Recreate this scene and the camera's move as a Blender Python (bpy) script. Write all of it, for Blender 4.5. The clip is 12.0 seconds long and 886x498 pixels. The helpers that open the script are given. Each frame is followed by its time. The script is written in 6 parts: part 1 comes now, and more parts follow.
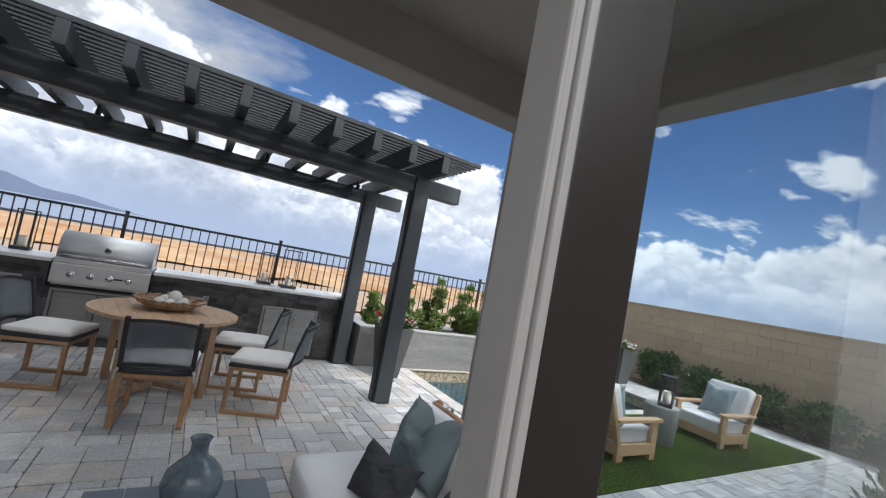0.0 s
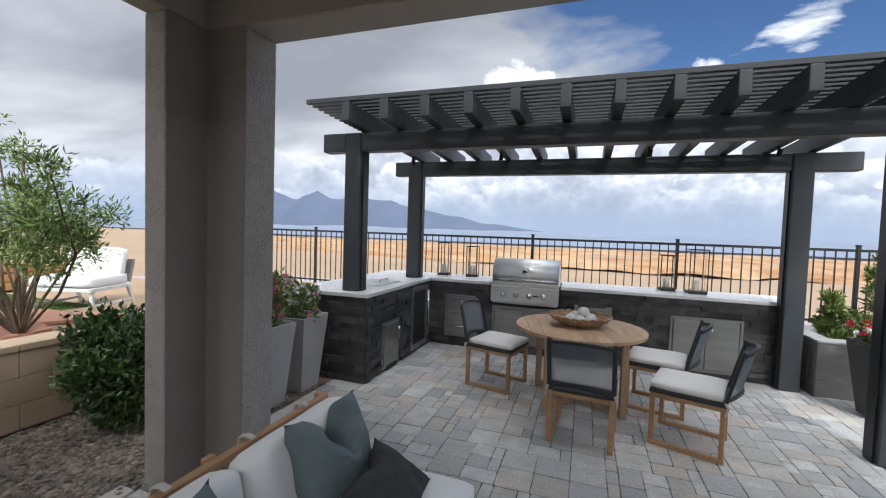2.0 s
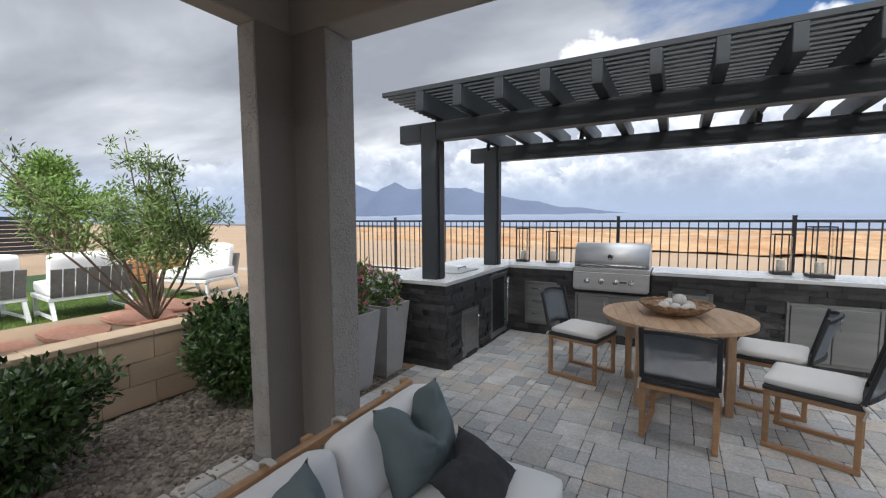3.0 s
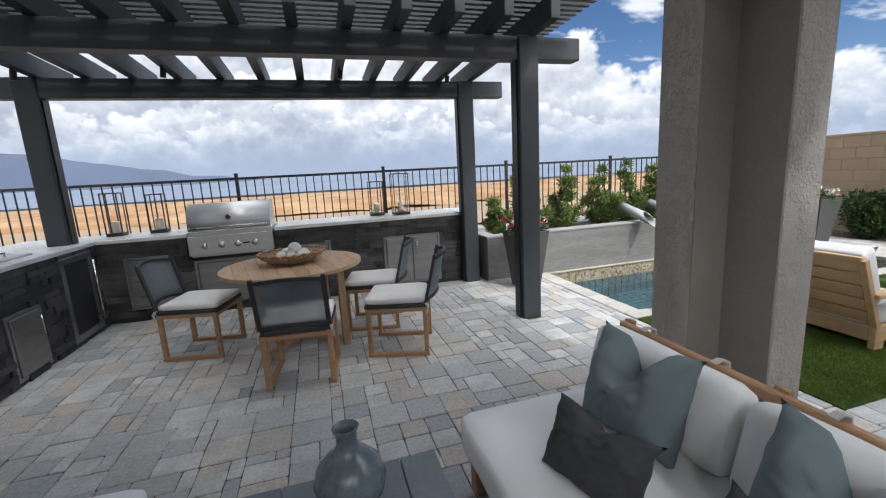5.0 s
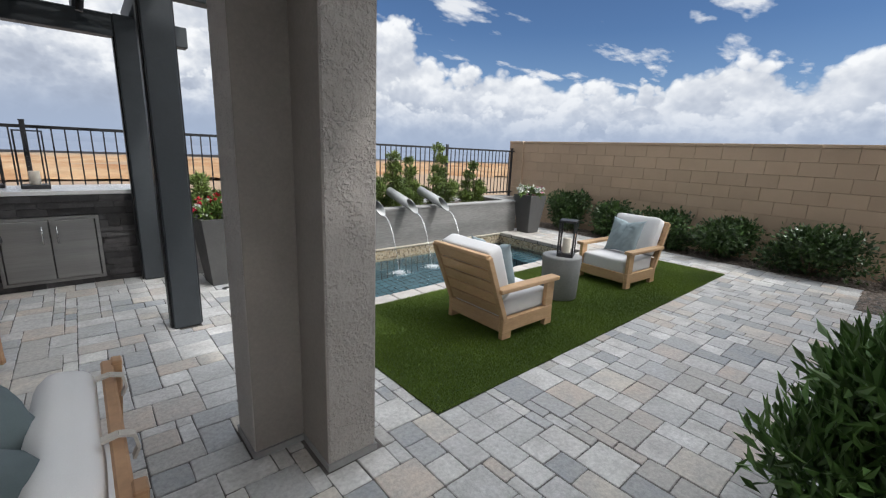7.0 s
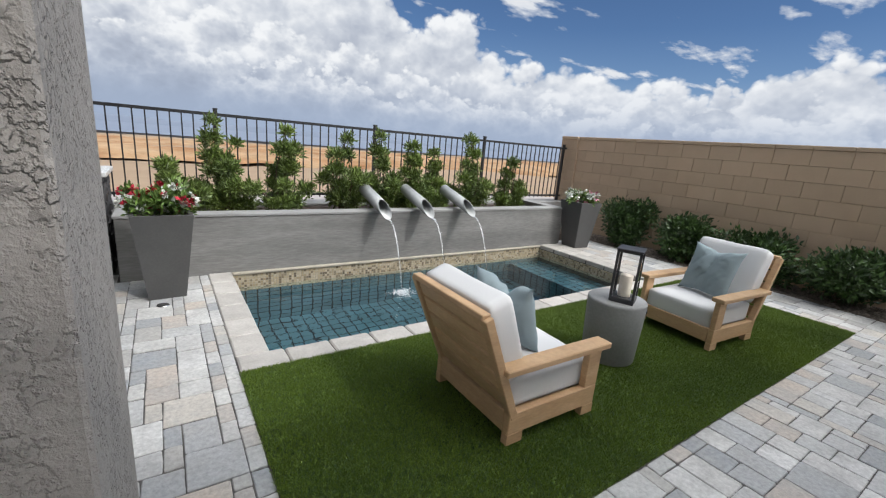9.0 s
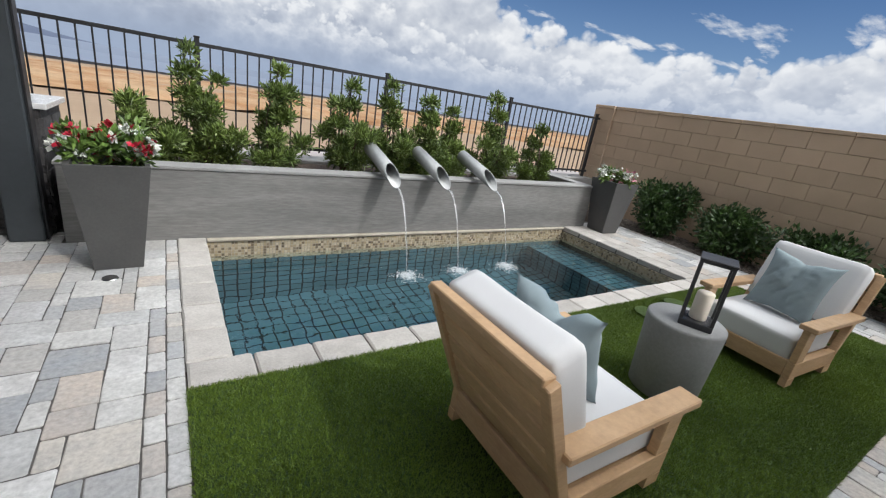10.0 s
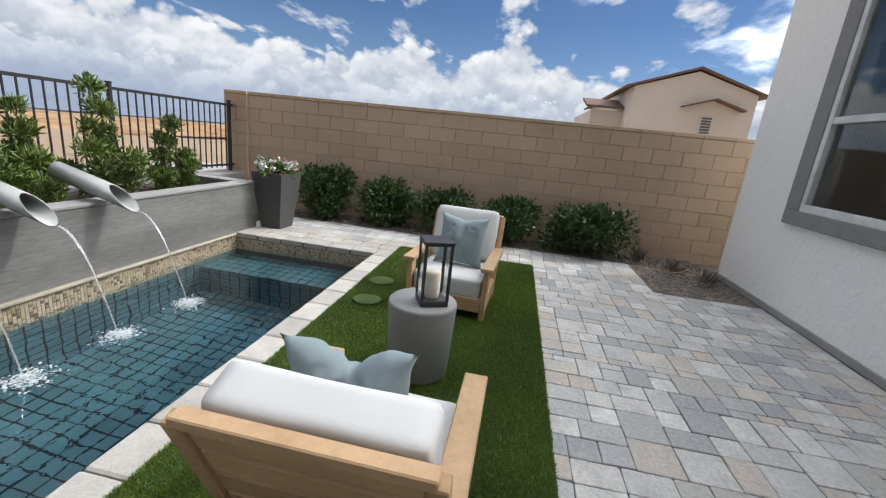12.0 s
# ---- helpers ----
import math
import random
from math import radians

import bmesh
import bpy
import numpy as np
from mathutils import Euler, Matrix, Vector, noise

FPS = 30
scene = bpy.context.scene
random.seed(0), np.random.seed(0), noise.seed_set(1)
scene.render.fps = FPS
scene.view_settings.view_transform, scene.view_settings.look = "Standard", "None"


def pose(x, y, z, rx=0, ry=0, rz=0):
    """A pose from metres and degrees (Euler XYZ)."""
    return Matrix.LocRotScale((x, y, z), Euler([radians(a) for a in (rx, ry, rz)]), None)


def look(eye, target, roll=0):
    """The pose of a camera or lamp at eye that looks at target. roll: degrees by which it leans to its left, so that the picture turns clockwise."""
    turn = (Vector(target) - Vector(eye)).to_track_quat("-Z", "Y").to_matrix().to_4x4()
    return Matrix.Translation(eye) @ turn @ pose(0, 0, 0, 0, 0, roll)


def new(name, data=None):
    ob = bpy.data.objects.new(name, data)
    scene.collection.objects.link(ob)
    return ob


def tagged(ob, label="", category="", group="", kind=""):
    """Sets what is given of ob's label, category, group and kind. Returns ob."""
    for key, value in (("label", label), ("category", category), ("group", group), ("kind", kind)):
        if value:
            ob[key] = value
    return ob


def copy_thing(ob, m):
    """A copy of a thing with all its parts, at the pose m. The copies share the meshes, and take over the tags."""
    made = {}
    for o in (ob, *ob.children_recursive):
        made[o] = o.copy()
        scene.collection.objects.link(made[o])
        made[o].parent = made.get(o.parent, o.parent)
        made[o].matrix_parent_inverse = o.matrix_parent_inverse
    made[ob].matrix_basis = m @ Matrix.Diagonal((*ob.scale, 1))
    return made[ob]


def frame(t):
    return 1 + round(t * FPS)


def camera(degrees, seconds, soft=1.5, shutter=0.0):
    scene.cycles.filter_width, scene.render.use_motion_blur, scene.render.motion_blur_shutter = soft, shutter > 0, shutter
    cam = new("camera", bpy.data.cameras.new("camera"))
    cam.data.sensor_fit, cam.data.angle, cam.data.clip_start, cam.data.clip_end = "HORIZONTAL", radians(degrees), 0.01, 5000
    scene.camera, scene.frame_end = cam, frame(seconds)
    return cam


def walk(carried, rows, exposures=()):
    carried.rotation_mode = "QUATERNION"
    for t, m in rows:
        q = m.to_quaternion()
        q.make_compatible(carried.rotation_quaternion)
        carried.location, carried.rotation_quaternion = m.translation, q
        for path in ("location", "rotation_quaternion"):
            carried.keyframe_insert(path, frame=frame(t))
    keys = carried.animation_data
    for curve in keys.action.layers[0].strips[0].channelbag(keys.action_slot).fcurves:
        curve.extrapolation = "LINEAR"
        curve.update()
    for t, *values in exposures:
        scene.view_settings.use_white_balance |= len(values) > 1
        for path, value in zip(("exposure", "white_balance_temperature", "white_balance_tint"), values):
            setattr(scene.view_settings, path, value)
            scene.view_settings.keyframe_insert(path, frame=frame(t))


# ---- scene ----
cam = camera(93.7, 12.0, 1.2)
PATH = [
    (0, (0.231, 0.368, 1.532), (1.238, 2.092, 1.658), 10.7),
    (0.5, (0.151, 0.458, 1.569), (0.754, 2.362, 1.673), 10.0),
    (1, (0.167, 0.602, 1.631), (0.384, 2.589, 1.571), 7.1),
    (1.5, (0.163, 0.736, 1.615), (-0.053, 2.722, 1.52), 4.1),
    (2, (0.152, 0.83, 1.61), (-0.497, 2.72, 1.523), 1.9),
    (2.5, (0.131, 0.853, 1.612), (-0.847, 2.595, 1.508), 0.3),
    (2.7, (0.109, 0.858, 1.614), (-0.924, 2.566, 1.482), -0.1),
    (4.3, (0.274, 1.007, 1.54), (0.256, 2.987, 1.263), -2.4),
    (4.5, (0.269, 1.066, 1.482), (0.428, 3.038, 1.19), -2.8),
    (5, (0.413, 1.137, 1.459), (0.961, 3.027, 1.099), -3.1),
    (5.5, (0.777, 1.097, 1.435), (1.677, 2.825, 0.984), -0.8),
    (6, (1.057, 1.0, 1.426), (2.214, 2.576, 1.006), 1.3),
    (6.5, (1.393, 0.994, 1.437), (2.668, 2.476, 1.019), 2.2),
    (6.7, (1.556, 0.998, 1.445), (2.852, 2.457, 1.004), 2.3),
    (8.3, (2.606, 1.414, 1.416), (3.772, 2.967, 0.941), 4.4),
    (8.5, (2.667, 1.487, 1.43), (3.82, 3.064, 1.004), 4.5),
    (9, (2.881, 1.777, 1.405), (3.979, 3.376, 0.92), 4.8),
    (9.5, (3.1, 2.117, 1.377), (4.133, 3.725, 0.787), 7.5),
    (10, (3.173, 2.43, 1.351), (4.251, 3.983, 0.7), 9.3),
    (10.5, (3.26, 2.7, 1.35), (4.47, 4.151, 0.693), 8.8),
    (11, (3.336, 2.885, 1.379), (4.745, 4.158, 0.75), 7.5),
    (11.5, (3.348, 2.932, 1.364), (5.035, 3.84, 0.791), 6.3),
    (12, (3.294, 2.944, 1.37), (5.205, 3.233, 0.856), 6.0),
]
walk(cam, [(t, look(eye, target, roll)) for t, eye, target, roll in PATH],
     exposures=[(0.0, 0.28, 6100, 10), (1.0, 0.24, 6100, 10), (1.5, 0.32, 6100, 10), (2.5, 0.34, 6200, 10), (4.5, 0.28, 6200, 10), (5.5, 0.10, 6200, 10), (6.5, 0.0, 6250, 10), (8.5, -0.02, 6300, 10), (9.5, -0.12, 6250, 10), (11.0, -0.08, 6300, 10), (12.0, -0.02, 6300, 10)])


# ---- daylight: soft desert sun from behind the house, sky with cumulus ----
SUN_TO = Vector((-0.39, 0.90, -1.0)).normalized()
sun_data = bpy.data.lights.new("sun", "SUN")
sun_data.energy, sun_data.angle, sun_data.color = 1.6, radians(3.0), (1.0, 0.965, 0.92)
sun = new("sun", sun_data)
sun.matrix_world = Matrix.Translation((0, 0, 30)) @ SUN_TO.to_track_quat("-Z", "Y").to_matrix().to_4x4()

world = bpy.data.worlds.new("sky")
scene.world = world
world.use_nodes = True
wt = world.node_tree
wt.nodes.clear()


def wn(kind, **inputs):
    n = wt.nodes.new(kind)
    for k, v in inputs.items():
        n.inputs[k.replace("_", " ")].default_value = v
    return n


def wmath(op, a, b=None, clamp=False):
    n = wt.nodes.new("ShaderNodeMath")
    n.operation, n.use_clamp = op, clamp
    for i, v in enumerate((a, b)):
        if v is None:
            continue
        if isinstance(v, (int, float)):
            n.inputs[i].default_value = v
        else:
            wt.links.new(v, n.inputs[i])
    return n.outputs[0]


def wramp(fac, stops):
    n = wt.nodes.new("ShaderNodeValToRGB")
    e = n.color_ramp.elements
    while len(e) < len(stops):
        e.new(0.5)
    for el, (p, c) in zip(e, stops):
        el.position = p
        el.color = (*c, 1) if len(c) == 3 else c
    wt.links.new(fac, n.inputs[0])
    return n.outputs[0]


def wmix(fac, a, b):
    n = wt.nodes.new("ShaderNodeMix")
    n.data_type = "RGBA"
    wt.links.new(fac, n.inputs[0])
    for i, v in ((6, a), (7, b)):
        if isinstance(v, tuple):
            n.inputs[i].default_value = (*v, 1)
        else:
            wt.links.new(v, n.inputs[i])
    return n.outputs[2]


sky = wt.nodes.new("ShaderNodeTexSky")
sky.sky_type, sky.sun_disc = "NISHITA", False
sky.sun_elevation, sky.sun_rotation = radians(45.5), math.atan2(0.39, -0.90)
sky.altitude, sky.air_density, sky.dust_density, sky.ozone_density = 900, 1.0, 0.3, 3.5
tc = wt.nodes.new("ShaderNodeTexCoord")
sep = wt.nodes.new("ShaderNodeSeparateXYZ")
wt.links.new(tc.outputs["Generated"], sep.inputs[0])
up = sep.outputs["Z"]
# clouds overhead lie on a flat layer: divide the direction by its height
hz = wmath("MAXIMUM", wmath("ADD", up, 0.13), 0.05)
px = wmath("DIVIDE", sep.outputs["X"], hz)
py = wmath("DIVIDE", sep.outputs["Y"], hz)
comb = wt.nodes.new("ShaderNodeCombineXYZ")
wt.links.new(px, comb.inputs[0])
wt.links.new(py, comb.inputs[1])
layer = comb.outputs[0]
ex = sep.outputs["X"]


def wnoise(vec, scale, detail, rough, dist=0.0):
    n = wn("ShaderNodeTexNoise", Scale=scale, Detail=detail, Roughness=rough, Distortion=dist)
    wt.links.new(vec, n.inputs["Vector"])
    return n.outputs["Fac"]


def lobes(vec, scale, detail, rough):
    """Cauliflower heads: rounded cells upon cells."""
    n = wn("ShaderNodeTexVoronoi", Scale=scale, Detail=detail, Roughness=rough, Lacunarity=2.2)
    n.normalize = True
    wt.links.new(vec, n.inputs["Vector"])
    return wmath("SUBTRACT", 1.0, n.outputs["Distance"])


def moved(vec, off, scale=(1, 1, 1)):
    n = wt.nodes.new("ShaderNodeMapping")
    n.inputs["Location"].default_value = off
    n.inputs["Scale"].default_value = scale
    wt.links.new(vec, n.inputs[0])
    return n.outputs[0]


def warped(vec, scale, amount):
    """Stirs a direction with soft noise, so that no cell keeps a straight edge."""
    n = wn("ShaderNodeTexNoise", Scale=scale, Detail=4.0, Roughness=0.6)
    wt.links.new(vec, n.inputs["Vector"])
    m = wt.nodes.new("ShaderNodeVectorMath")
    m.operation = "MULTIPLY_ADD"
    wt.links.new(n.outputs["Color"], m.inputs[0])
    m.inputs[1].default_value = (amount,) * 3
    wt.links.new(vec, m.inputs[2])
    return m.outputs[0]


def cumulus(base, top, spread, off, scale, deep, dull):
    """One bank of cumulus: heads up to the height top, white where they bulge upwards, grey below."""
    vec = warped(moved(tc.outputs["Generated"], off, (1.0, 1.0, 1.25)), 14.0, 0.022)
    above = moved(vec, (-0.008, 0.008, 0.026))
    near, far = lobes(vec, scale, 3.5, 0.55), lobes(above, scale, 3.5, 0.55)
    hills = wnoise(moved(tc.outputs["Generated"], off, (1.0, 1.0, 0.25)), 3.6, 2.0, 0.5)
    v = wmath("SUBTRACT", top, up)
    v = wmath("ADD", v, wmath("MULTIPLY", wmath("SUBTRACT", hills, 0.52), spread))
    v = wmath("ADD", v, wmath("MULTIPLY", wmath("SUBTRACT", near, 0.60), 0.30))
    mask = wramp(v, [(0.0, (0, 0, 0)), (0.016, (1, 1, 1))])
    lit = wmath("MULTIPLY", wmath("SUBTRACT", near, far), 2.3)
    lit = wmath("ADD", lit, wmath("SUBTRACT", 0.86, wmath("MULTIPLY", v, deep)))
    lit = wmath("ADD", lit, wmath("MULTIPLY", wmath("SUBTRACT", wnoise(vec, 5.0, 3.0, 0.5), 0.5), 0.7))
    lit = wmath("ADD", lit, wmath("MULTIPLY", wmath("MINIMUM", wmath("ADD", ex, dull), 0.0), 0.28))
    shade = wramp(lit, [(0.10, (0.42, 0.45, 0.52)), (0.42, (0.54, 0.58, 0.66)), (0.68, (0.74, 0.77, 0.82)), (0.95, (1.06, 1.06, 1.05))])
    return wmix(mask, base, shade)


puffs = wnoise(layer, 1.5, 9.0, 0.56, 0.2)
broad = wnoise(layer, 0.42, 5.0, 0.5)
SKY, CLOUD = 0.086, 0.91
scaled = wt.nodes.new("ShaderNodeVectorMath")
scaled.operation = "MULTIPLY"
scaled.inputs[1].default_value = (SKY * 0.86, SKY * 0.98, SKY * 1.12)
wt.links.new(sky.outputs[0], scaled.inputs[0])
# pale distant haze close to the horizon
haze = wramp(up, [(0.0, (1, 1, 1)), (0.05, (0.6, 0.6, 0.6)), (0.14, (0.10, 0.10, 0.10)), (0.25, (0, 0, 0))])
base = wmix(haze, scaled.outputs[0], (0.54, 0.65, 0.82))
# small fair-weather puffs in the east
bits = wnoise(moved(layer, (2.3, 0.6, 0.0), (1.0, 1.7, 1.0)), 1.9, 7.0, 0.55, 0.1)
few = wramp(bits, [(0.575, (0, 0, 0)), (0.66, (0.92, 0.92, 0.92))])
a = wmix(few, base, wramp(bits, [(0.58, (0.80, 0.84, 0.90)), (0.70, (0.98, 0.98, 0.98))]))
# broad bright cloud overhead, unseen and added to strengthen the fill light
crown = wt.nodes.new("ShaderNodeMapRange")
crown.interpolation_type = "SMOOTHSTEP"
for k, v in (("From Min", 0.50), ("From Max", 0.78), ("To Min", 0.0), ("To Max", 1.0)):
    crown.inputs[k].default_value = v
wt.links.new(wmath("ADD", up, wmath("MULTIPLY", wmath("SUBTRACT", puffs, 0.5), 0.5)), crown.inputs["Value"])
a = wmix(crown.outputs[0], a, (1.85, 1.93, 2.02))
# soft grey sheet of cloud over the whole west
west = wmath("SUBTRACT", wmath("MULTIPLY", wmath("SUBTRACT", 0.10, ex), 1.3), wmath("MULTIPLY", wmath("SUBTRACT", 0.55, broad), 1.6))
sheet = wramp(wmath("ADD", west, wmath("MULTIPLY", wmath("SUBTRACT", puffs, 0.5), 0.7)), [(0.0, (0, 0, 0)), (0.16, (1, 1, 1))])
tone = wmath("ADD", wmath("MULTIPLY", wnoise(moved(layer, (1.0, 4.0, 0.0), (0.7, 1.3, 1.0)), 0.9, 5.0, 0.52, 0.3), 0.9), wmath("MULTIPLY", wmath("SUBTRACT", 0.32, up), 0.55))
a = wmix(sheet, a, wramp(tone, [(0.34, (0.33, 0.345, 0.38)), (0.46, (0.45, 0.465, 0.50)), (0.57, (0.60, 0.615, 0.645)), (0.70, (0.88, 0.885, 0.90))]))
# banks of cumulus along the northern horizon, tall in the north and sinking towards the east
top = wmath("SUBTRACT", 0.315, wmath("MULTIPLY", wmath("MAXIMUM", ex, -0.05), 0.20))
top = wmath("ADD", top, wmath("MULTIPLY", wmath("MINIMUM", wmath("ADD", ex, 0.10), 0.0), 0.36))
b = cumulus(a, top, 0.22, (3.1, 1.7, 0.4), 6.5, 2.4, 0.0)
b = cumulus(b, wmath("MULTIPLY", top, 0.60), 0.16, (7.7, 2.9, 1.4), 9.5, 3.6, -0.05)
b = cumulus(b, wmath("MULTIPLY", top, 0.34), 0.10, (1.3, 8.2, 2.1), 13.0, 5.5, -0.1)
veil = wramp(up, [(0.0, (0.92, 0.92, 0.92)), (0.05, (0.70, 0.70, 0.70)), (0.10, (0.25, 0.25, 0.25)), (0.16, (0, 0, 0))])
c = wmix(veil, b, (0.43, 0.52, 0.68))
# thin cloud glows brightly round the veiled sun, high behind the house
dot = wt.nodes.new("ShaderNodeVectorMath")
dot.operation = "DOT_PRODUCT"
wt.links.new(tc.outputs["Generated"], dot.inputs[0])
dot.inputs[1].default_value = tuple(-SUN_TO)
glow = wt.nodes.new("ShaderNodeMapRange")
glow.interpolation_type = "SMOOTHSTEP"
for k, v in (("From Min", 0.60), ("From Max", 0.97), ("To Min", 0.0), ("To Max", 1.0)):
    glow.inputs[k].default_value = v
wt.links.new(wmath("ADD", dot.outputs["Value"], wmath("MULTIPLY", wmath("SUBTRACT", puffs, 0.52), 0.9)), glow.inputs["Value"])
c = wmix(glow.outputs[0], c, (4.4, 4.4, 4.3))
bg = wt.nodes.new("ShaderNodeBackground")
bg.inputs["Strength"].default_value = CLOUD
wt.links.new(c, bg.inputs[0])
wo = wt.nodes.new("ShaderNodeOutputWorld")
wt.links.new(bg.outputs[0], wo.inputs[0])


# ---- materials ----
def mat(name, col, col2=None, rough=0.7, metal=0.0, scale=6.0, fine=60.0, bump=0.25, depth=0.004,
        per_piece=0.0, per_island=0.0, stretch=(1, 1, 1), spec=0.5, palette=None, mottled=0.5, plateau=False):
    """A surface with broad stains (scale), fine grain (fine), relief, and a shade of its own for each piece."""
    m = bpy.data.materials.new(name)
    m.use_nodes = True
    nt = m.node_tree
    bsdf = nt.nodes["Principled BSDF"]
    geo = nt.nodes.new("ShaderNodeNewGeometry")
    mp = nt.nodes.new("ShaderNodeMapping")
    mp.inputs["Scale"].default_value = stretch
    nt.links.new(geo.outputs["Position"], mp.inputs[0])

    def nz(s, d=4.0, r=0.55):
        n = nt.nodes.new("ShaderNodeTexNoise")
        n.inputs["Scale"].default_value, n.inputs["Detail"].default_value, n.inputs["Roughness"].default_value = s, d, r
        nt.links.new(mp.outputs[0], n.inputs["Vector"])
        return n.outputs["Fac"]

    def mixc(f, a, b, mode="MIX"):
        n = nt.nodes.new("ShaderNodeMix")
        n.data_type, n.blend_type = "RGBA", mode
        for i, v in ((0, f), (6, a), (7, b)):
            if isinstance(v, float):
                n.inputs[i].default_value = v
            elif isinstance(v, tuple):
                n.inputs[i].default_value = (*v, 1)
            else:
                nt.links.new(v, n.inputs[i])
        return n.outputs[2]

    def ramp(f, a, b, pa=0.3, pb=0.7):
        n = nt.nodes.new("ShaderNodeValToRGB")
        n.color_ramp.elements[0].position, n.color_ramp.elements[0].color = pa, (*a, 1)
        n.color_ramp.elements[1].position, n.color_ramp.elements[1].color = pb, (*b, 1)
        nt.links.new(f, n.inputs[0])
        return n.outputs[0]

    col2 = col2 or tuple(c * 0.72 for c in col)
    rnd = None
    if (per_piece or palette) and not per_island:
        oi = nt.nodes.new("ShaderNodeObjectInfo")
        rnd = oi.outputs["Random"]
    elif per_island:
        rnd = geo.outputs["Random Per Island"]
    if palette:
        n = nt.nodes.new("ShaderNodeValToRGB")
        n.color_ramp.interpolation = "CONSTANT"
        e = n.color_ramp.elements
        while len(e) < len(palette):
            e.new(0.5)
        for i, (el, p) in enumerate(zip(e, palette)):
            el.position, el.color = i / len(palette), (*p, 1)
        nt.links.new(rnd, n.inputs[0])
        first = n.outputs[0]
        second = mixc(0.75, first, col2)
        c = mixc(ramp(nz(scale), (0, 0, 0), (1, 1, 1)), first, second)
    else:
        c = ramp(nz(scale), col2, col)
        amt = per_piece or per_island
        if amt:
            lo, hi = 1 - amt, 1 + amt
            c = mixc(1.0, c, ramp(rnd, (lo, lo, lo), (hi, hi, hi), 0.0, 1.0), "MULTIPLY")
    grain = ramp(nz(fine, 5.0, 0.65), (1 - mottled * 0.5,) * 3, (1 + mottled * 0.2,) * 3)
    c = mixc(1.0, c, grain, "MULTIPLY")
    nt.links.new(c, bsdf.inputs["Base Color"])
    rr = nt.nodes.new("ShaderNodeMapRange")
    rr.inputs["To Min"].default_value, rr.inputs["To Max"].default_value = max(0.03, rough - 0.12), min(1, rough + 0.12)
    nt.links.new(nz(fine * 0.4), rr.inputs["Value"])
    nt.links.new(rr.outputs[0], bsdf.inputs["Roughness"])
    bsdf.inputs["Metallic"].default_value = metal
    bsdf.inputs["Specular IOR Level"].default_value = spec
    if bump:
        bp = nt.nodes.new("ShaderNodeBump")
        bp.inputs["Strength"].default_value, bp.inputs["Distance"].default_value = bump, depth
        hgt = nz(fine, 6.0, 0.6)
        if plateau:
            rough_spots = mixc(1.0, ramp(nz(fine * 0.9, 3.0, 0.55), (0, 0, 0), (1, 1, 1), 0.47, 0.57), ramp(nz(fine * 0.22, 2.0, 0.5), (0.25, 0.25, 0.25), (1, 1, 1), 0.44, 0.56), "MULTIPLY")
            hgt = mixc(0.12, rough_spots, ramp(nz(fine * 4, 3.0, 0.6), (0, 0, 0), (1, 1, 1)))
        nt.links.new(hgt, bp.inputs["Height"])
        nt.links.new(bp.outputs[0], bsdf.inputs["Normal"])
    return m


def glass(name, tint=(1, 1, 1), rough=0.0, ior=1.45):
    m = bpy.data.materials.new(name)
    m.use_nodes = True
    b = m.node_tree.nodes["Principled BSDF"]
    b.inputs["Base Color"].default_value = (*tint, 1)
    b.inputs["Transmission Weight"].default_value = 1.0
    b.inputs["Roughness"].default_value, b.inputs["IOR"].default_value = rough, ior
    return m


def leafy(name, col, col2, gloss=0.4):
    m = mat(name, col, col2, rough=gloss, scale=3.0, fine=30.0, bump=0.0, per_island=0.45, mottled=0.3)
    b = m.node_tree.nodes["Principled BSDF"]
    b.inputs["Subsurface Weight"].default_value = 0.0
    return m


STUCCO = mat("stucco", (0.41, 0.38, 0.348), (0.35, 0.324, 0.296), rough=0.92, scale=1.5, fine=56.0, bump=1.0, depth=0.0085, mottled=0.10, plateau=True)
STUCCO_PALE = mat("pale_stucco", (0.91, 0.895, 0.87), (0.88, 0.865, 0.84), rough=0.92, scale=1.2, fine=24.0, bump=0.7, depth=0.005, mottled=0.08, plateau=True)
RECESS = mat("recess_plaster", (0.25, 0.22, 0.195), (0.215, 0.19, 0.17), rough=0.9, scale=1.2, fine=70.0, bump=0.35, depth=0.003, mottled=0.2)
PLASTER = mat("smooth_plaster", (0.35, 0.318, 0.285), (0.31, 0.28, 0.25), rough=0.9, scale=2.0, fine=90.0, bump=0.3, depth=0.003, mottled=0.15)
CONCRETE = mat("board_concrete", (0.27, 0.262, 0.25), (0.165, 0.16, 0.153), rough=0.8, scale=2.0, fine=26.0, bump=0.45, depth=0.004, stretch=(0.35, 1, 2.6), mottled=0.5)
CONCRETE_CAP = mat("concrete_cap", (0.34, 0.335, 0.325), (0.28, 0.275, 0.265), rough=0.8, scale=3.0, fine=60.0, bump=0.2, mottled=0.2)
PAVER = mat("paver", (0.6, 0.6, 0.6), (0.40, 0.39, 0.375), rough=0.88, scale=6.0, fine=45.0, bump=0.7, depth=0.005, mottled=0.5,
            palette=[(0.60, 0.59, 0.57), (0.47, 0.475, 0.48), (0.68, 0.67, 0.64), (0.34, 0.355, 0.37), (0.57, 0.49, 0.415), (0.53, 0.53, 0.52), (0.70, 0.69, 0.67), (0.42, 0.425, 0.43),
                     (0.62, 0.57, 0.50), (0.57, 0.57, 0.56), (0.51, 0.455, 0.405), (0.64, 0.625, 0.60), (0.46, 0.44, 0.41), (0.56, 0.555, 0.55)])
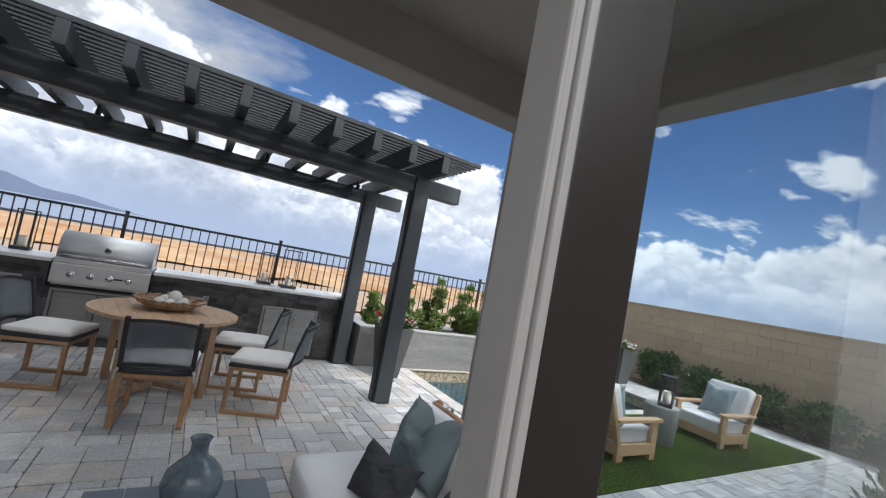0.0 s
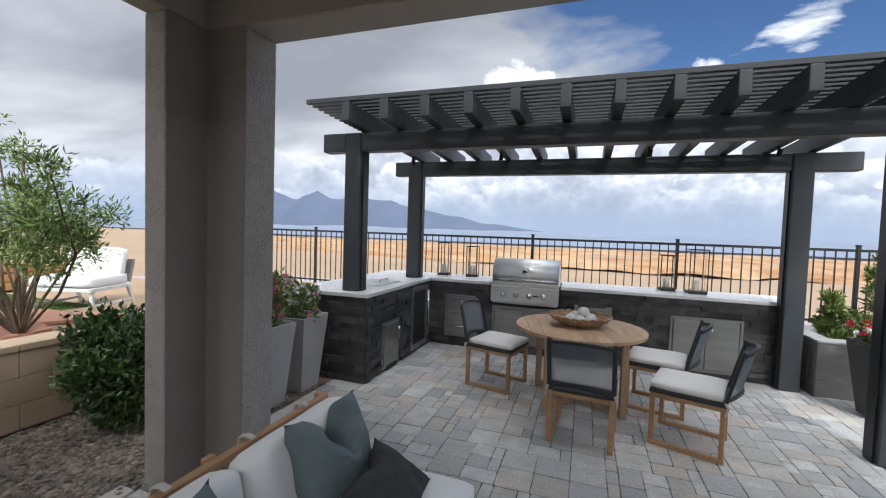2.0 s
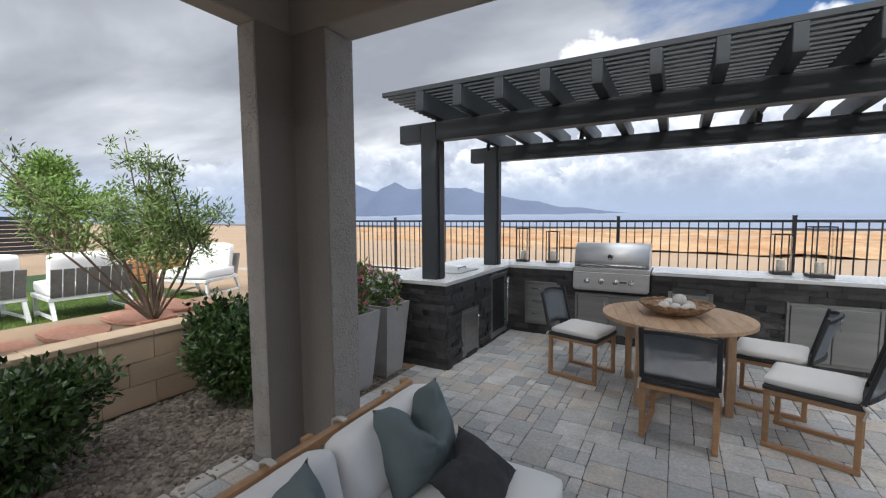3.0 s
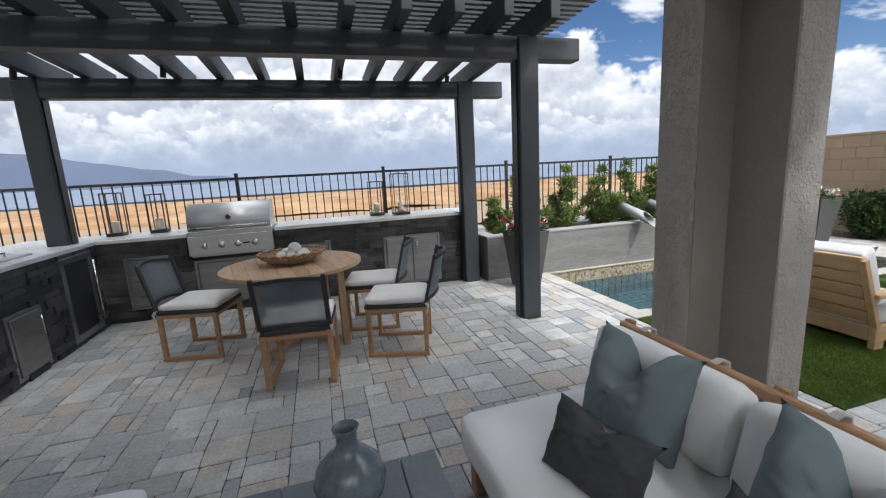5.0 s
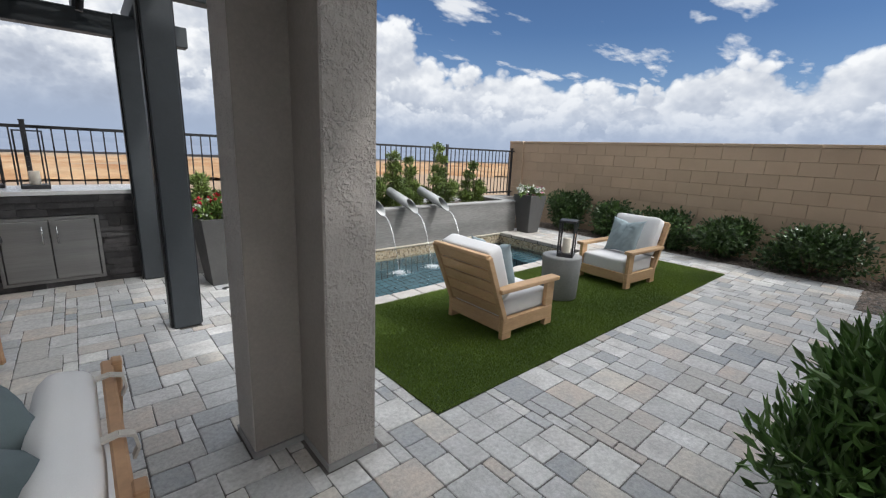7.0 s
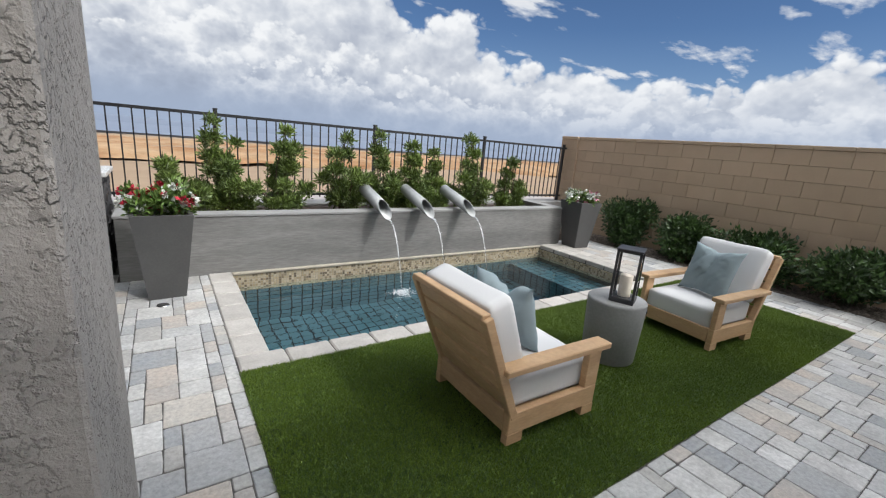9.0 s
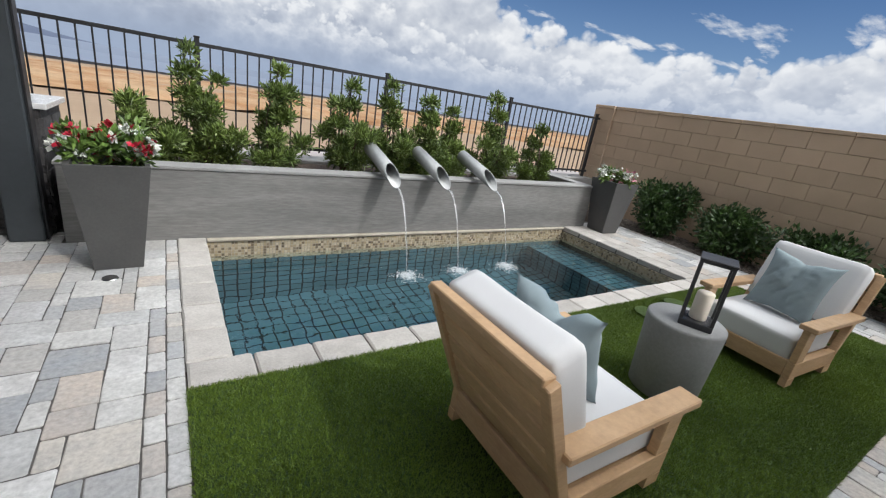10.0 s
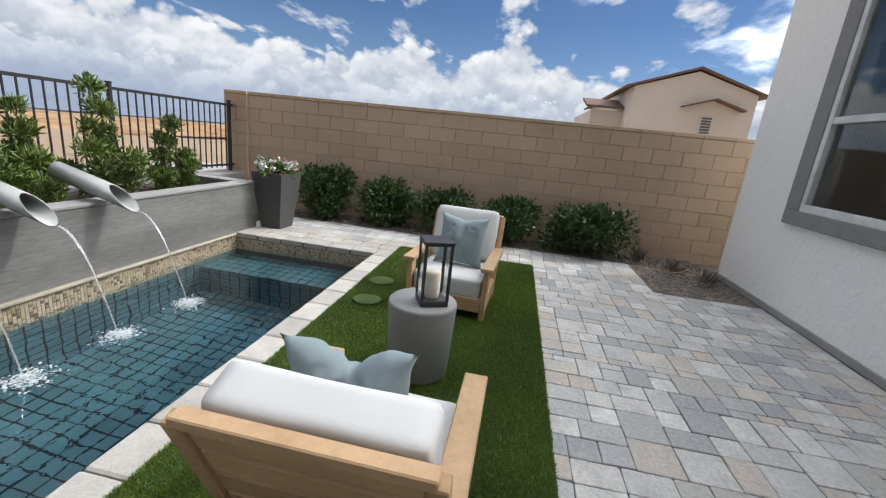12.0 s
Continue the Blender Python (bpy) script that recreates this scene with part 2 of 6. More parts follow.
SAND = mat("joint_sand", (0.13, 0.12, 0.11), (0.07, 0.065, 0.06), rough=0.95, fine=200.0, mottled=0.5)
COPING = mat("coping_stone", (0.54, 0.51, 0.47), (0.43, 0.40, 0.365), rough=0.82, scale=7.0, fine=90.0, bump=0.4, per_piece=0.14, mottled=0.35)
BLOCK = mat("wall_block", (0.61, 0.46, 0.325), (0.55, 0.41, 0.285), rough=0.92, scale=3.0, fine=140.0, bump=0.4, depth=0.003, per_piece=0.07, mottled=0.3)
MORTAR = mat("mortar", (0.44, 0.33, 0.235), rough=0.95, fine=150.0, mottled=0.3)
LEDGE = mat("ledge_stone", (0.066, 0.062, 0.062), (0.036, 0.034, 0.035), rough=0.7, scale=9.0, fine=55.0, bump=0.6, depth=0.008, per_piece=0.45, mottled=0.5)
QUARTZ = mat("quartz", (0.78, 0.77, 0.75), (0.70, 0.69, 0.68), rough=0.25, scale=4.0, fine=150.0, bump=0.0, mottled=0.1)
STEEL = mat("stainless", (0.78, 0.77, 0.75), (0.70, 0.69, 0.68), rough=0.48, metal=1.0, scale=3.0, fine=40.0, bump=0.03, depth=0.001, stretch=(0.15, 1, 6), mottled=0.15)
# steel fronts: the reflection of dark stone is put into a darker base colour
STEEL_DARK_REFL = mat("brushed_steel_dark_reflection", (0.40, 0.395, 0.385), (0.33, 0.325, 0.32), rough=0.42, metal=1.0, scale=3.0, fine=40.0, bump=0.03, depth=0.001, stretch=(0.15, 1, 6), mottled=0.2)
CHROME = mat("polished_steel", (0.75, 0.75, 0.75), rough=0.15, metal=1.0, bump=0.0, mottled=0.05)
PERGOLA = mat("pergola_paint", (0.044, 0.051, 0.057), (0.033, 0.039, 0.044), rough=0.55, scale=2.0, fine=45.0, bump=0.12, depth=0.002, mottled=0.2)
IRON = mat("fence_iron", (0.018, 0.018, 0.02), rough=0.5, bump=0.05, mottled=0.2)
BLACK = mat("black_metal", (0.02, 0.02, 0.022), rough=0.45, bump=0.03, mottled=0.2)
TEAK = mat("teak", (0.46, 0.27, 0.145), (0.36, 0.205, 0.105), rough=0.55, scale=5.0, fine=35.0, bump=0.25, depth=0.0015, stretch=(1.0, 1.0, 5.0), per_piece=0.12, mottled=0.35)
TABLE_TEAK = mat("bleached_teak", (0.50, 0.335, 0.205), (0.40, 0.255, 0.15), rough=0.6, scale=5.0, fine=35.0, bump=0.25, depth=0.0015, stretch=(5.0, 1.0, 1.0), per_piece=0.10, mottled=0.35)
OAK = mat("pale_teak", (0.60, 0.395, 0.225), (0.50, 0.315, 0.165), rough=0.55, scale=4.0, fine=30.0, bump=0.2, depth=0.0015, stretch=(1.0, 1.0, 4.0), per_piece=0.10, mottled=0.3)
FABRIC_W = mat("white_fabric", (0.82, 0.81, 0.80), (0.78, 0.77, 0.76), rough=0.95, scale=2.5, fine=420.0, bump=0.25, depth=0.001, mottled=0.12, spec=0.2)
# copy of the white fabric, darkened so the sunlit armchairs do not burn out
FABRIC_W_SUN = mat("white_fabric_sun_toned", (0.69, 0.685, 0.685), (0.65, 0.645, 0.645), rough=0.95, scale=2.5, fine=420.0, bump=0.25, depth=0.001, mottled=0.12, spec=0.2)
FABRIC_G = mat("greige_fabric", (0.80, 0.775, 0.755), (0.75, 0.725, 0.705), rough=0.95, scale=2.5, fine=420.0, bump=0.25, depth=0.001, mottled=0.12, spec=0.2)
FABRIC_T = mat("teal_grey_fabric", (0.165, 0.205, 0.215), (0.14, 0.175, 0.183), rough=0.92, scale=3.0, fine=380.0, bump=0.3, depth=0.001, mottled=0.18, spec=0.25)
# lit copy of the pillow fabric: sunlight on the armchair pillows put into colour
FABRIC_T_LIT = mat("teal_grey_fabric_lit", (0.27, 0.33, 0.35), (0.23, 0.285, 0.305), rough=0.92, scale=3.0, fine=380.0, bump=0.3, depth=0.001, mottled=0.15, spec=0.25)
FABRIC_D = mat("charcoal_fabric", (0.06, 0.06, 0.063), (0.042, 0.042, 0.045), rough=0.92, scale=12.0, fine=300.0, bump=0.35, depth=0.0015, mottled=0.35, spec=0.25)
SLING = mat("sling", (0.27, 0.30, 0.33), (0.22, 0.245, 0.27), rough=0.8, fine=300.0, mottled=0.2)
SLING.node_tree.nodes["Principled BSDF"].inputs["Alpha"].default_value = 0.72
CHARCOAL = mat("charcoal_metal", (0.035, 0.035, 0.038), rough=0.5, bump=0.05, mottled=0.2)
ROPE = mat("rope", (0.62, 0.58, 0.52), rough=0.9, fine=300.0, mottled=0.3)
POT_DARK = mat("dark_planter", (0.10, 0.098, 0.096), (0.08, 0.078, 0.077), rough=0.6, scale=3.0, fine=70.0, bump=0.2, depth=0.002, mottled=0.25)
POT_PALE = mat("pale_planter", (0.45, 0.44, 0.43), (0.38, 0.37, 0.365), rough=0.8, scale=3.0, fine=80.0, bump=0.3, depth=0.002, mottled=0.25)
DRUM = mat("drum_concrete", (0.30, 0.30, 0.295), (0.24, 0.24, 0.235), rough=0.75, scale=3.0, fine=60.0, bump=0.25, depth=0.002, mottled=0.25)
PVC = mat("spout_metal", (0.36, 0.365, 0.36), (0.27, 0.275, 0.27), rough=0.42, metal=0.55, scale=5.0, fine=50.0, bump=0.12, mottled=0.2)
CERAMIC = mat("glazed_ceramic", (0.16, 0.20, 0.23), (0.08, 0.10, 0.115), rough=0.2, scale=9.0, fine=60.0, bump=0.25, depth=0.003, mottled=0.45)
SLATE = mat("grey_table_paint", (0.16, 0.185, 0.21), (0.13, 0.15, 0.17), rough=0.55, scale=4.0, fine=40.0, bump=0.15, mottled=0.2)
BASKET = mat("basket_cane", (0.44, 0.29, 0.18), (0.27, 0.16, 0.09), rough=0.65, scale=30.0, fine=160.0, bump=0.3, per_island=0.25)
BALLS = mat("white_stone_ball", (0.70, 0.68, 0.65), (0.56, 0.54, 0.51), rough=0.85, scale=20.0, fine=90.0, bump=0.4, mottled=0.25)
CANDLE = mat("candle_wax", (0.72, 0.66, 0.56), (0.66, 0.60, 0.50), rough=0.5, fine=60.0, bump=0.05, mottled=0.08)
SOIL = mat("soil", (0.12, 0.085, 0.06), (0.07, 0.05, 0.04), rough=1.0, fine=70.0, bump=0.8, depth=0.02, mottled=0.5)
DIRT = mat("desert_dirt", (0.36, 0.255, 0.165), (0.31, 0.215, 0.135), rough=1.0, scale=0.05, fine=1.2, bump=0.3, depth=0.1, mottled=0.3, stretch=(0.35, 1.0, 1.0))
ROAD = mat("dusty_road", (0.39, 0.35, 0.335), (0.34, 0.30, 0.285), rough=0.95, scale=0.15, fine=4.0, bump=0.1, mottled=0.2)
ORANGE = mat("orange_earth", (0.46, 0.315, 0.18), (0.30, 0.135, 0.045), rough=1.0, scale=0.11, fine=0.5, bump=0.8, depth=0.6, mottled=0.5, stretch=(0.6, 0.6, 3.0))
GRAVEL = mat("gravel", (0.25, 0.205, 0.17), (0.17, 0.14, 0.116), rough=0.9, scale=5.0, fine=80.0, bump=0.3, per_island=0.38, mottled=0.3)
GRAVEL_BED = mat("gravel_bed", (0.22, 0.18, 0.15), (0.15, 0.12, 0.10), rough=1.0, fine=90.0, bump=0.6, depth=0.01, mottled=0.5)
TURF = mat("turf_blade", (0.155, 0.232, 0.022), (0.088, 0.145, 0.013), rough=0.6, scale=1.2, fine=20.0, bump=0.0, per_island=0.28, mottled=0.2)
TURF_LID = mat("turf_lid", (0.075, 0.12, 0.024), (0.05, 0.085, 0.016), rough=0.9, scale=8.0, fine=200.0, bump=0.8, depth=0.008)
TURF_BASE = mat("turf_base", (0.035, 0.075, 0.015), (0.02, 0.045, 0.01), rough=0.9, scale=2.0, fine=150.0, bump=0.8, depth=0.01)
LEAF_SHRUB = leafy("shrub_leaf", (0.070, 0.130, 0.032), (0.030, 0.060, 0.016), 0.32)
LEAF_PLANTER = leafy("planter_leaf", (0.20, 0.27, 0.065), (0.085, 0.13, 0.032), 0.4)
LEAF_BUSH = leafy("oleander_leaf", (0.15, 0.27, 0.07), (0.06, 0.12, 0.03), 0.4)
LEAF_TREE = leafy("tree_leaf", (0.20, 0.29, 0.075), (0.11, 0.17, 0.045), 0.5)
LEAF_BRIGHT = leafy("bright_tree_leaf", (0.17, 0.27, 0.045), (0.09, 0.16, 0.03), 0.5)
LEAF_POT = leafy("flower_leaf", (0.17, 0.27, 0.055), (0.075, 0.14, 0.03), 0.45)
PETAL_W = leafy("white_petal", (0.80, 0.80, 0.76), (0.62, 0.64, 0.58), 0.6)
PETAL_R = leafy("red_petal", (0.62, 0.02, 0.05), (0.42, 0.015, 0.04), 0.6)
PETAL_P = leafy("pink_petal", (0.70, 0.28, 0.36), (0.55, 0.20, 0.28), 0.6)
BARK = mat("bark", (0.16, 0.115, 0.08), (0.10, 0.07, 0.05), rough=0.95, scale=8.0, fine=50.0, bump=0.6, depth=0.006)
TILE_POOL = mat("pool_tile", (0.09, 0.185, 0.225), (0.062, 0.135, 0.165), rough=0.4, scale=3.0, fine=20.0, bump=0.0, per_island=0.12, mottled=0.2)
GROUT = mat("pool_grout", (0.008, 0.012, 0.015), rough=0.8, mottled=0.2)
MOSAIC = mat("mosaic", (0.60, 0.50, 0.34), (0.46, 0.38, 0.26), rough=0.35, scale=12.0, fine=70.0, bump=0.0, per_island=0.6, mottled=0.3,
             palette=[(0.66, 0.57, 0.41), (0.58, 0.47, 0.30), (0.13, 0.085, 0.05), (0.70, 0.63, 0.50), (0.42, 0.33, 0.20), (0.62, 0.55, 0.42), (0.07, 0.05, 0.035), (0.54, 0.45, 0.30)])
GROUT_PALE = mat("pale_grout", (0.52, 0.47, 0.38), rough=0.9, mottled=0.2)
FLAGSTONE = mat("flagstone", (0.52, 0.24, 0.155), (0.42, 0.22, 0.155), rough=0.85, scale=1.5, fine=30.0, bump=0.4, per_piece=0.2)
FRAME_DOOR = mat("door_frame_paint", (0.50, 0.485, 0.465), (0.46, 0.445, 0.425), rough=0.5, scale=2.0, fine=40.0, bump=0.04, mottled=0.08)
FRAME_DARK = mat("bronze_frame", (0.026, 0.019, 0.016), rough=0.45, bump=0.04, mottled=0.15)
WIN_WHITE = mat("white_window_frame", (0.80, 0.80, 0.78), rough=0.4, bump=0.02, mottled=0.05)
TRIM_GREY = mat("grey_trim", (0.27, 0.265, 0.26), (0.24, 0.235, 0.23), rough=0.9, fine=30.0, bump=0.5, depth=0.006, mottled=0.2)
ROOM = mat("room_paint", (0.40, 0.385, 0.37), rough=0.9, mottled=0.1)
ROOFTILE = mat("roof_tile", (0.22, 0.135, 0.10), (0.16, 0.10, 0.08), rough=0.9, scale=1.0, fine=20.0)
HOUSE_FAR = mat("far_house_stucco", (0.74, 0.69, 0.62), (0.69, 0.64, 0.57), rough=0.95, scale=0.6, fine=15.0, mottled=0.1)
RUST = mat("orange_wood", (0.42, 0.22, 0.08), (0.34, 0.17, 0.06), rough=0.7, fine=30.0)
GREYWOOD = mat("grey_weathered_wood", (0.20, 0.185, 0.175), (0.15, 0.14, 0.13), rough=0.8, fine=40.0)
GLASS = glass("clear_glass", ior=1.22)
DOOR_GLASS = glass("door_glass", (0.78, 0.86, 0.89), ior=1.16)
WINDOW_GLASS = glass("window_glass", (0.75, 0.80, 0.80))

WATER = glass("pool_water", (0.72, 0.90, 0.93), 0.0, 1.33)
_nt = WATER.node_tree
_g = _nt.nodes.new("ShaderNodeNewGeometry")
_waves = []
for _scale, _detail in ((3.2, 1.0), (1.1, 2.0), (13.0, 2.0)):
    _n = _nt.nodes.new("ShaderNodeTexNoise")
    _n.inputs["Scale"].default_value, _n.inputs["Detail"].default_value = _scale, _detail
    _n.inputs["Distortion"].default_value = 0.4
    _nt.links.new(_g.outputs["Position"], _n.inputs["Vector"])
    _waves.append(_n.outputs["Fac"])
# fine ripples run in patches upon the slow swell
_patch = _nt.nodes.new("ShaderNodeMapRange")
for _k, _v in (("From Min", 0.48), ("From Max", 0.62), ("To Min", 0.03), ("To Max", 0.24)):
    _patch.inputs[_k].default_value = _v
_nt.links.new(_waves[1], _patch.inputs["Value"])
_sum = _nt.nodes.new("ShaderNodeMath")
_sum.operation = "MULTIPLY_ADD"
for _i, _v in enumerate((_waves[2], _patch.outputs[0], _waves[0])):
    _nt.links.new(_v, _sum.inputs[_i])
_b = _nt.nodes.new("ShaderNodeBump")
_b.inputs["Strength"].default_value, _b.inputs["Distance"].default_value = 0.6, 0.016
_nt.links.new(_sum.outputs[0], _b.inputs["Height"])
_nt.links.new(_b.outputs[0], _nt.nodes["Principled BSDF"].inputs["Normal"])
STREAM = glass("falling_water", (0.97, 0.98, 0.99), 0.25, 1.33)
STREAM.node_tree.nodes["Principled BSDF"].inputs["Transmission Weight"].default_value = 0.86
FOAM = mat("foam", (0.75, 0.80, 0.82), rough=0.4, mottled=0.1, bump=0.2)


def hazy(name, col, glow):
    """Far land with haze painted in: dull diffuse plus emission for the air's light."""
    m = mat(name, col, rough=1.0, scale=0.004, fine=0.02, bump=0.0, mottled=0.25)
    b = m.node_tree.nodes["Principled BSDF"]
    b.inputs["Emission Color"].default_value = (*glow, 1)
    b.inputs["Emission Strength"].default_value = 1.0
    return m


# bluish emission puts the haze of distance into these two colours
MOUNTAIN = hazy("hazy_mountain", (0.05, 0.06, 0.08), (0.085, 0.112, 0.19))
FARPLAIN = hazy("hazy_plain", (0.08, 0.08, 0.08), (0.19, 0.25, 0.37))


# ---- builders ----
def box(bm, x0, x1, y0, y1, z0, z1, bevel=0.0, seg=1):
    r = bmesh.ops.create_cube(bm, size=1.0, matrix=Matrix.Translation(((x0 + x1) / 2, (y0 + y1) / 2, (z0 + z1) / 2)) @ Matrix.Diagonal((x1 - x0, y1 - y0, z1 - z0, 1)))
    if bevel:
        es = list({e for v in r["verts"] for e in v.link_edges})
        bmesh.ops.bevel(bm, geom=es, offset=bevel, segments=seg, profile=0.5, affect="EDGES")


def bar(bm, a, b, w, d=None, bevel=0.0):
    """A bar from a to b. Upright: w along x, d along y. Level: w across, d in height."""
    a, b = Vector(a), Vector(b)
    z = (b - a).normalized()
    if abs(z.z) > 0.7:
        x = (Vector((1, 0, 0)) - z * z.x).normalized()
        y = z.cross(x)
    else:
        y = (Vector((0, 0, 1)) - z * z.z).normalized()
        x = y.cross(z)
    q = Matrix((x, y, z)).transposed().to_4x4()
    m = Matrix.Translation((a + b) / 2) @ q @ Matrix.Diagonal((w, d or w, (b - a).length, 1))
    r = bmesh.ops.create_cube(bm, size=1.0, matrix=m)
    if bevel:
        bmesh.ops.bevel(bm, geom=list({e for v in r["verts"] for e in v.link_edges}), offset=bevel, segments=1, affect="EDGES")


def rod(bm, a, b, r, n=8, r2=None):
    a, b = Vector(a), Vector(b)
    q = (b - a).to_track_quat("Z", "Y").to_matrix().to_4x4()
    bmesh.ops.create_cone(bm, cap_ends=True, segments=n, radius1=r, radius2=r if r2 is None else r2, depth=(b - a).length, matrix=Matrix.Translation((a + b) / 2) @ q)


def lathe(bm, prof, n=32):
    rings = []
    for r, z in prof:
        rings.append([bm.verts.new((r * math.cos(2 * math.pi * i / n), r * math.sin(2 * math.pi * i / n), z)) for i in range(n)])
    for a, b in zip(rings, rings[1:]):
        for i in range(n):
            bm.faces.new((a[i], a[(i + 1) % n], b[(i + 1) % n], b[i]))
    return rings


def smooth(bm):
    for f in bm.faces:
        f.smooth = True


def part(name, bm, material, parent=None, label="", loc=None):
    """Links a bmesh as one mesh object."""
    if isinstance(bm, bmesh.types.BMesh):
        me = bpy.data.meshes.new(name)
        bm.normal_update()
        bm.to_mesh(me)
        bm.free()
    else:
        me = bm
    if material and not me.materials:
        me.materials.append(material)
    ob = new(name, me)
    if parent:
        ob.parent = parent
    if loc is not None:
        ob.location = loc
    if label:
        ob["label"] = label
    return ob


def boxpart(name, dims, material, parent=None, bevel=0.004, label="", seg=1):
    bm = bmesh.new()
    box(bm, *dims, bevel=bevel, seg=seg)
    return part(name, bm, material, parent, label)


def thing(name, label, category, m=None, group=""):
    ob = new(name)
    ob.empty_display_size = 0.1
    if m is not None:
        ob.matrix_world = m
    return tagged(ob, label, category, group)


def structure(name, bm, material, label, category):
    return tagged(part(name, bm, material), label, category, kind="structure")


def sboxes(name, boxes, material, label, category, bevel=0.0):
    bm = bmesh.new()
    for b in boxes:
        box(bm, *b, bevel=bevel)
    return structure(name, bm, material, label, category)


def mesh_np(name, verts, faces, material, uniform=True):
    me = bpy.data.meshes.new(name)
    me.from_pydata(verts.tolist() if hasattr(verts, "tolist") else verts, [], faces.tolist() if hasattr(faces, "tolist") else faces)
    me.materials.append(material)
    return me


# ---- ground and far land ----
bm = bmesh.new()
N = 90
xs = np.concatenate([-np.geomspace(4400, 6, 40), np.linspace(-5, 9, 12), np.geomspace(10, 4400, 40)])
ys = np.concatenate([-np.geomspace(4400, 6, 30), np.linspace(-5, 7, 8), np.geomspace(7.8, 4400, 52)])


def land(x, y):
    if y < 7.9 and -4.0 < x < 11:
        return -1.6
    d = max(0.0, y - 7.9, -4.0 - x, x - 11)
    z = -0.35 - 11.0 * (1 - math.exp(-d / 120.0)) if y > 7.7 else -1.6 - 8.0 * (1 - math.exp(-d / 160.0))
    if y > 30:
        z += 1.8 * noise.noise((x * 0.02, y * 0.03, 3.0)) * min(1, (y - 30) / 60)
    return z


grid = [[bm.verts.new((x, y, land(x, y))) for x in xs] for y in ys]
for r0, r1 in zip(grid, grid[1:]):
    for i in range(len(xs) - 1):
        bm.faces.new((r0[i], r0[i + 1], r1[i + 1], r1[i]))
smooth(bm)
ground = structure("ground", bm, DIRT, "pale tan graded desert dirt falling away beyond the fence", "ground")


def strip_hill(name, y0, x0, x1, base, height, rough, material, label, seed, depth=60.0, n=160, rise=None):
    """A long mound or ridge with an uneven crest."""
    bm = bmesh.new()
    rows = []
    for j in range(7):
        v = j / 6
        row = []
        for i in range(n + 1):
            x = x0 + (x1 - x0) * i / n
            h = 0.8 + 0.32 * noise.fractal((x * rough, seed, 0.0), 1.0, 2.0, 5)
            h *= rise(i / n) if rise else 1.0
            prof = math.sin(math.pi * min(1.0, v * 0.98 + 0.01)) ** 0.8
            jig = 1 + 0.22 * noise.noise((x * rough * 5, v * 6, seed))
            row.append(bm.verts.new((x, y0 + depth * v + depth * 0.2 * noise.noise((x * rough * 2, v, seed + 4)), base + max(0.0, height * h * prof * jig))))
        rows.append(row)
    for a, b in zip(rows, rows[1:]):
        for i in range(n):
            bm.faces.new((a[i], a[i + 1], b[i + 1], b[i]))
    smooth(bm)
    return structure(name, bm, material, label, "hill")


strip_hill("orange_mounds", 118, -110, 360, -7.4, 2.9, 0.05, ORANGE, "long orange and cream mounds of graded earth on the plain", 2.0, 50, 320)
strip_hill("orange_mounds", 230, -230, 600, -10.5, 3.6, 0.03, ORANGE, "far orange earth mounds under haze", 7.0, 90, 300)
# raised sheet over the far ground, its haze painted in as emission
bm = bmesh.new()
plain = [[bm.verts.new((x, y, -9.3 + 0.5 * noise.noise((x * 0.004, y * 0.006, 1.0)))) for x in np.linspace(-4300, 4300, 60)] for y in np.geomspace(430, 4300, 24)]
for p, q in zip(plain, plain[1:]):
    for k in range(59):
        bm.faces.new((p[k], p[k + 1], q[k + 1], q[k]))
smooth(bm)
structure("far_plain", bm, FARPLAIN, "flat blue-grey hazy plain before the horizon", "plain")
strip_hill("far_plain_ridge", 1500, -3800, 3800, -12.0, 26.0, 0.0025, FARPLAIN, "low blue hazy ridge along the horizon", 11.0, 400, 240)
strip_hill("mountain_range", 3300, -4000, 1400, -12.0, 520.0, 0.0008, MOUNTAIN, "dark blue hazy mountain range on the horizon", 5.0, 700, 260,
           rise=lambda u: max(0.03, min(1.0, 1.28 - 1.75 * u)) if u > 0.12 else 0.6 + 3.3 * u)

# pale road along the slope beyond the fence
bm = bmesh.new()
rows = [[bm.verts.new((x, y, land(x, y) + 0.05)) for x in np.linspace(-70, 130, 60)] for y in np.linspace(10.0, 23.0, 9)]
for p, q in zip(rows, rows[1:]):
    for k in range(59):
        bm.faces.new((p[k], p[k + 1], q[k + 1], q[k]))
structure("road", bm, ROAD, "pale dusty concrete road beyond the fence", "road")

# ---- house: covered patio, wing, inner room ----
sboxes("column_east", [(2.51, 2.755, 2.56, 3.10, 0.03, 2.80), (2.275, 2.51, 2.84, 3.10, 0.03, 2.80)], STUCCO, "L-shaped rough tan stucco patio column", "column", 0.008)
sboxes("column_base_east", [(2.505, 2.762, 2.553, 3.107, 0.0, 0.034), (2.268, 2.505, 2.833, 3.107, 0.0, 0.034)], TRIM_GREY, "dark weep strip at the foot of the patio column", "column base")
sboxes("column_west", [(-2.295, -2.13, 2.56, 3.10, 0.03, 2.80), (-2.13, -1.83, 2.84, 3.10, 0.03, 2.80)], STUCCO, "L-shaped rough tan stucco patio column", "column", 0.008)
sboxes("column_base_west", [(-2.302, -2.125, 2.553, 3.107, 0.0, 0.034), (-2.125, -1.823, 2.833, 3.107, 0.0, 0.034)], TRIM_GREY, "dark weep strip at the foot of the patio column", "column base")
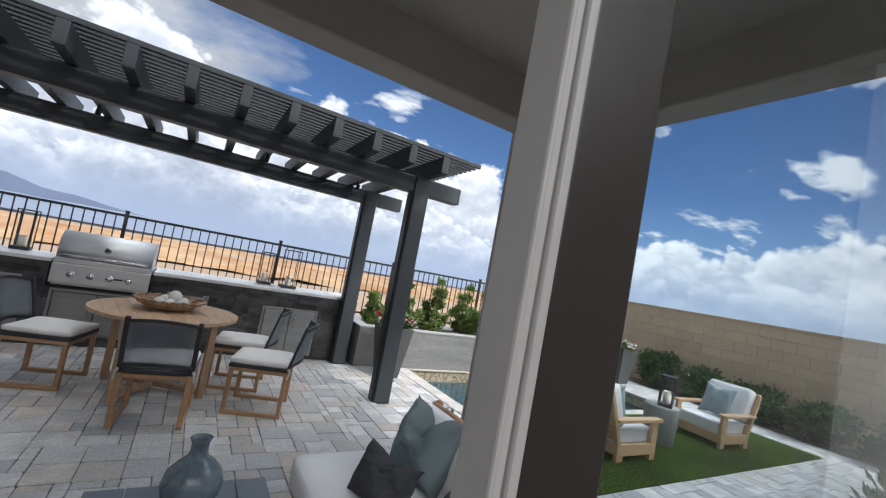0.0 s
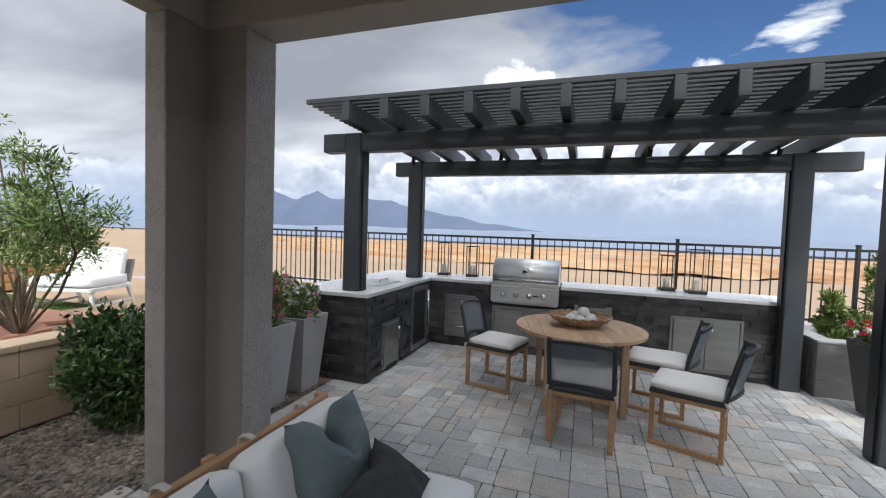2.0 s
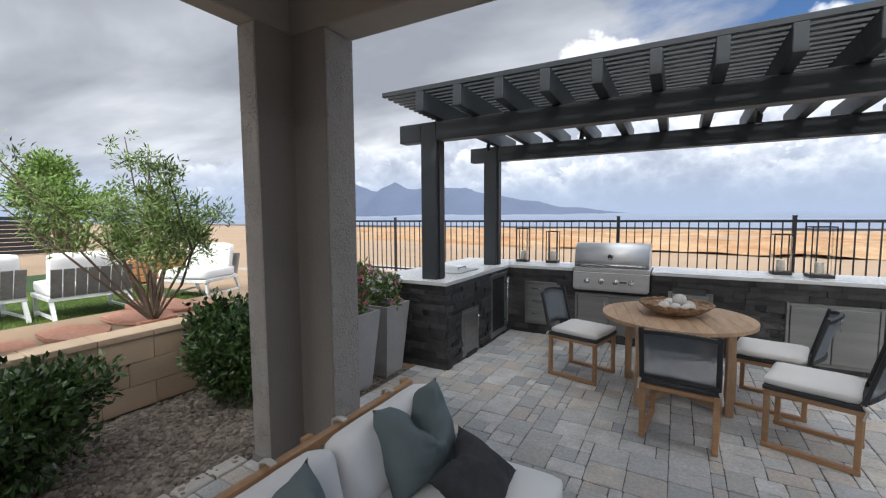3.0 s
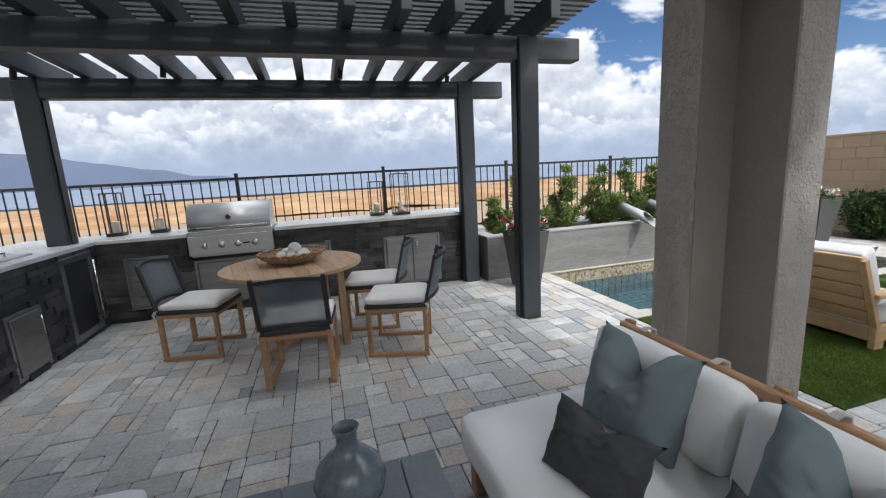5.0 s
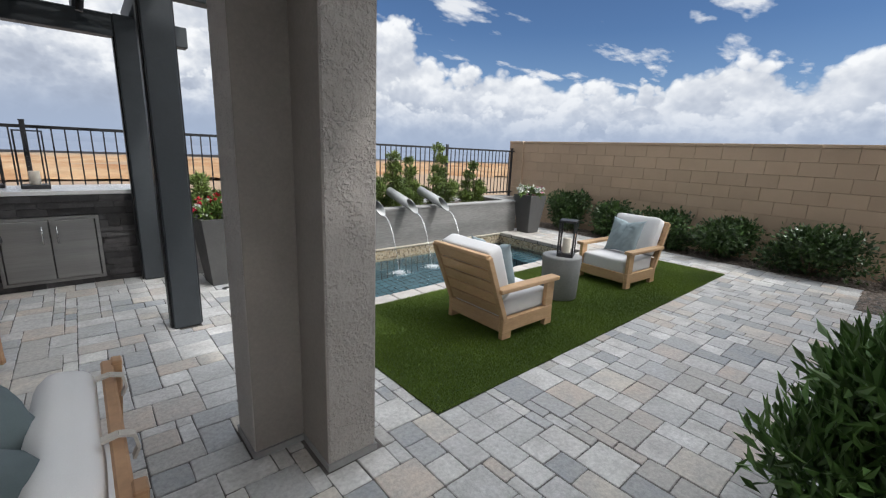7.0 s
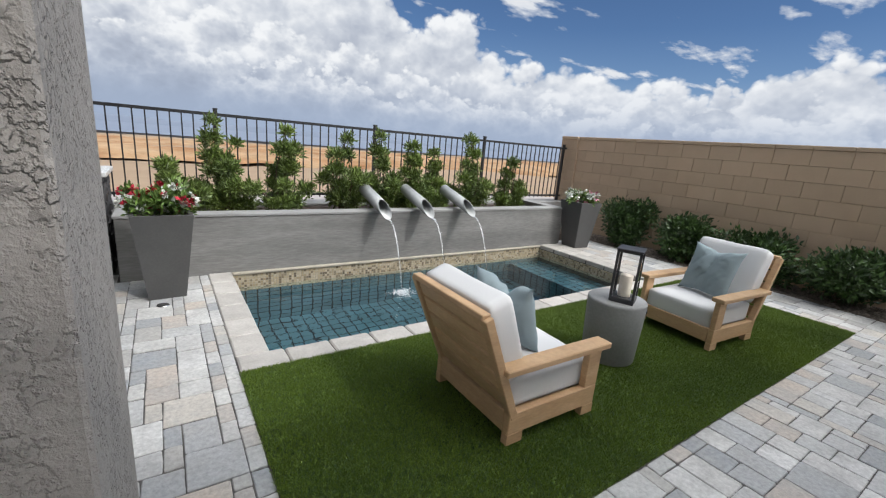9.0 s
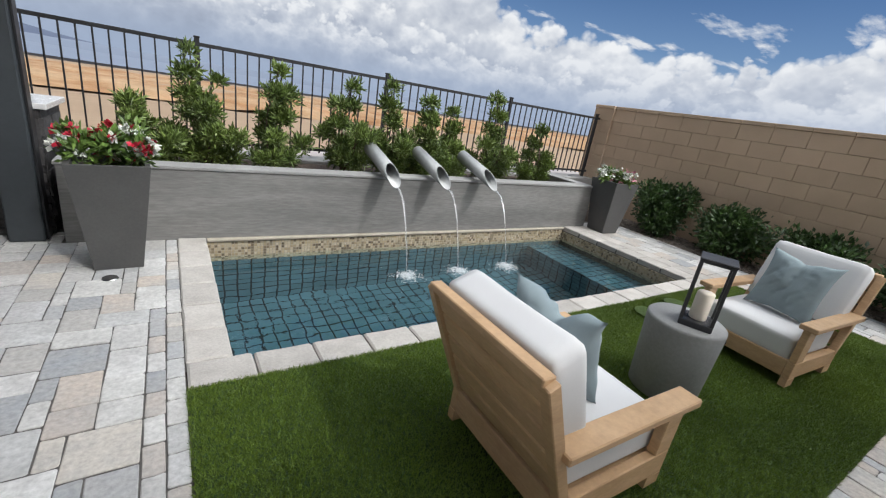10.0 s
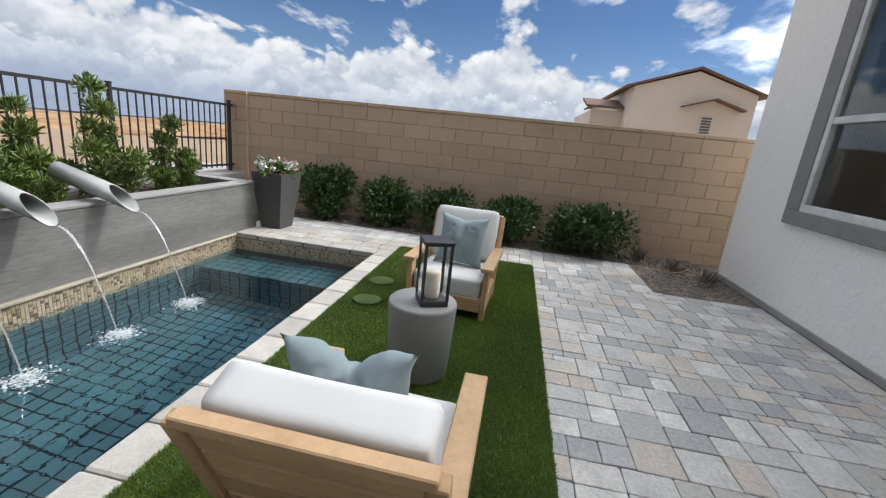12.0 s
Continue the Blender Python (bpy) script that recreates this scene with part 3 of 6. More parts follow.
# the inner faces of the columns are smooth and toned darker than the outer ones
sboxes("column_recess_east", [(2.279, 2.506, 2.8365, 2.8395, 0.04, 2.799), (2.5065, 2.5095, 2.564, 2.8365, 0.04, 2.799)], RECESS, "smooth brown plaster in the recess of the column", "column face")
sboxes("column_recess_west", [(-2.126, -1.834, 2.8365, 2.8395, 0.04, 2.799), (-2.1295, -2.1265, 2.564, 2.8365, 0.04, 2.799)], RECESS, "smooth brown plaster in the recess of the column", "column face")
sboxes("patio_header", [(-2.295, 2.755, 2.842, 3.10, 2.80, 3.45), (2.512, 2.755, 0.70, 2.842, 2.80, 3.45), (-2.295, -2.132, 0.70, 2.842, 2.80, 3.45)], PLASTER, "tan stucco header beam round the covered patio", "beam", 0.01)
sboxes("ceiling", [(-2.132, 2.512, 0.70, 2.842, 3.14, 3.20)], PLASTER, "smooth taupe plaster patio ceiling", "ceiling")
# unseen roof; its east overhang is stretched to keep sun off the column
sboxes("patio_roof", [(-2.75, 3.42, 0.55, 3.42, 3.452, 3.62)], ROOFTILE, "brown flat roof over the patio, unseen, east eave widened for shade", "roof", 0.01)
# wall with the wide door opening, and the room behind it
sboxes("wall_patio", [(-2.42, -2.20, 0.46, 0.70, 0.0, 3.45), (2.36, 2.80, 0.46, 0.70, 0.0, 3.45), (-2.20, 2.36, 0.46, 0.70, 2.66, 3.45)], STUCCO, "tan stucco house wall round the wide patio door", "wall")
sboxes("room_walls", [(-2.72, -2.42, -5.0, 0.70, 0, 3.45), (2.80, 3.0, -5.0, 0.19, 0, 3.45), (-2.72, 3.0, -5.2, -5.0, 0, 3.45)], ROOM, "plain dim walls of the room behind the patio door", "wall")
sboxes("room_floor", [(-2.42, 2.80, -5.0, 0.46, -0.12, -0.01)], ROOM, "dim floor of the room behind the patio door", "floor")
sboxes("room_ceiling", [(-2.42, 2.80, -5.0, 0.46, 2.90, 3.0)], ROOM, "dim ceiling of the room behind the patio door", "ceiling")

# unseen downlights known from reflections; extra ones are added to fill the patio
for x, y in ((-1.2, -1.3), (0.2, -1.3), (1.6, -1.3), (-0.6, -3.0), (1.2, -3.0)):
    can = thing("recessed_downlight", "small round recessed ceiling downlight in the room", "downlight", pose(x, y, 2.9), "room downlights")
    bm = bmesh.new()
    lathe(bm, [(0.05, -0.002), (0.075, -0.006), (0.08, -0.001), (0.05, -0.001)], 24)
    part("trim_ring", bm, WIN_WHITE, can)
    ld = bpy.data.lights.new("downlight", "AREA")
    ld.shape, ld.size, ld.energy, ld.color = "DISK", 0.10, 18, (1.0, 0.98, 0.96)
    lo = new("lamp", ld)
    lo.parent = can
    lo.location = (0, 0, -0.008)

door = tagged(thing("door_1", "wide sliding glass patio door, slid half open, pale frame with a dark bronze stile", "door"), kind="structure")
boxpart("door_head", (-2.2, 2.36, 0.47, 0.69, 2.60, 2.66), FRAME_DOOR, door)
boxpart("door_track", (-2.2, 2.36, 0.47, 0.69, -0.005, 0.012), FRAME_DARK, door, 0.002)
boxpart("door_jamb", (-2.2, -2.14, 0.47, 0.69, 0.012, 2.60), FRAME_DOOR, door)
boxpart("door_jamb", (2.30, 2.36, 0.47, 0.69, 0.012, 2.60), FRAME_DOOR, door)
for xa, xb, ya, yb in ((0.367, 0.3710, 0.518, 0.548), (0.3714, 0.3800, 0.523, 0.543), (0.3804, 0.3878, 0.520, 0.546)):
    boxpart("panel_stile", (xa, xb, ya, yb, 0.012, 2.60), FRAME_DOOR, door, 0.002, "pale painted ribbed door stile", 2)
boxpart("panel_stile", (0.3882, 0.4552, 0.523, 0.5435, 0.012, 2.60), FRAME_DARK, door, 0.003, "dark bronze door stile", 2)
boxpart("glass_pane", (0.4556, 2.30, 0.5305, 0.536, 0.09, 2.54), DOOR_GLASS, door, 0).visible_shadow = False
boxpart("panel_rail", (0.4556, 2.30, 0.5225, 0.544, 0.012, 0.09), FRAME_DOOR, door)
boxpart("panel_rail", (0.4556, 2.30, 0.5225, 0.544, 2.54, 2.60), FRAME_DOOR, door)

# wing wall with its window opening
WX0, WX1, WZ0, WZ1 = 6.10, 7.78, 1.04, 2.95
sboxes("wall_wing", [(2.80, WX0, 0.0, 0.20, 0, 3.55), (WX1, 8.98, 0.0, 0.20, 0, 3.55), (WX0, WX1, 0.0, 0.20, 0, WZ0), (WX0, WX1, 0.0, 0.20, WZ1, 3.55),
                     (8.80, 8.98, -5.0, 0.0, 0, 3.55)], STUCCO_PALE, "white stucco house wall with a rough trowelled finish", "wall")
sboxes("wall_wing_back", [(3.0, 8.8, -5.2, -5.0, 0, 3.55)], ROOM, "plain back wall closing the house wing", "wall")
sboxes("wing_ceiling", [(3.0, 8.8, -5.0, 0.0, 2.98, 3.05)], ROOM, "plain ceiling inside the house wing", "ceiling")
sboxes("wing_floor", [(3.0, 8.8, -5.0, 0.0, -0.12, -0.01)], ROOM, "dark floor inside the house wing", "floor")
sboxes("wing_roof", [(2.6, 9.10, -5.4, 0.26, 3.55, 3.75)], ROOFTILE, "brown roof edge of the house wing", "roof", 0.01)
sboxes("wall_foot", [(3.0, 9.0, 0.20, 0.225, 0.0, 0.06)], CONCRETE_CAP, "grey weep screed along the foot of the house wall", "trim")
win = tagged(thing("window_1", "white single-hung window with a grey stucco surround", "window"), kind="structure")
bm = bmesh.new()
for b in ((WX0 - 0.16, WX1 + 0.20, 0.20, 0.245, WZ0 - 0.14, WZ0), (WX1, WX1 + 0.20, 0.20, 0.245, WZ0, WZ1 + 0.15), (WX0 - 0.16, WX0, 0.20, 0.245, WZ0, WZ1 + 0.15), (WX0, WX1, 0.20, 0.245, WZ1, WZ1 + 0.15)):
    box(bm, *b, bevel=0.008)
part("surround", bm, TRIM_GREY, win, "grey stucco window surround")
bm = bmesh.new()
ZM = 1.87
for b in ((WX0, WX1, 0.15, 0.235, WZ0, WZ0 + 0.07), (WX0, WX1, 0.15, 0.235, WZ1 - 0.06, WZ1), (WX0, WX0 + 0.06, 0.15, 0.235, WZ0 + 0.07, WZ1 - 0.06), (WX1 - 0.06, WX1, 0.15, 0.235, WZ0 + 0.07, WZ1 - 0.06), (WX0 + 0.06, WX1 - 0.06, 0.15, 0.23, ZM - 0.03, ZM + 0.03)):
    box(bm, *b, bevel=0.004)
part("window_frame", bm, WIN_WHITE, win, "white vinyl window frame")
boxpart("pane", (WX0 + 0.05, WX1 - 0.05, 0.175, 0.181, WZ0 + 0.06, ZM - 0.02), WINDOW_GLASS, win, 0)
boxpart("pane", (WX0 + 0.05, WX1 - 0.05, 0.19, 0.196, ZM + 0.02, WZ1 - 0.05), WINDOW_GLASS, win, 0)

# ---- boundary walls (cores; the blocks are laid further down) ----
WALLX = 9.72
sboxes("wall_east", [(WALLX + 0.012, WALLX + 0.19, -6.0, 7.30, -1.6, 1.72)], MORTAR, "tan concrete block garden wall", "wall")
sboxes("wall_pilaster", [(WALLX - 0.03, WALLX + 0.36, 7.31, 7.70, -1.6, 1.72)], MORTAR, "tan concrete block pilaster at the end of the garden wall", "wall")
sboxes("wall_retaining", [(-4.04, -3.862, -0.6, 3.05, -1.6, 0.61)], MORTAR, "low tan block retaining wall", "wall")
sboxes("wall_pillar_west", [(-4.35, -4.0, 1.35, 1.80, -1.6, 1.93)], MORTAR, "tan block pillar at the end of a side wall", "pillar")

# raised side yard
sboxes("side_yard_ground", [(-5.4, -4.04, -6.0, 7.35, -1.6, 0.57), (-30, -5.4, -6.0, 7.35, -1.6, 0.33)], DIRT, "tan raised ground of the side yard", "ground")

# patio bed and pool basin
PX0, PX1, PY0, PY1 = 3.39, 7.75, 4.42, 6.20
sboxes("patio_bed", [(-2.32, 3.18, 0.68, 7.10, -1.6, -0.0075), (3.18, 9.0, 0.20, 4.22, -1.6, -0.0075), (7.76, 8.20, 4.22, 6.25, -1.6, -0.0075), (8.20, 9.0, 4.22, 6.40, -1.6, -0.0075)], SAND, "dark sand bed showing in the joints of the paving", "ground")
sboxes("gravel_ground", [(9.0, 9.735, -0.2, 7.3, -0.3, -0.02), (-3.87, -2.32, -1.0, 4.5, -0.3, -0.02)], GRAVEL_BED, "brown gravel bed", "ground")
sboxes("pool_basin", [(PX0 - 0.2, PX1 + 0.2, PY0 - 0.2, PY1 + 0.02, -1.5, -1.15), (PX0 - 0.2, PX0 - 0.012, PY0 - 0.2, PY1, -1.15, -0.06), (PX1 + 0.012, PX1 + 0.2, PY0 - 0.2, PY1, -1.15, -0.06),
                      (PX0 - 0.012, PX1 + 0.012, PY0 - 0.2, PY0 - 0.012, -1.15, -0.06), (7.15, PX1 + 0.012, PY0 - 0.012, PY1, -1.15, -0.462)], GROUT, "dark grouted basin of the small pool", "pool")
bm = bmesh.new()
box(bm, PX0 - 0.011, PX1 + 0.011, PY0 - 0.011, PY1 - 0.001, -1.149, -0.17)
for f in [f for f in bm.faces if f.normal.z < 0.5]:
    bm.faces.remove(f)
water = tagged(part("water", bm, WATER), "clear rippled teal pool water", "water", kind="structure")
water.visible_shadow = False

# concrete planter behind the pool
sboxes("planter_wall", [(2.50, 8.19, PY1, 6.37, -1.2, 0.565), (8.03, 8.19, 6.37, 7.36, -1.6, 0.565), (2.50, 2.66, 6.37, 7.36, -1.6, 0.565)], CONCRETE, "grey board-formed concrete planter wall behind the pool", "planter wall", 0.006)
sboxes("planter_cap", [(2.49, 8.20, PY1 - 0.01, 6.38, 0.566, 0.594), (8.02, 8.20, 6.38, 7.36, 0.566, 0.594), (2.49, 2.67, 6.38, 7.36, 0.566, 0.594)], CONCRETE_CAP, "pale worn top edge of the concrete planter", "planter cap", 0.005)
sboxes("planter_soil", [(2.66, 8.03, 6.37, 7.36, -0.3, 0.46)], SOIL, "dark soil in the concrete planter", "soil")
sboxes("fence_curb", [(-6.5, 9.72, 7.36, 7.74, -1.6, 0.50)], CONCRETE_CAP, "pale concrete curb under the iron fence", "curb", 0.01)

# artificial turf base
sboxes("turf_base", [(3.185, 8.20, 2.59, 4.215, -0.3, 0.004)], TURF_BASE, "green artificial turf mat", "turf")


# ---- iron fence ----
def iron_fence():
    top, foot, y = 1.55, 0.50, 7.56
    f = tagged(thing("iron_fence", "black iron view fence on a concrete curb", "fence", Matrix.Translation((0, y, 0))))
    bm = bmesh.new()
    box(bm, 0, 1, -0.006, 0.006, 0.62, top - 0.03)
    picket_mesh = bpy.data.meshes.new("picket")
    bm2 = bmesh.new()
    box(bm2, -0.007, 0.007, -0.007, 0.007, 0.56, top - 0.02)
    bm2.to_mesh(picket_mesh)
    bm2.free()
    bm.free()
    picket_mesh.materials.append(IRON)
    bm = bmesh.new()
    box(bm, -0.022, 0.022, -0.022, 0.022, foot, top + 0.04, 0.004)
    box(bm, -0.026, 0.026, -0.026, 0.026, top + 0.04, top + 0.055, 0.003)
    post_mesh = bpy.data.meshes.new("post")
    bm.to_mesh(post_mesh)
    bm.free()
    post_mesh.materials.append(IRON)
    posts = [3.44 + 2.045 * k for k in range(-5, 3)] + [9.55]
    for x in posts:
        part("post", post_mesh, None, f, loc=(x, 0, 0))
    boxpart("rail", (posts[0], 9.69, -0.014, 0.014, top - 0.035, top), IRON, f, 0.002)
    boxpart("rail", (posts[0], 9.69, -0.014, 0.014, 0.585, 0.615), IRON, f, 0.002)
    n = int((9.6 - posts[0]) / 0.1136)
    for i in range(1, n):
        x = posts[0] + i * 0.1136
        if min(abs(x - p) for p in posts) > 0.035:
            part("picket", picket_mesh, None, f, loc=(x, 0, 0))


iron_fence()


# ---- pergola ----
def pergola():
    g = thing("pergola", "dark grey painted wooden pergola with a slatted roof", "pergola")
    YF, YB, W = 4.76, 6.33, 0.19

    def drop(y):
        """The roof falls gently towards the fence."""
        return -0.045 * (y - YF) / (YB - YF)

    posts = ((-2.21, YF + 0.02, 0.936), (2.325, YF, 0.0), (-2.16, YB, 0.936), (2.295, YB, 0.0))
    for x, y, z0 in posts:
        p = boxpart("post", (x - W / 2, x + W / 2, y - W / 2, y + W / 2, z0, 2.61 + drop(y)), PERGOLA, g, 0.008)
        for s in (-1, 1):
            c = x + s * (W / 2 + 0.008)
            boxpart("channel", (c - 0.007, c + 0.007, y - 0.05, y + 0.05, z0, 2.41 + drop(y)), BLACK, p, 0.002, "black wire channel")
    for y, x0, x1 in ((YF, -2.58, 2.86), (YB, -2.47, 2.80)):
        cuts = [x0] + [q for p in posts if abs(p[1] - y) < 0.1 for q in (p[0] - W / 2, p[0] + W / 2)] + [x1]
        for a, b in zip(cuts[::2], cuts[1::2]):
            boxpart("beam", (a, b, y - 0.07, y + 0.07, 2.415 + drop(y), 2.608 + drop(y)), PERGOLA, g, 0.006)
    rafter = None
    for i in range(12):
        x = -2.07 + i * (2.37 + 2.07) / 11
        if rafter is None:
            bm = bmesh.new()
            bar(bm, (0, 4.30, 2.706 + drop(4.30)), (0, 6.92, 2.706 + drop(6.92)), 0.084, 0.188, 0.005)
            rafter = part("rafter", bm, PERGOLA, g, loc=(x, 0, 0)).data
        else:
            part("rafter", rafter, None, g, loc=(x, 0, 0))
    slat = None
    ns = 20
    for i in range(ns):
        y = 4.33 + i * 1.82 / (ns - 1)
        if slat is None:
            bm = bmesh.new()
            box(bm, -2.52, 2.83, -0.022, 0.022, 2.803, 2.847, 0.003)
            slat = part("slat", bm, PERGOLA, g, loc=(0, y, drop(y))).data
        else:
            part("slat", slat, None, g, loc=(0, y, drop(y)))
    # small black spotlights under the rafters
    for x, y in ((-2.07, 5.95), (-0.86, 5.8), (0.75, 5.8), (1.96, 5.95), (-1.25, 4.98), (0.35, 4.98)):
        bm = bmesh.new()
        z = 2.612 + drop(y)
        rod(bm, (x, y, z - 0.03), (x, y, z), 0.012)
        rod(bm, (x, y, z - 0.11), (x + 0.012, y, z - 0.027), 0.026, 12)
        part("spotlight", bm, BLACK, g, "small black spotlight under a rafter")


pergola()


# ---- soft goods ----
def cushion(w, d, h, n=9, puff=0.5, edge=0.04):
    """A boxed cushion lying flat, w by d by h, resting on z = 0."""
    bm = bmesh.new()
    bmesh.ops.create_cube(bm, size=2.0)
    bmesh.ops.subdivide_edges(bm, edges=bm.edges[:], cuts=n, use_grid_fill=True)
    for v in bm.verts:
        x, y, z = v.co
        r = 0.10
        # rounded box: pull the corners in
        ax, ay, az = w / 2, d / 2, h / 2
        px, py, pz = x * ax, y * ay, z * az
        e = edge
        cx, cy, cz = max(-ax + e, min(ax - e, px)), max(-ay + e, min(ay - e, py)), max(-az + e, min(az - e, pz))
        dv = Vector((px - cx, py - cy, pz - cz))
        if dv.length > 1e-6:
            dv = dv.normalized() * e
        q = Vector((cx, cy, cz)) + dv
        swell = (1 - x * x) * (1 - y * y)
        q.z += puff * 0.1 * h * swell * (1 if z > 0 else 0.2) * abs(z)
        q.x += 0.006 * noise.noise((px * 6, py * 6, pz * 6))
        q.z += 0.006 * noise.noise((px * 5 + 9, py * 5, pz * 5))
        v.co = q + Vector((0, 0, az))
    smooth(bm)
    return bm


def pillow(w, h, t, chop=0.09, n=28, seed=0.0):
    """A scatter pillow standing upright in the x-z plane with a karate chop in its top edge."""
    bm = bmesh.new()
    sides = []
    for s in (1, -1):
        g = []
        for j in range(n + 1):
            row = []
            for i in range(n + 1):
                u, v = 2 * i / n - 1, 2 * j / n - 1
                k = ((1 - u ** 2) * (1 - v ** 2)) ** 0.44 * 1.05
                ear = (u * v) ** 8
                x = w / 2 * u * (1 - 0.095 * (1 - v * v)) * (1 + 0.05 * ear)
                z = h / 2 * v * (1 - 0.095 * (1 - u * u)) * (1 + 0.05 * ear)
                y = s * t / 2 * k
                c = max(0.0, 1 - math.hypot(u, 0.05) / 0.56) ** 1.2 * 1.28 * max(0.0, (v + 0.2) / 1.2) ** 1.2
                z -= chop * c
                y *= 1 - 0.55 * c * min(1, chop * 9)
                # creases run out from the chop and from the corners
                a = math.atan2(u, 1.15 - v)
                pinch = min(1, chop * 9) * max(0.0, 1 - math.hypot(u, v - 1) / 1.3)
                y += s * 0.032 * k * pinch * math.sin(a * 9 + seed * 2.3 + 2 * noise.noise((u, v, seed)))
                y += s * 0.012 * noise.noise((u * 2.0 + seed, v * 2.0, s * 2.0)) * k
                rid = abs(noise.noise((u * 2.6 + seed, v * 2.2 + u, seed * 1.7 + s)))
                y -= s * 0.014 * k * max(0.0, 0.12 - rid) / 0.12
                x += 0.010 * noise.noise((v * 2.3, seed, 1.0)) * abs(u) ** 3
                z += 0.010 * noise.noise((u * 2.3, seed, 7.0)) * abs(v) ** 3
                row.append((x, y, z + h / 2))
            g.append(row)
        sides.append(g)
    index = {}

    def vert(s, i, j):
        key = (0 if i in (0, n) or j in (0, n) else s, i, j)
        if key not in index:
            p = sides[s][j][i]
            index[key] = bm.verts.new(p if key[0] == s and not (i in (0, n) or j in (0, n)) else (p[0], 0, p[2]))
        return index[key]

    for s in (0, 1):
        for j in range(n):
            for i in range(n):
                q = [vert(s, i, j), vert(s, i + 1, j), vert(s, i + 1, j + 1), vert(s, i, j + 1)]
                bm.faces.new(q if s else q[::-1])
    smooth(bm)
    return bm


def pillow_thing(label, material, w, h, t, m, chop=0.09, seed=0.0, group="scatter pillows"):
    ob = part("pillow", pillow(w, h, t, chop, seed=seed), material)
    ob.matrix_world = m
    return tagged(ob, label, "pillow", group)


# ---- outdoor kitchen ----
KY, KX, KS = 6.42, -1.95, 4.59
kitchen = thing("kitchen_counter", "dark stacked-stone outdoor kitchen base, L-shaped", "kitchen counter")
bm = bmesh.new()
box(bm, -2.85, 2.42, KY + 0.03, 7.03, 0, 0.894)
box(bm, -2.85, KX - 0.03, KS + 0.03, KY + 0.03, 0, 0.894)
part("core", bm, LEDGE, kitchen)
top = thing("countertop", "white quartz countertop on the outdoor kitchen", "countertop")
for dims in ((-2.89, KX + 0.02, KS - 0.03, KY - 0.0205), (-2.89, -1.06, KY - 0.02, 7.08), (-0.13, 2.47, KY - 0.02, 7.08), (-1.06, -0.13, 6.93, 7.08)):
    boxpart("slab", (*dims, 0.895, 0.936), QUARTZ, top, 0.004)


def steel_front(name, label, cat, x0, x1, z0, z1, doors=1, drawers=0, face="south"):
    """A flush stainless door or drawer unit set into the stone."""
    w, h = x1 - x0, z1 - z0
    if face == "south":
        m = Matrix.Translation((x0, KY, z0))
    else:
        m = Matrix.Translation((KX, x0, z0)) @ Matrix.Rotation(radians(90), 4, "Z")
    t = thing(name, label, cat, m)
    bm = bmesh.new()
    for b in ((0, w, -0.02, 0.03, 0, 0.03), (0, w, -0.02, 0.03, h - 0.03, h), (0, 0.03, -0.02, 0.03, 0.03, h - 0.03), (w - 0.03, w, -0.02, 0.03, 0.03, h - 0.03)):
        box(bm, *b, bevel=0.002)
    part("frame", bm, STEEL_DARK_REFL, t)
    cells = []
    if drawers:
        for k in range(drawers):
            cells.append(("drawer", 0.034, w - 0.034, 0.034 + k * (h - 0.068) / drawers + 0.003, 0.034 + (k + 1) * (h - 0.068) / drawers - 0.003))
    else:
        for k in range(doors):
            cells.append(("door", 0.034 + k * (w - 0.068) / doors + 0.003, 0.034 + (k + 1) * (w - 0.068) / doors - 0.003, 0.034, h - 0.034))
    for i, (nm, a, b, c, d) in enumerate(cells):
        bm = bmesh.new()
        box(bm, a, b, -0.028, 0.02, c, d, 0.004)
        p = part(nm, bm, STEEL_DARK_REFL, t)
        bm = bmesh.new()
        if nm == "drawer":
            zz = d - 0.05
            rod(bm, (a + 0.08, -0.06, zz), (b - 0.08, -0.06, zz), 0.007)
            rod(bm, (a + 0.10, -0.06, zz), (a + 0.10, -0.028, zz), 0.005)
            rod(bm, (b - 0.10, -0.06, zz), (b - 0.10, -0.028, zz), 0.005)
        else:
            xx = b - 0.05 if (i == 0) else a + 0.05
            rod(bm, (xx, -0.06, d - 0.22), (xx, -0.06, d - 0.05), 0.007)
            rod(bm, (xx, -0.06, d - 0.20), (xx, -0.028, d - 0.20), 0.005)
            rod(bm, (xx, -0.06, d - 0.07), (xx, -0.028, d - 0.07), 0.005)
        smooth(bm)
        part("handle", bm, CHROME, p, "polished steel handle")
    return t


steel_front("drawer_unit", "stainless steel drawer unit with three drawers, set in stone", "drawers", -1.70, -1.22, 0.13, 0.72, drawers=3)
steel_front("cabinet_door", "stainless steel doors under the built-in grill", "cabinet", -1.02, -0.18, 0.10, 0.62, doors=2)
steel_front("cabinet_door", "stainless steel double cabinet doors set in dark stone", "cabinet", 1.15, 1.90, 0.05, 0.69, doors=2)
steel_front("cabinet_door", "single stainless steel access door in dark stone", "cabinet", 0.05, 0.50, 0.30, 0.72, doors=1)
steel_front("cabinet_door", "single stainless steel access door near the counter end", "cabinet", 4.93, 5.36, 0.03, 0.56, doors=1, face="east")

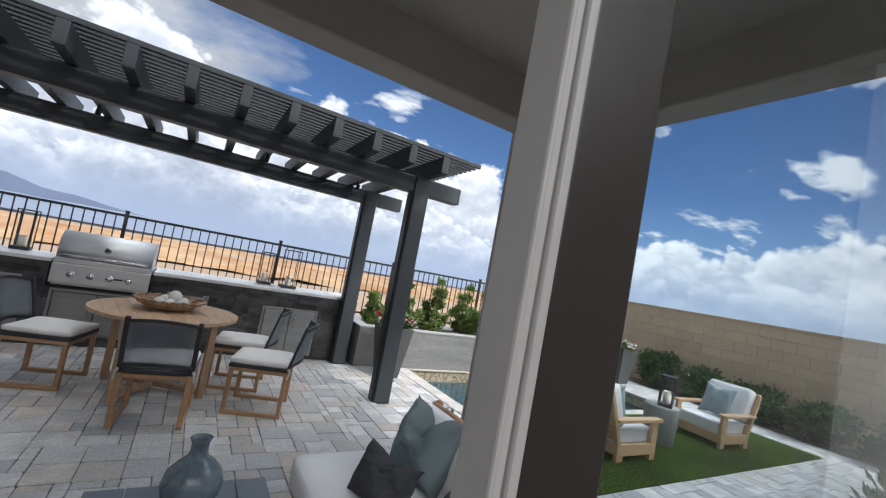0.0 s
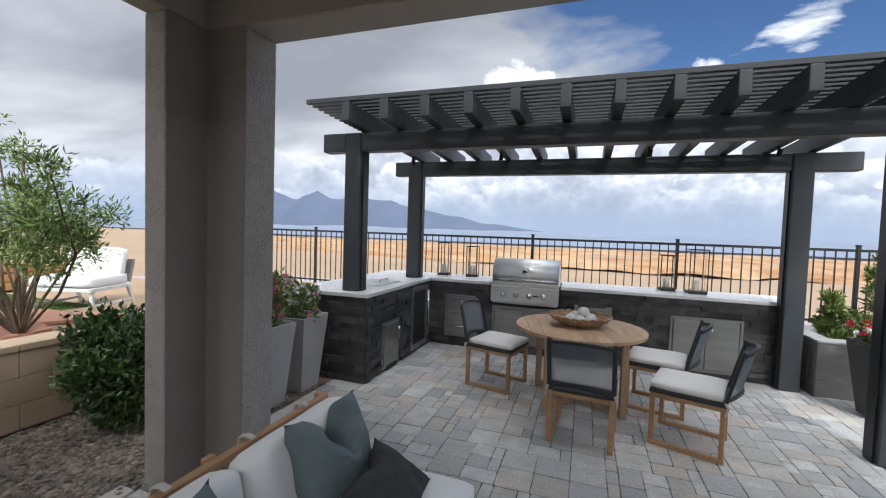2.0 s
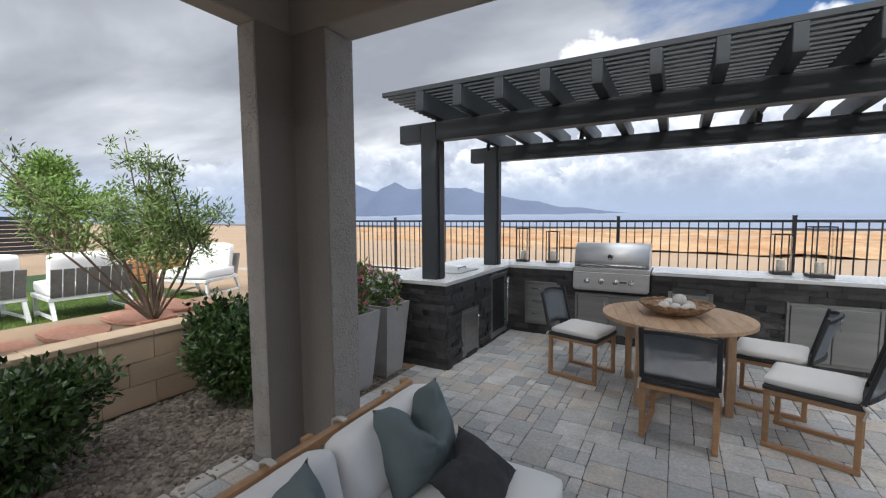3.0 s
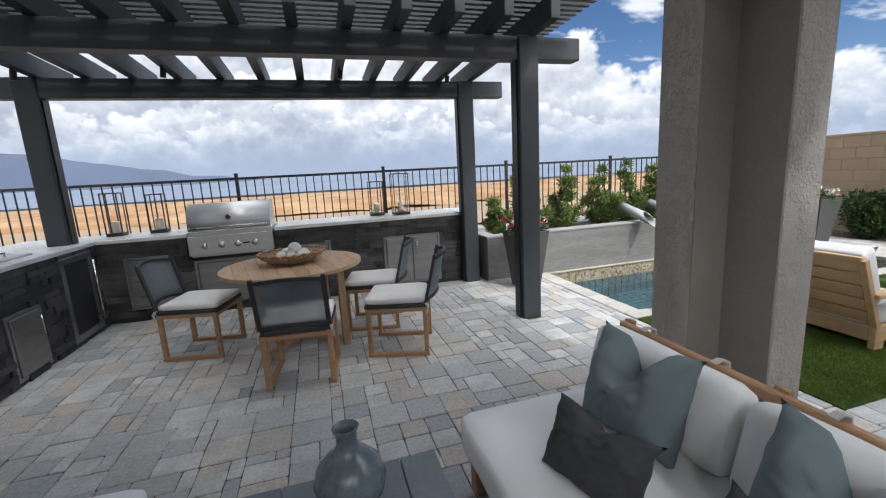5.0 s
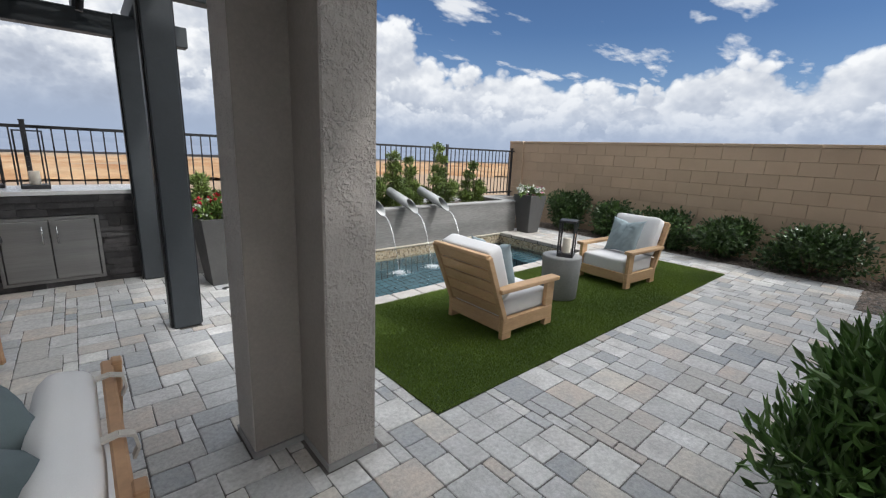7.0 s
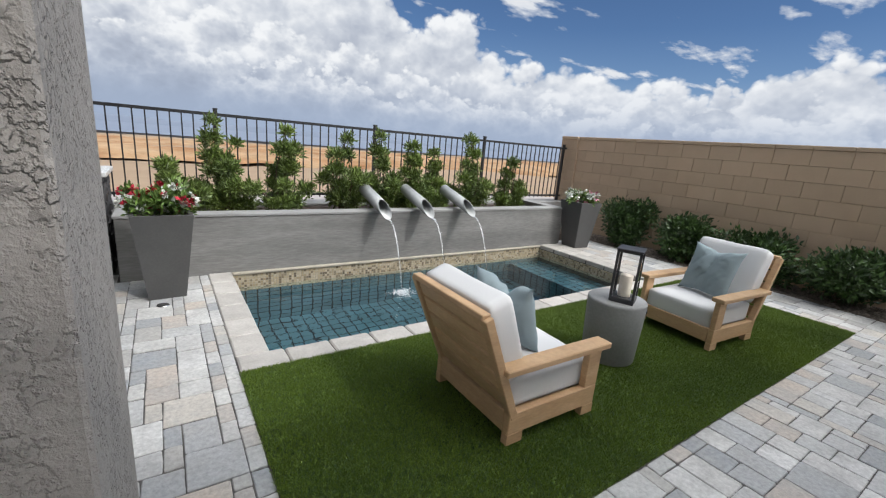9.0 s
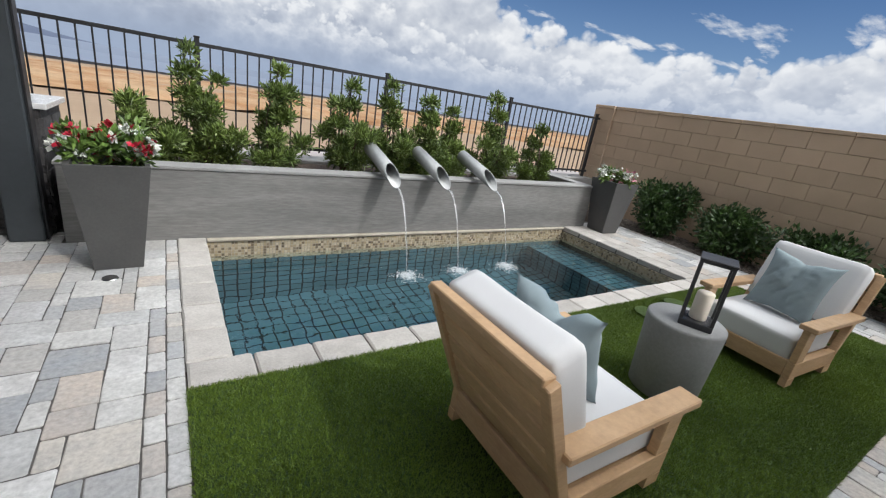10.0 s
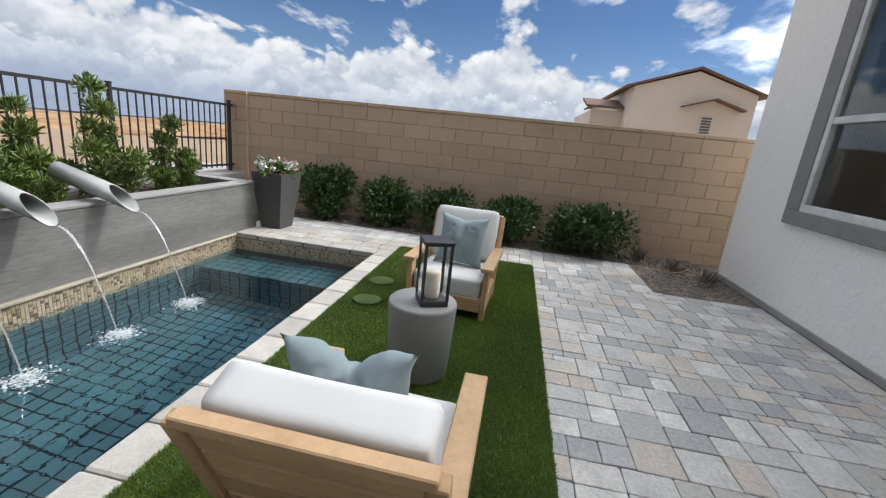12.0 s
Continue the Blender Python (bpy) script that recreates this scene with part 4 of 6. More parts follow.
fr = thing("fridge", "undercounter fridge with dark glass door and steel frame", "fridge", Matrix.Translation((KX, 5.72, 0)) @ Matrix.Rotation(radians(90), 4, "Z"))
bm = bmesh.new()
for b in ((0, 0.56, -0.03, 0.02, 0.04, 0.10), (0, 0.56, -0.03, 0.02, 0.80, 0.86), (0, 0.06, -0.03, 0.02, 0.10, 0.80), (0.50, 0.56, -0.03, 0.02, 0.10, 0.80)):
    box(bm, *b, bevel=0.003)
d = part("door", bm, STEEL_DARK_REFL, fr)
boxpart("door_glass", (0.06, 0.50, -0.012, 0.0, 0.10, 0.80), BLACK, fr, 0, "dark tinted glass")
bm = bmesh.new()
rod(bm, (0.47, -0.075, 0.14), (0.47, -0.075, 0.78), 0.012, 10)
rod(bm, (0.47, -0.075, 0.20), (0.47, -0.03, 0.20), 0.007)
rod(bm, (0.47, -0.075, 0.72), (0.47, -0.03, 0.72), 0.007)
smooth(bm)
part("handle", bm, CHROME, d, "long tubular steel handle")


def grill():
    g = thing("grill", "built-in stainless steel gas grill, hood closed", "grill", Matrix.Translation((-0.595, KY, 0)))
    W = 0.445
    boxpart("firebox", (-W, W, -0.04, 0.49, 0.90, 0.955), STEEL, g, 0.006)
    bm = bmesh.new()
    box(bm, -W, W, -0.075, 0.02, 0.685, 0.90, 0.006)
    panel = part("control_panel", bm, STEEL, g, "brushed steel control panel")
    boxpart("drip_tray", (-W + 0.02, W - 0.02, -0.055, 0.01, 0.665, 0.684), STEEL, g, 0.004)
    # hood: extruded rounded section
    bm = bmesh.new()
    sec = [(-0.03, 0.958)] + [(-0.03 + 0.20 - 0.20 * math.cos(a), 1.05 + 0.21 * math.sin(a)) for a in [radians(k * 9) for k in range(0, 11)]] + [(0.40, 1.25), (0.47, 1.16), (0.47, 0.958)]
    ends = []
    for x in (-W + 0.01, W - 0.01):
        ends.append([bm.verts.new((x, y, z)) for y, z in sec])
    n = len(sec)
    for i in range(n):
        f = bm.faces.new((ends[0][i], ends[0][(i + 1) % n], ends[1][(i + 1) % n], ends[1][i]))
        f.smooth = True
    bm.faces.new(ends[0][::-1])
    bm.faces.new(ends[1])
    hood = part("hood", bm, STEEL, g, "rounded steel hood")
    bm = bmesh.new()
    rod(bm, (-0.40, -0.085, 0.995), (0.40, -0.085, 0.995), 0.013, 12)
    for x in (-0.38, 0.38):
        rod(bm, (x, -0.085, 0.995), (x, -0.03, 0.995), 0.009)
    smooth(bm)
    part("handle", bm, CHROME, hood, "tubular steel hood handle")
    bm = bmesh.new()
    rod(bm, (0, -0.045, 1.10), (0, -0.015, 1.095), 0.034, 20)
    smooth(bm)
    dial = part("thermometer", bm, CHROME, hood, "round chrome thermometer")
    bm = bmesh.new()
    rod(bm, (0, -0.047, 1.10), (0, -0.0452, 1.10), 0.024, 20)
    part("dial_face", bm, BLACK, hood, "black thermometer dial")
    for x in (-0.27, -0.10, 0.07, 0.25):
        bm = bmesh.new()
        rod(bm, (x, -0.076, 0.79), (x, -0.084, 0.79), 0.036, 20)
        rod(bm, (x, -0.084, 0.79), (x, -0.118, 0.79), 0.026, 20, 0.022)
        smooth(bm)
        part("knob", bm, CHROME, panel, "steel control knob")
    boxpart("badge", (0.115, 0.195, -0.079, -0.0755, 0.782, 0.80), BLACK, panel, 0, "plain black badge")


grill()
# steel cover plate and pull on the side counter
ice = thing("ice_chest_lid", "stainless drop-in lid with handle on the counter", "lid", Matrix.Translation((-2.35, 5.45, 0.936)))
boxpart("plate", (-0.22, 0.26, -0.26, 0.26, 0.0, 0.016), STEEL, ice, 0.005)
bm = bmesh.new()
rod(bm, (0.15, -0.10, 0.05), (0.15, 0.10, 0.05), 0.009)
rod(bm, (0.15, -0.10, 0.05), (0.15, -0.10, 0.01), 0.007)
rod(bm, (0.15, 0.10, 0.05), (0.15, 0.10, 0.01), 0.007)
smooth(bm)
part("handle", bm, CHROME, ice, "steel lid handle")


def lantern(w, h, m, label, dark, group="", candle_h=0.14):
    """A square glass lantern on a dark base, thin corner bars, with a pillar candle."""
    t = thing("lantern", label, "lantern", m, group)
    k = w / 2
    boxpart("base", (-k, k, -k, k, 0, 0.035), dark, t, 0.004)
    b = 0.016 if w < 0.16 else 0.012 if w < 0.2 else 0.010
    bm = bmesh.new()
    for sx in (-1, 1):
        for sy in (-1, 1):
            box(bm, sx * k - (b if sx > 0 else 0), sx * k + (b if sx < 0 else 0), sy * k - (b if sy > 0 else 0), sy * k + (b if sy < 0 else 0), 0.035, h - 0.012)
    for sx in (-1, 1):
        box(bm, sx * k - (b if sx > 0 else 0), sx * k + (b if sx < 0 else 0), -k, k, h - 0.012, h)
        box(bm, -k + b, k - b, sx * k - (b if sx > 0 else 0), sx * k + (b if sx < 0 else 0), h - 0.012, h)
    part("frame", bm, dark, t)
    for i, dims in enumerate(((-k + b, k - b, -k + 0.004, -k + 0.007, 0.037, h - 0.014), (-k + b, k - b, k - 0.007, k - 0.004, 0.037, h - 0.014), (-k + 0.004, -k + 0.007, -k + b, k - b, 0.037, h - 0.014), (k - 0.007, k - 0.004, -k + b, k - b, 0.037, h - 0.014))):
        boxpart("glass_pane", dims, GLASS, t, 0).visible_shadow = False
    bm = bmesh.new()
    rings = lathe(bm, [(0.0, 0.036), (0.040, 0.036), (0.042, 0.04), (0.042, 0.036 + candle_h - 0.006), (0.038, 0.036 + candle_h), (0.0, 0.036 + candle_h - 0.004)], 20)
    smooth(bm)
    part("candle", bm, CANDLE, t, "cream pillar candle")
    return t


for x, y, h, w in ((-1.89, 6.88, 0.50, 0.17), (-1.45, 6.90, 0.46, 0.17), (1.16, 6.86, 0.46, 0.18), (1.47, 6.74, 0.55, 0.21)):
    lantern(w, h, pose(x, y, 0.9365, 0, 0, 3), "tall glass candle lantern on the white counter", CHARCOAL, "counter lanterns", 0.13)


# ---- dining set ----
def dining_table(m):
    t = thing("dining_table", "round teak dining table under the pergola", "table", m)
    bm = bmesh.new()
    lathe(bm, [(0.0, 0.695), (0.565, 0.695), (0.57, 0.70), (0.57, 0.704), (0.0, 0.704)], 56)
    top = part("tabletop", bm, TABLE_TEAK, t)
    # boards side by side, their ends cut to the round
    n, R = 11, 0.602
    for k in range(n):
        x0, x1 = -R + 2 * R * k / n + 0.0015, -R + 2 * R * (k + 1) / n - 0.0015
        xs_ = [x0 + (x1 - x0) * i / 8 for i in range(9)]
        ring = [(x, math.sqrt(max(0.0004, R * R - x * x))) for x in xs_]
        ring += [(x, -y) for x, y in ring[::-1]]
        bm = bmesh.new()
        lo = [bm.verts.new((x, y, 0.7045)) for x, y in ring]
        hi = [bm.verts.new((x, y, 0.733)) for x, y in ring]
        bm.faces.new(lo)
        bm.faces.new(hi[::-1])
        for i in range(len(ring)):
            q = (i + 1) % len(ring)
            bm.faces.new((lo[i], hi[i], hi[q], lo[q]))
        bmesh.ops.recalc_face_normals(bm, faces=bm.faces[:])
        part("board", bm, TABLE_TEAK, top)
    for a in (45, 135, 225, 315):
        c, s = math.cos(radians(a)), math.sin(radians(a))
        bm = bmesh.new()
        bar(bm, (0.47 * c, 0.47 * s, 0.0), (0.47 * c, 0.47 * s, 0.70), 0.058, bevel=0.004)
        part("leg", bm, TABLE_TEAK, t)
    for a in (45, 135):
        c, s = math.cos(radians(a)), math.sin(radians(a))
        z = 0.05 if a == 45 else 0.051
        bm = bmesh.new()
        bar(bm, (0.44 * c, 0.44 * s, z), (-0.44 * c, -0.44 * s, z), 0.05, bevel=0.004)
        part("stretcher", bm, TABLE_TEAK, t)
        bm = bmesh.new()
        bar(bm, (0.44 * c, 0.44 * s, z + 0.61), (-0.44 * c, -0.44 * s, z + 0.61), 0.05, bevel=0.004)
        part("apron", bm, TABLE_TEAK, t)
    return t


TABLE = (0.13, 5.04)
dining_table(pose(*TABLE, 0, 0, 0, 12))


def dining_chair(m):
    """Faces +x. Teak sled legs, charcoal frame and sling back, pale cushion."""
    t = thing("dining_chair", "teak sled-leg dining chair with charcoal sling back and pale cushion", "chair", m, "dining chairs round the table")
    for s in (-1, 1):
        y = s * 0.225
        for x in (-0.23, 0.23):
            bm = bmesh.new()
            bar(bm, (x, y, 0.03), (x, y, 0.405), 0.034, 0.038, 0.003)
            part("leg", bm, TEAK, t)
        boxpart("runner", (-0.25, 0.25, y - 0.019, y + 0.019, 0.0, 0.031), TEAK, t, 0.003)
        boxpart("side_rail", (-0.25, 0.25, y - 0.018, y + 0.018, 0.378, 0.409), TEAK, t, 0.003)
    for x in (-0.23, 0.23):
        boxpart("crossbar", (x - 0.016, x + 0.016, -0.206, 0.206, 0.37, 0.402), TEAK, t, 0.003)
    bm = bmesh.new()
    for b in ((-0.255, 0.255, -0.245, -0.21, 0.41, 0.44), (-0.255, 0.255, 0.21, 0.245, 0.41, 0.44), (0.225, 0.255, -0.21, 0.21, 0.41, 0.44), (-0.255, -0.225, -0.21, 0.21, 0.41, 0.44)):
        box(bm, *b, bevel=0.004)
    part("seat_frame", bm, CHARCOAL, t)
    boxpart("seat_sling", (-0.225, 0.225, -0.21, 0.21, 0.425, 0.431), SLING, t, 0)
    bm = cushion(0.49, 0.48, 0.06, 7, 1.2, 0.026)
    bmesh.ops.translate(bm, verts=bm.verts, vec=(0.015, 0, 0.438))
    c = part("seat_cushion", bm, FABRIC_G, t, "pale greige seat cushion")
    for s in (-1, 1):
        bm = bmesh.new()
        rod(bm, (-0.235, s * 0.235, 0.455), (-0.262, s * 0.252, 0.42), 0.012, 7)
        rod(bm, (-0.262, s * 0.252, 0.42), (-0.245, s * 0.258, 0.36), 0.008, 6)
        part("tie", bm, ROPE, c, "white cushion tie")
    # back: two leaning uprights, a rolled top, sling panel
    for s in (-1, 1):
        bm = bmesh.new()
        bar(bm, (-0.238, s * 0.232, 0.43), (-0.335, s * 0.232, 0.835), 0.024, 0.034, 0.004)
        part("back_upright", bm, CHARCOAL, t)
    for z, d in ((0.835, -0.335), (0.50, -0.255)):
        bm = bmesh.new()
        for k in range(8):
            ya, yb = -0.225 + 0.45 * k / 8, -0.225 + 0.45 * (k + 1) / 8
            xa, xb = (d - 0.075 * (1 - (y / 0.225) ** 2) for y in (ya, yb))
            bar(bm, (xa, ya - 0.002, z - 0.03 * (ya / 0.225) ** 2), (xb, yb + 0.002, z - 0.03 * (yb / 0.225) ** 2), 0.026, 0.024)
        part("back_rail", bm, CHARCOAL, t)
    bm = bmesh.new()
    rows = []
    for j in range(7):
        v = j / 6
        z, x = 0.50 + 0.335 * v, -0.255 - 0.08 * v
        rows.append([bm.verts.new((x - 0.073 * (1 - (2 * i / 8 - 1) ** 2), -0.222 + 0.444 * i / 8, z - 0.03 * (2 * i / 8 - 1) ** 2)) for i in range(9)])
    for a, b in zip(rows, rows[1:]):
        for i in range(8):
            bm.faces.new((a[i], a[i + 1], b[i + 1], b[i]))
    bmesh.ops.solidify(bm, geom=bm.faces[:], thickness=0.004)
    smooth(bm)
    part("back_sling", bm, SLING, t, "charcoal mesh sling")
    return t


chair = dining_chair(pose(-0.69, 5.19, 0, 0, 0, -14))
copy_thing(chair, pose(0.19, 4.34, 0, 0, 0, 84))
copy_thing(chair, pose(0.99, 4.55, 0, 0, 0, 162))
copy_thing(chair, pose(0.86, 5.24, 0, 0, 0, 166))


def basket(m):
    """Wide shallow woven bowl."""
    t = thing("woven_basket", "wide shallow woven cane basket bowl on the table", "basket", m)
    bm = bmesh.new()
    prof = [(0.05, 0.012), (0.13, 0.016), (0.20, 0.035), (0.255, 0.068), (0.29, 0.10)]
    n = 44
    for k, (r, z) in enumerate(prof):
        for i in range(n):
            a0, a1 = 2 * math.pi * i / n, 2 * math.pi * (i + 1) / n
            w = 0.006 if (i + k) % 2 else -0.006
            rod(bm, (r * math.cos(a0), r * math.sin(a0) * 0.86, z + w), (r * math.cos(a1), r * math.sin(a1) * 0.86, z - w), 0.009, 5)
    for i in range(n):
        a = 2 * math.pi * i / n
        for (r0, z0), (r1, z1) in zip(prof, prof[1:]):
            rod(bm, (r0 * math.cos(a), r0 * 0.86 * math.sin(a), z0), (r1 * math.cos(a), r1 * 0.86 * math.sin(a), z1), 0.006, 4)
    part("weave", bm, BASKET, t)
    bm = bmesh.new()
    lathe(bm, [(0.0, 0.0), (0.10, 0.0), (0.19, 0.026), (0.25, 0.06), (0.283, 0.094), (0.246, 0.064), (0.188, 0.031), (0.1, 0.006), (0.0, 0.006)], 40)
    bmesh.ops.scale(bm, verts=bm.verts, vec=(1, 0.86, 1))
    smooth(bm)
    part("bowl", bm, BASKET, t)


basket(pose(TABLE[0] + 0.0, TABLE[1] + 0.02, 0.734, 0, 0, 8))
for i, (dx, dy, z) in enumerate(((-0.09, 0.0, 0.75), (0.01, 0.07, 0.75), (0.10, 0.02, 0.755), (0.0, -0.06, 0.75), (-0.05, 0.10, 0.76), (0.03, 0.01, 0.815), (0.09, -0.08, 0.76))):
    bm = bmesh.new()
    bmesh.ops.create_icosphere(bm, subdivisions=3, radius=0.05 + 0.004 * (i % 3))
    for v in bm.verts:
        v.co *= 1 + 0.02 * noise.noise(v.co * 30)
    smooth(bm)
    b = part("decor_ball", bm, BALLS)
    b.location = (TABLE[0] + dx, TABLE[1] + 0.02 + dy, z + 0.045)
    tagged(b, "rough white stone ball in the basket", "ball", "balls in the basket")


# ---- sofas, coffee table ----
def sofa(m, label):
    """Faces +x, 1.48 long in y; seat edge at x = 0.44, back rail at x = -0.43."""
    t = thing("sofa", label, "sofa", m, "facing patio sofas")
    L = 0.74
    for x in (-0.40, 0.38):
        for y in (-L + 0.05, L - 0.05):
            boxpart("leg", (x - 0.03, x + 0.03, y - 0.03, y + 0.03, 0, 0.16), TEAK, t, 0.004)
    for x in (-0.40, 0.40):
        boxpart("side_rail", (x - 0.02, x + 0.02, -L, L, 0.161, 0.215), TEAK, t, 0.004)
    for y in (-L + 0.02, L - 0.02):
        boxpart("end_rail", (-0.379, 0.379, y - 0.02, y + 0.02, 0.161, 0.215), TEAK, t, 0.004)
    boxpart("deck", (-0.379, 0.379, -L + 0.041, L - 0.041, 0.19, 0.205), TEAK, t, 0)
    for y in (-L + 0.03, 0.0, L - 0.03):
        bm = bmesh.new()
        bar(bm, (-0.41, y, 0.216), (-0.455, y, 0.70), 0.03, 0.05, 0.004)
        part("back_post", bm, TEAK, t)
    boxpart("back_rail", (-0.445, -0.41, -L, L, 0.645, 0.69), TEAK, t, 0.006)
    bm = cushion(0.88, 2 * L, 0.19, 12, 0.7, 0.055)
    bmesh.ops.translate(bm, verts=bm.verts, vec=(0.02, 0, 0.212))
    part("seat_cushion", bm, FABRIC_W, t, "white seat cushion")
    for y in (-L / 2, L / 2):
        bm = cushion(0.33, L - 0.02, 0.15, 10, 0.9, 0.055)
        bmesh.ops.rotate(bm, verts=bm.verts, matrix=Matrix.Rotation(radians(76), 3, "Y"), cent=(0, 0, 0))
        x0 = min(v.co.x for v in bm.verts)
        z0 = min(v.co.z for v in bm.verts)
        bmesh.ops.translate(bm, verts=bm.verts, vec=(-0.40 - x0, y, 0.375 - z0))
        c = part("back_cushion", bm, FABRIC_W, t, "white back cushion")
        for dy in (-0.20, 0.16):
            bm = bmesh.new()
            pts = [(-0.395, 0.705), (-0.43, 0.712), (-0.462, 0.70), (-0.468, 0.66), (-0.455, 0.632)]
            for (xa, za), (xb, zb) in zip(pts, pts[1:]):
                up_ = abs(zb - za) > 0.7 * math.hypot(xb - xa, zb - za)
                bar(bm, (xa, y + dy, za), (xb, y + dy, zb), 0.007 if up_ else 0.026, 0.026 if up_ else 0.007)
            part("strap", bm, ROPE, c, "white strap round the back rail")
    return t


SE, SW = (1.37, 2.04), (-0.75, 2.04)
sofa(pose(*SE, 0, 0, 0, 180), "white cushioned teak patio sofa beside the stucco column")
sofa(pose(*SW, 0, 0, 0, 0), "white cushioned teak patio sofa by the gravel bed")

TEAL_LABEL = "teal grey square pillow with a dented top on the sofa"
DARK_LABEL = "charcoal lumbar pillow leaning on the teal pillow"
for sx, cx, seed in ((1, SE[0], 1.0), (-1, SW[0], 5.0)):
    rot = 90 * sx
    y0 = 2.36 if sx > 0 else 2.42
    pillow_thing(TEAL_LABEL, FABRIC_T, 0.44, 0.40, 0.28, pose(cx + sx * 0.09, y0, 0.40, 0, 0, rot + 6 * sx) @ pose(0, 0, 0, 18), 0.15, seed)
    pillow_thing(TEAL_LABEL, FABRIC_T, 0.44, 0.40, 0.28, pose(cx + sx * (0.09 if sx > 0 else 0.04), 1.68 if sx > 0 else 1.63, 0.40, 0, 0, rot - (2 if sx > 0 else 10) * sx) @ pose(0, 0, 0, 20), 0.15, seed + 2)
    if sx > 0:
        pillow_thing(DARK_LABEL, FABRIC_D, 0.39, 0.26, 0.17, pose(cx - 0.22, 2.17, 0.395, 0, 0, rot + 14) @ pose(0, 0, 0, 24), 0.03, seed + 3)
        pillow_thing(DARK_LABEL, FABRIC_D, 0.40, 0.28, 0.16, pose(cx - 0.17, 1.64, 0.40, 0, 0, rot - 6) @ pose(0, 0, 0, 26), 0.03, seed + 4)
    else:
        pillow_thing(DARK_LABEL, FABRIC_D, 0.44, 0.32, 0.16, pose(cx + 0.29, 2.44, 0.42, 0, 0, rot + 12) @ pose(0, 0, 0, 58), 0.03, seed + 3)
        pillow_thing(DARK_LABEL, FABRIC_D, 0.42, 0.30, 0.16, pose(cx + 0.16, 1.66, 0.40, 0, 0, rot - 6) @ pose(0, 0, 0, 30), 0.03, seed + 4)

ct = thing("coffee_table", "low slate grey slatted coffee table", "table", pose(0.395, 2.10, 0))
for k in range(5):
    boxpart("plank", (-0.365 + k * 0.147, -0.365 + k * 0.147 + 0.142, -0.52, 0.52, 0.315, 0.35), SLATE, ct, 0.003)
for x in (-0.30, 0.30):
    for y in (-0.45, 0.45):
        boxpart("leg", (x - 0.03, x + 0.03, y - 0.03, y + 0.03, 0, 0.285), SLATE, ct, 0.004)
for y in (-0.45, 0.45):
    boxpart("rail", (-0.34, 0.34, y - 0.025, y + 0.025, 0.286, 0.314), SLATE, ct, 0.003)

bm = bmesh.new()
lathe(bm, [(0.0, 0.0), (0.085, 0.0), (0.115, 0.03), (0.125, 0.075), (0.112, 0.125), (0.075, 0.165), (0.045, 0.19), (0.036, 0.215), (0.036, 0.25), (0.046, 0.272), (0.041, 0.274), (0.030, 0.25), (0.028, 0.215), (0.03, 0.19), (0.0, 0.15)], 40)
smooth(bm)
vase = tagged(part("vase", bm, CERAMIC), "blue grey glazed ceramic bottle vase on the coffee table", "vase")
vase.location = (0.42, 2.48, 0.351)


